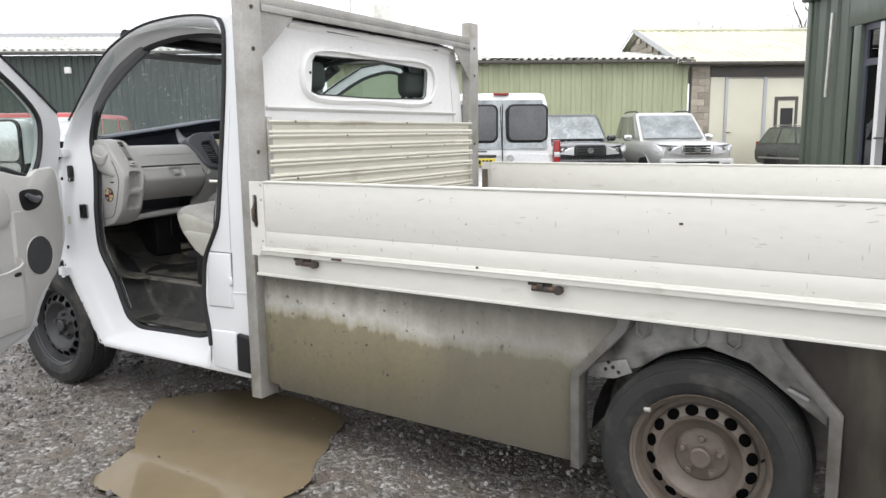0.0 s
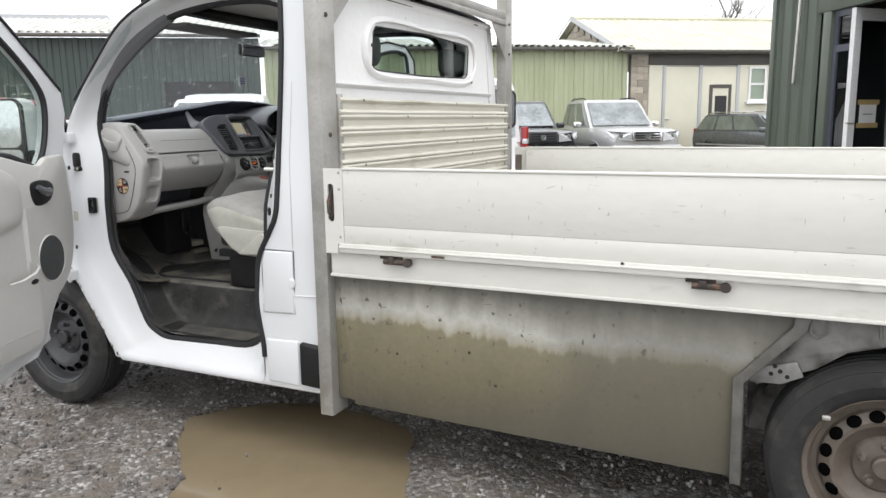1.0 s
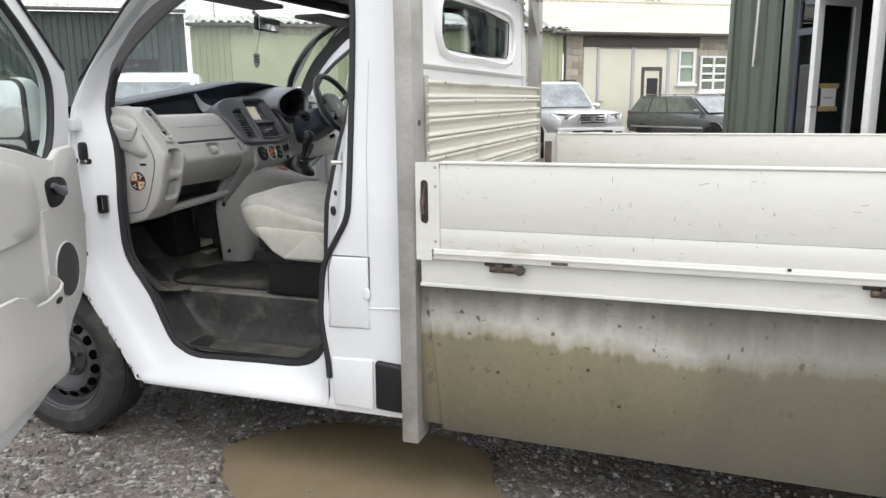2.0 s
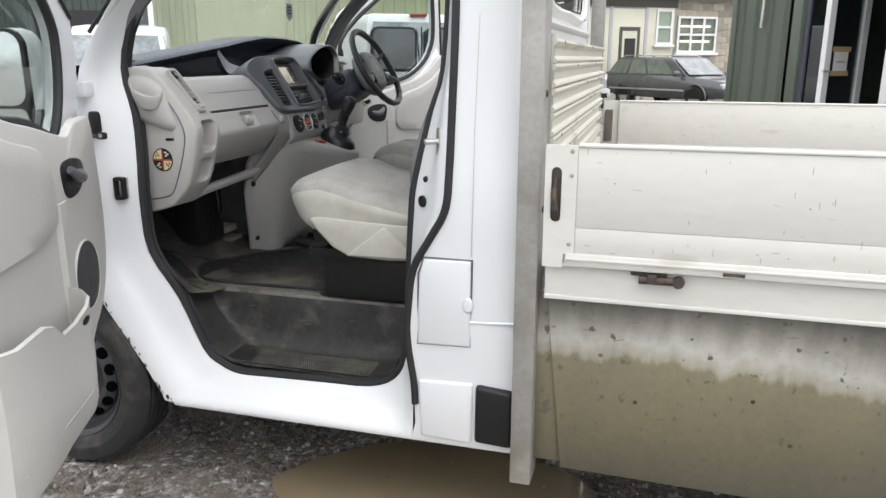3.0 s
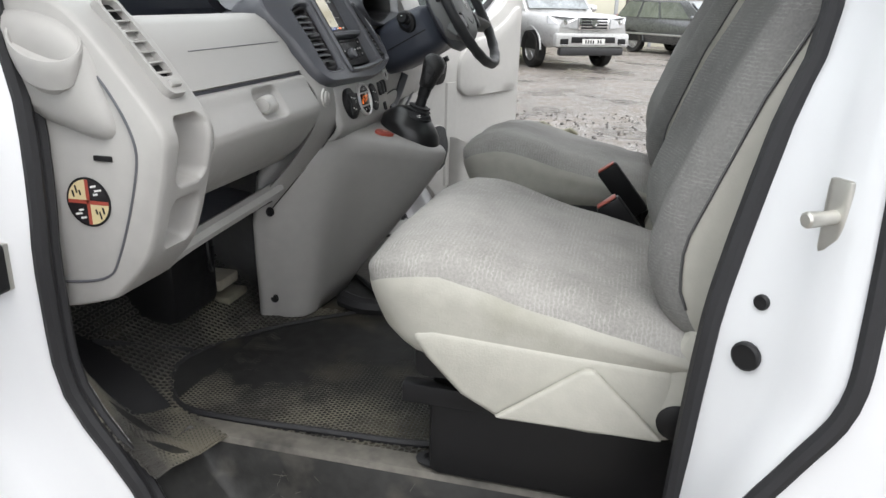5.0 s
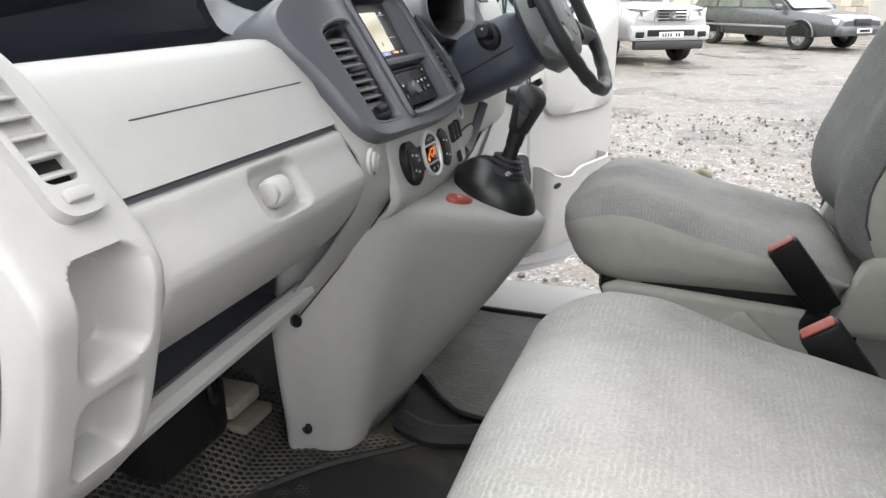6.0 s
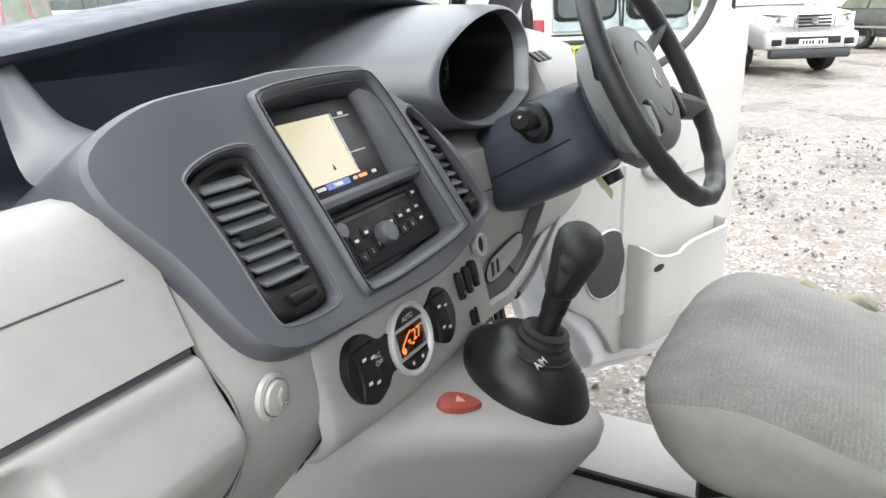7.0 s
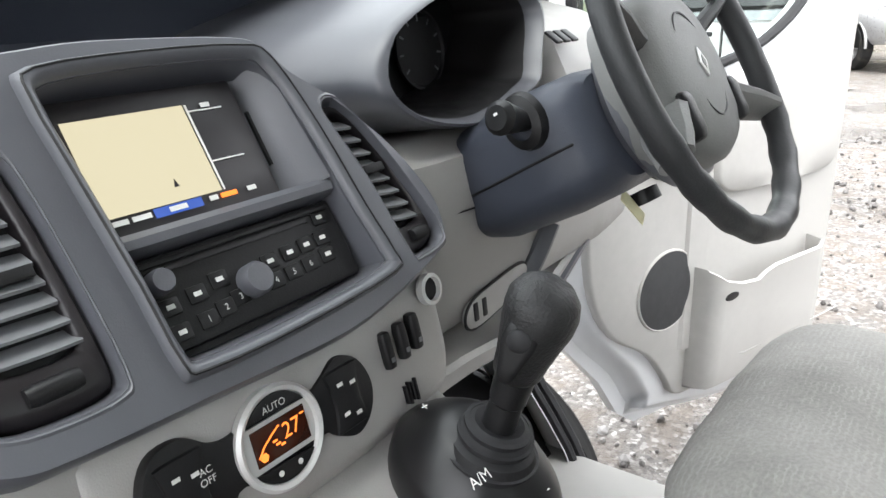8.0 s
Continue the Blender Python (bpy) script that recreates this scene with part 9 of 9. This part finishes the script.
# vehicles beyond the bonnet
SUV = [(-2.2, 0.5, 0.98, 0.88), (-2.1, 0.44, 1.06, 0.97), (-0.8, 0.40, 1.08, 1.0), (0.8, 0.40, 1.06, 1.0), (1.6, 0.42, 1.02, 0.98), (2.05, 0.46, 0.96, 0.92), (2.2, 0.52, 0.86, 0.82)]
v, m = car("offroad_car", "faded red off-road car among parked vehicles", "car", (-9.9, 5.1), YAW, RED_PAINT, SUV, (-2.05, 0.95, 1.05, -1.85, 0.40, 1.78), 1.75, wheels=(-1.3, 1.35), wheel_r=0.36, side=((0.03, 0.26), (0.30, 0.58), (0.61, 0.88)))
mirrors(v, m, 0.7, 0.86, 1.12, DARK_PAINT)
for s in (-1, 1):
    part("headlamp", box(2.08, 2.22, s * 0.6 - 0.14, s * 0.6 + 0.14, 0.80, 0.94, 0.02, m=m), LAMP, v)
bx(v, m, "bumper", TRIM, 2.05, 2.32, -0.85, 0.85, 0.46, 0.66, 0.04)
bx(v, m, "grille", TRIM, 2.12, 2.24, -0.4, 0.4, 0.78, 0.92, 0.02)
v, m = pickup("white pickup with a high hardtop among parked vehicles", (-8.6, 9.1), WHITE_CAR, True)
pickup_front(v, m, WHITE_CAR, 2.55, 0.925, True)
mirrors(v, m, 0.75, 0.925, 1.20, WHITE_CAR)
part("hardtop", roundbox((-1.75, 0, 1.55), (0.85, 0.82, 0.42), 0.12, 5, m=m), WHITE_CAR, v)
HATCH = [(-1.95, 0.42, 0.86, 0.88), (-1.85, 0.36, 0.94, 0.97), (-0.8, 0.30, 0.95, 1.0), (0.6, 0.30, 0.93, 1.0), (1.3, 0.32, 0.88, 0.98), (1.8, 0.36, 0.80, 0.92), (1.98, 0.42, 0.70, 0.80)]
for label, at, paint in (("silver-green hatchback among parked vehicles", (-12.6, 9.2), SILVER_PAINT), ("pale grey hatchback among parked vehicles", (-7.0, 13.2), mat("pale_grey_car_paint", (0.45, 0.46, 0.46), 0.3, metal=0.3, var=0.03, coat=0.5)), ("silver saloon with red tail lamps", (5.4, 21.0), SILVER_PAINT)):
    v, m = car("hatchback", label, "car", at, YAW if at[0] < 0 else YAW + 180, paint, HATCH, (-1.85, 0.9, 0.92, -1.4, 0.25, 1.48), 1.70, wheels=(-1.2, 1.25), wheel_r=0.30, side=((0.05, 0.30), (0.33, 0.58), (0.61, 0.86)))
    mirrors(v, m, 0.68, 0.84, 0.98, paint)
    for s in (-1, 1):
        part("headlamp", box(1.78, 1.94, s * 0.58 - 0.16, s * 0.58 + 0.16, 0.62, 0.76, 0.03, m=m), LAMP, v)
        part("tail_lamp", box(-1.98, -1.84, s * 0.72 - 0.10, s * 0.72 + 0.10, 0.72, 0.92, 0.02, m=m), REDLAMP, v)
    bx(v, m, "bumper", paint, 1.82, 2.04, -0.74, 0.74, 0.36, 0.58, 0.05)

# ---------------------------------------------------------------- bare trees
BARK = mat("grey_brown_bark", (0.10, 0.085, 0.07), 0.85, var=0.25, big=5, small=30, bump=0.01, bump_scale=20)


def bare_tree(at, height, seed, spread, levels=5, thick=0.045, label="bare winter tree behind the roofs"):
    """A tapered trunk that forks into ever thinner crooked branches."""
    r_ = random.Random(seed)
    t = thing("bare_tree", label, "tree", (at[0], at[1], 0), group="bare trees")
    trunk = bmesh.new()
    crown = bmesh.new()

    def limb(p, d, length, rad, level):
        pts, rads = [p], [rad]
        q, dd = p.copy(), d.copy()
        k = 4 if level < 3 else 3
        for i in range(k):
            dd = (dd + Vector((r_.uniform(-1, 1), r_.uniform(-1, 1), r_.uniform(-0.6, 0.8))) * 0.22).normalized()
            q = q + dd * length / k
            pts.append(q.copy())
            rads.append(rad * (1 - 0.5 * (i + 1) / k))
        tube(pts, rads, 8 if level < 2 else (5 if level < 4 else 3), bm=trunk if level < 1 else crown)
        if level < levels:
            for i in range(3 if level < 2 else r_.choice((2, 3))):
                j = r_.randint(max(1, k - 2), k)
                nd = (dd + Vector((r_.uniform(-1, 1), r_.uniform(-1, 1), r_.uniform(-0.35, 0.75))) * spread).normalized()
                limb(pts[j], nd, length * r_.uniform(0.58, 0.82), rads[j] * 0.72, level + 1)

    limb(Vector((at[0], at[1], -0.1)), Vector((0.05, 0.02, 1)), height * 0.30, height * thick, 0)
    part("trunk", trunk, BARK, t)
    part("crown", crown, BARK, t)


def far(tm_s, d):
    p = YARD @ Vector((tm_s, d, 0))
    return (p.x, p.y)


bare_tree(far(8.9, 15.5), 15.0, 5, 0.85, 6, 0.038, "gnarled bare oak behind the workshop roof")
for i, (s, d, h) in enumerate(((13.5, 22, 9.5), (2.0, 38, 9.0), (4.0, 42, 9.5), (7.0, 45, 10.0), (0.0, 46, 8.5), (18, 30, 10), (-1.5, 40, 9))):
    bare_tree(far(s, d), h * 1.35, 20 + i, 0.55, 5, 0.014)

# ---------------------------------------------------------------- stone blocks of the workshop
blocks(core, 0.0, 0.60, 0.0, 3.36, 0.0, YARD)
blocks(core, 4.95, 9.0, 0.65, 3.30, 0.0, YARD, skip=lambda s, z: 4.9 < s < 6.8 and 1.45 < z < 2.9, limit=150)
blocks(core, 0.1, 8.4, 3.30, 4.85, 0.0, YARD @ Matrix.Translation((-0.37, 0, 0)) @ Matrix.Rotation(radians(90), 4, "Z") @ Matrix.Scale(-1, 4, (0, 1, 0)) @ Matrix.Translation((0, 0.0, 0)), skip=lambda s, z: z + 0.11 > 3.40 + 1.55 * (1 - abs(s - 4.3) / 4.3), limit=110)
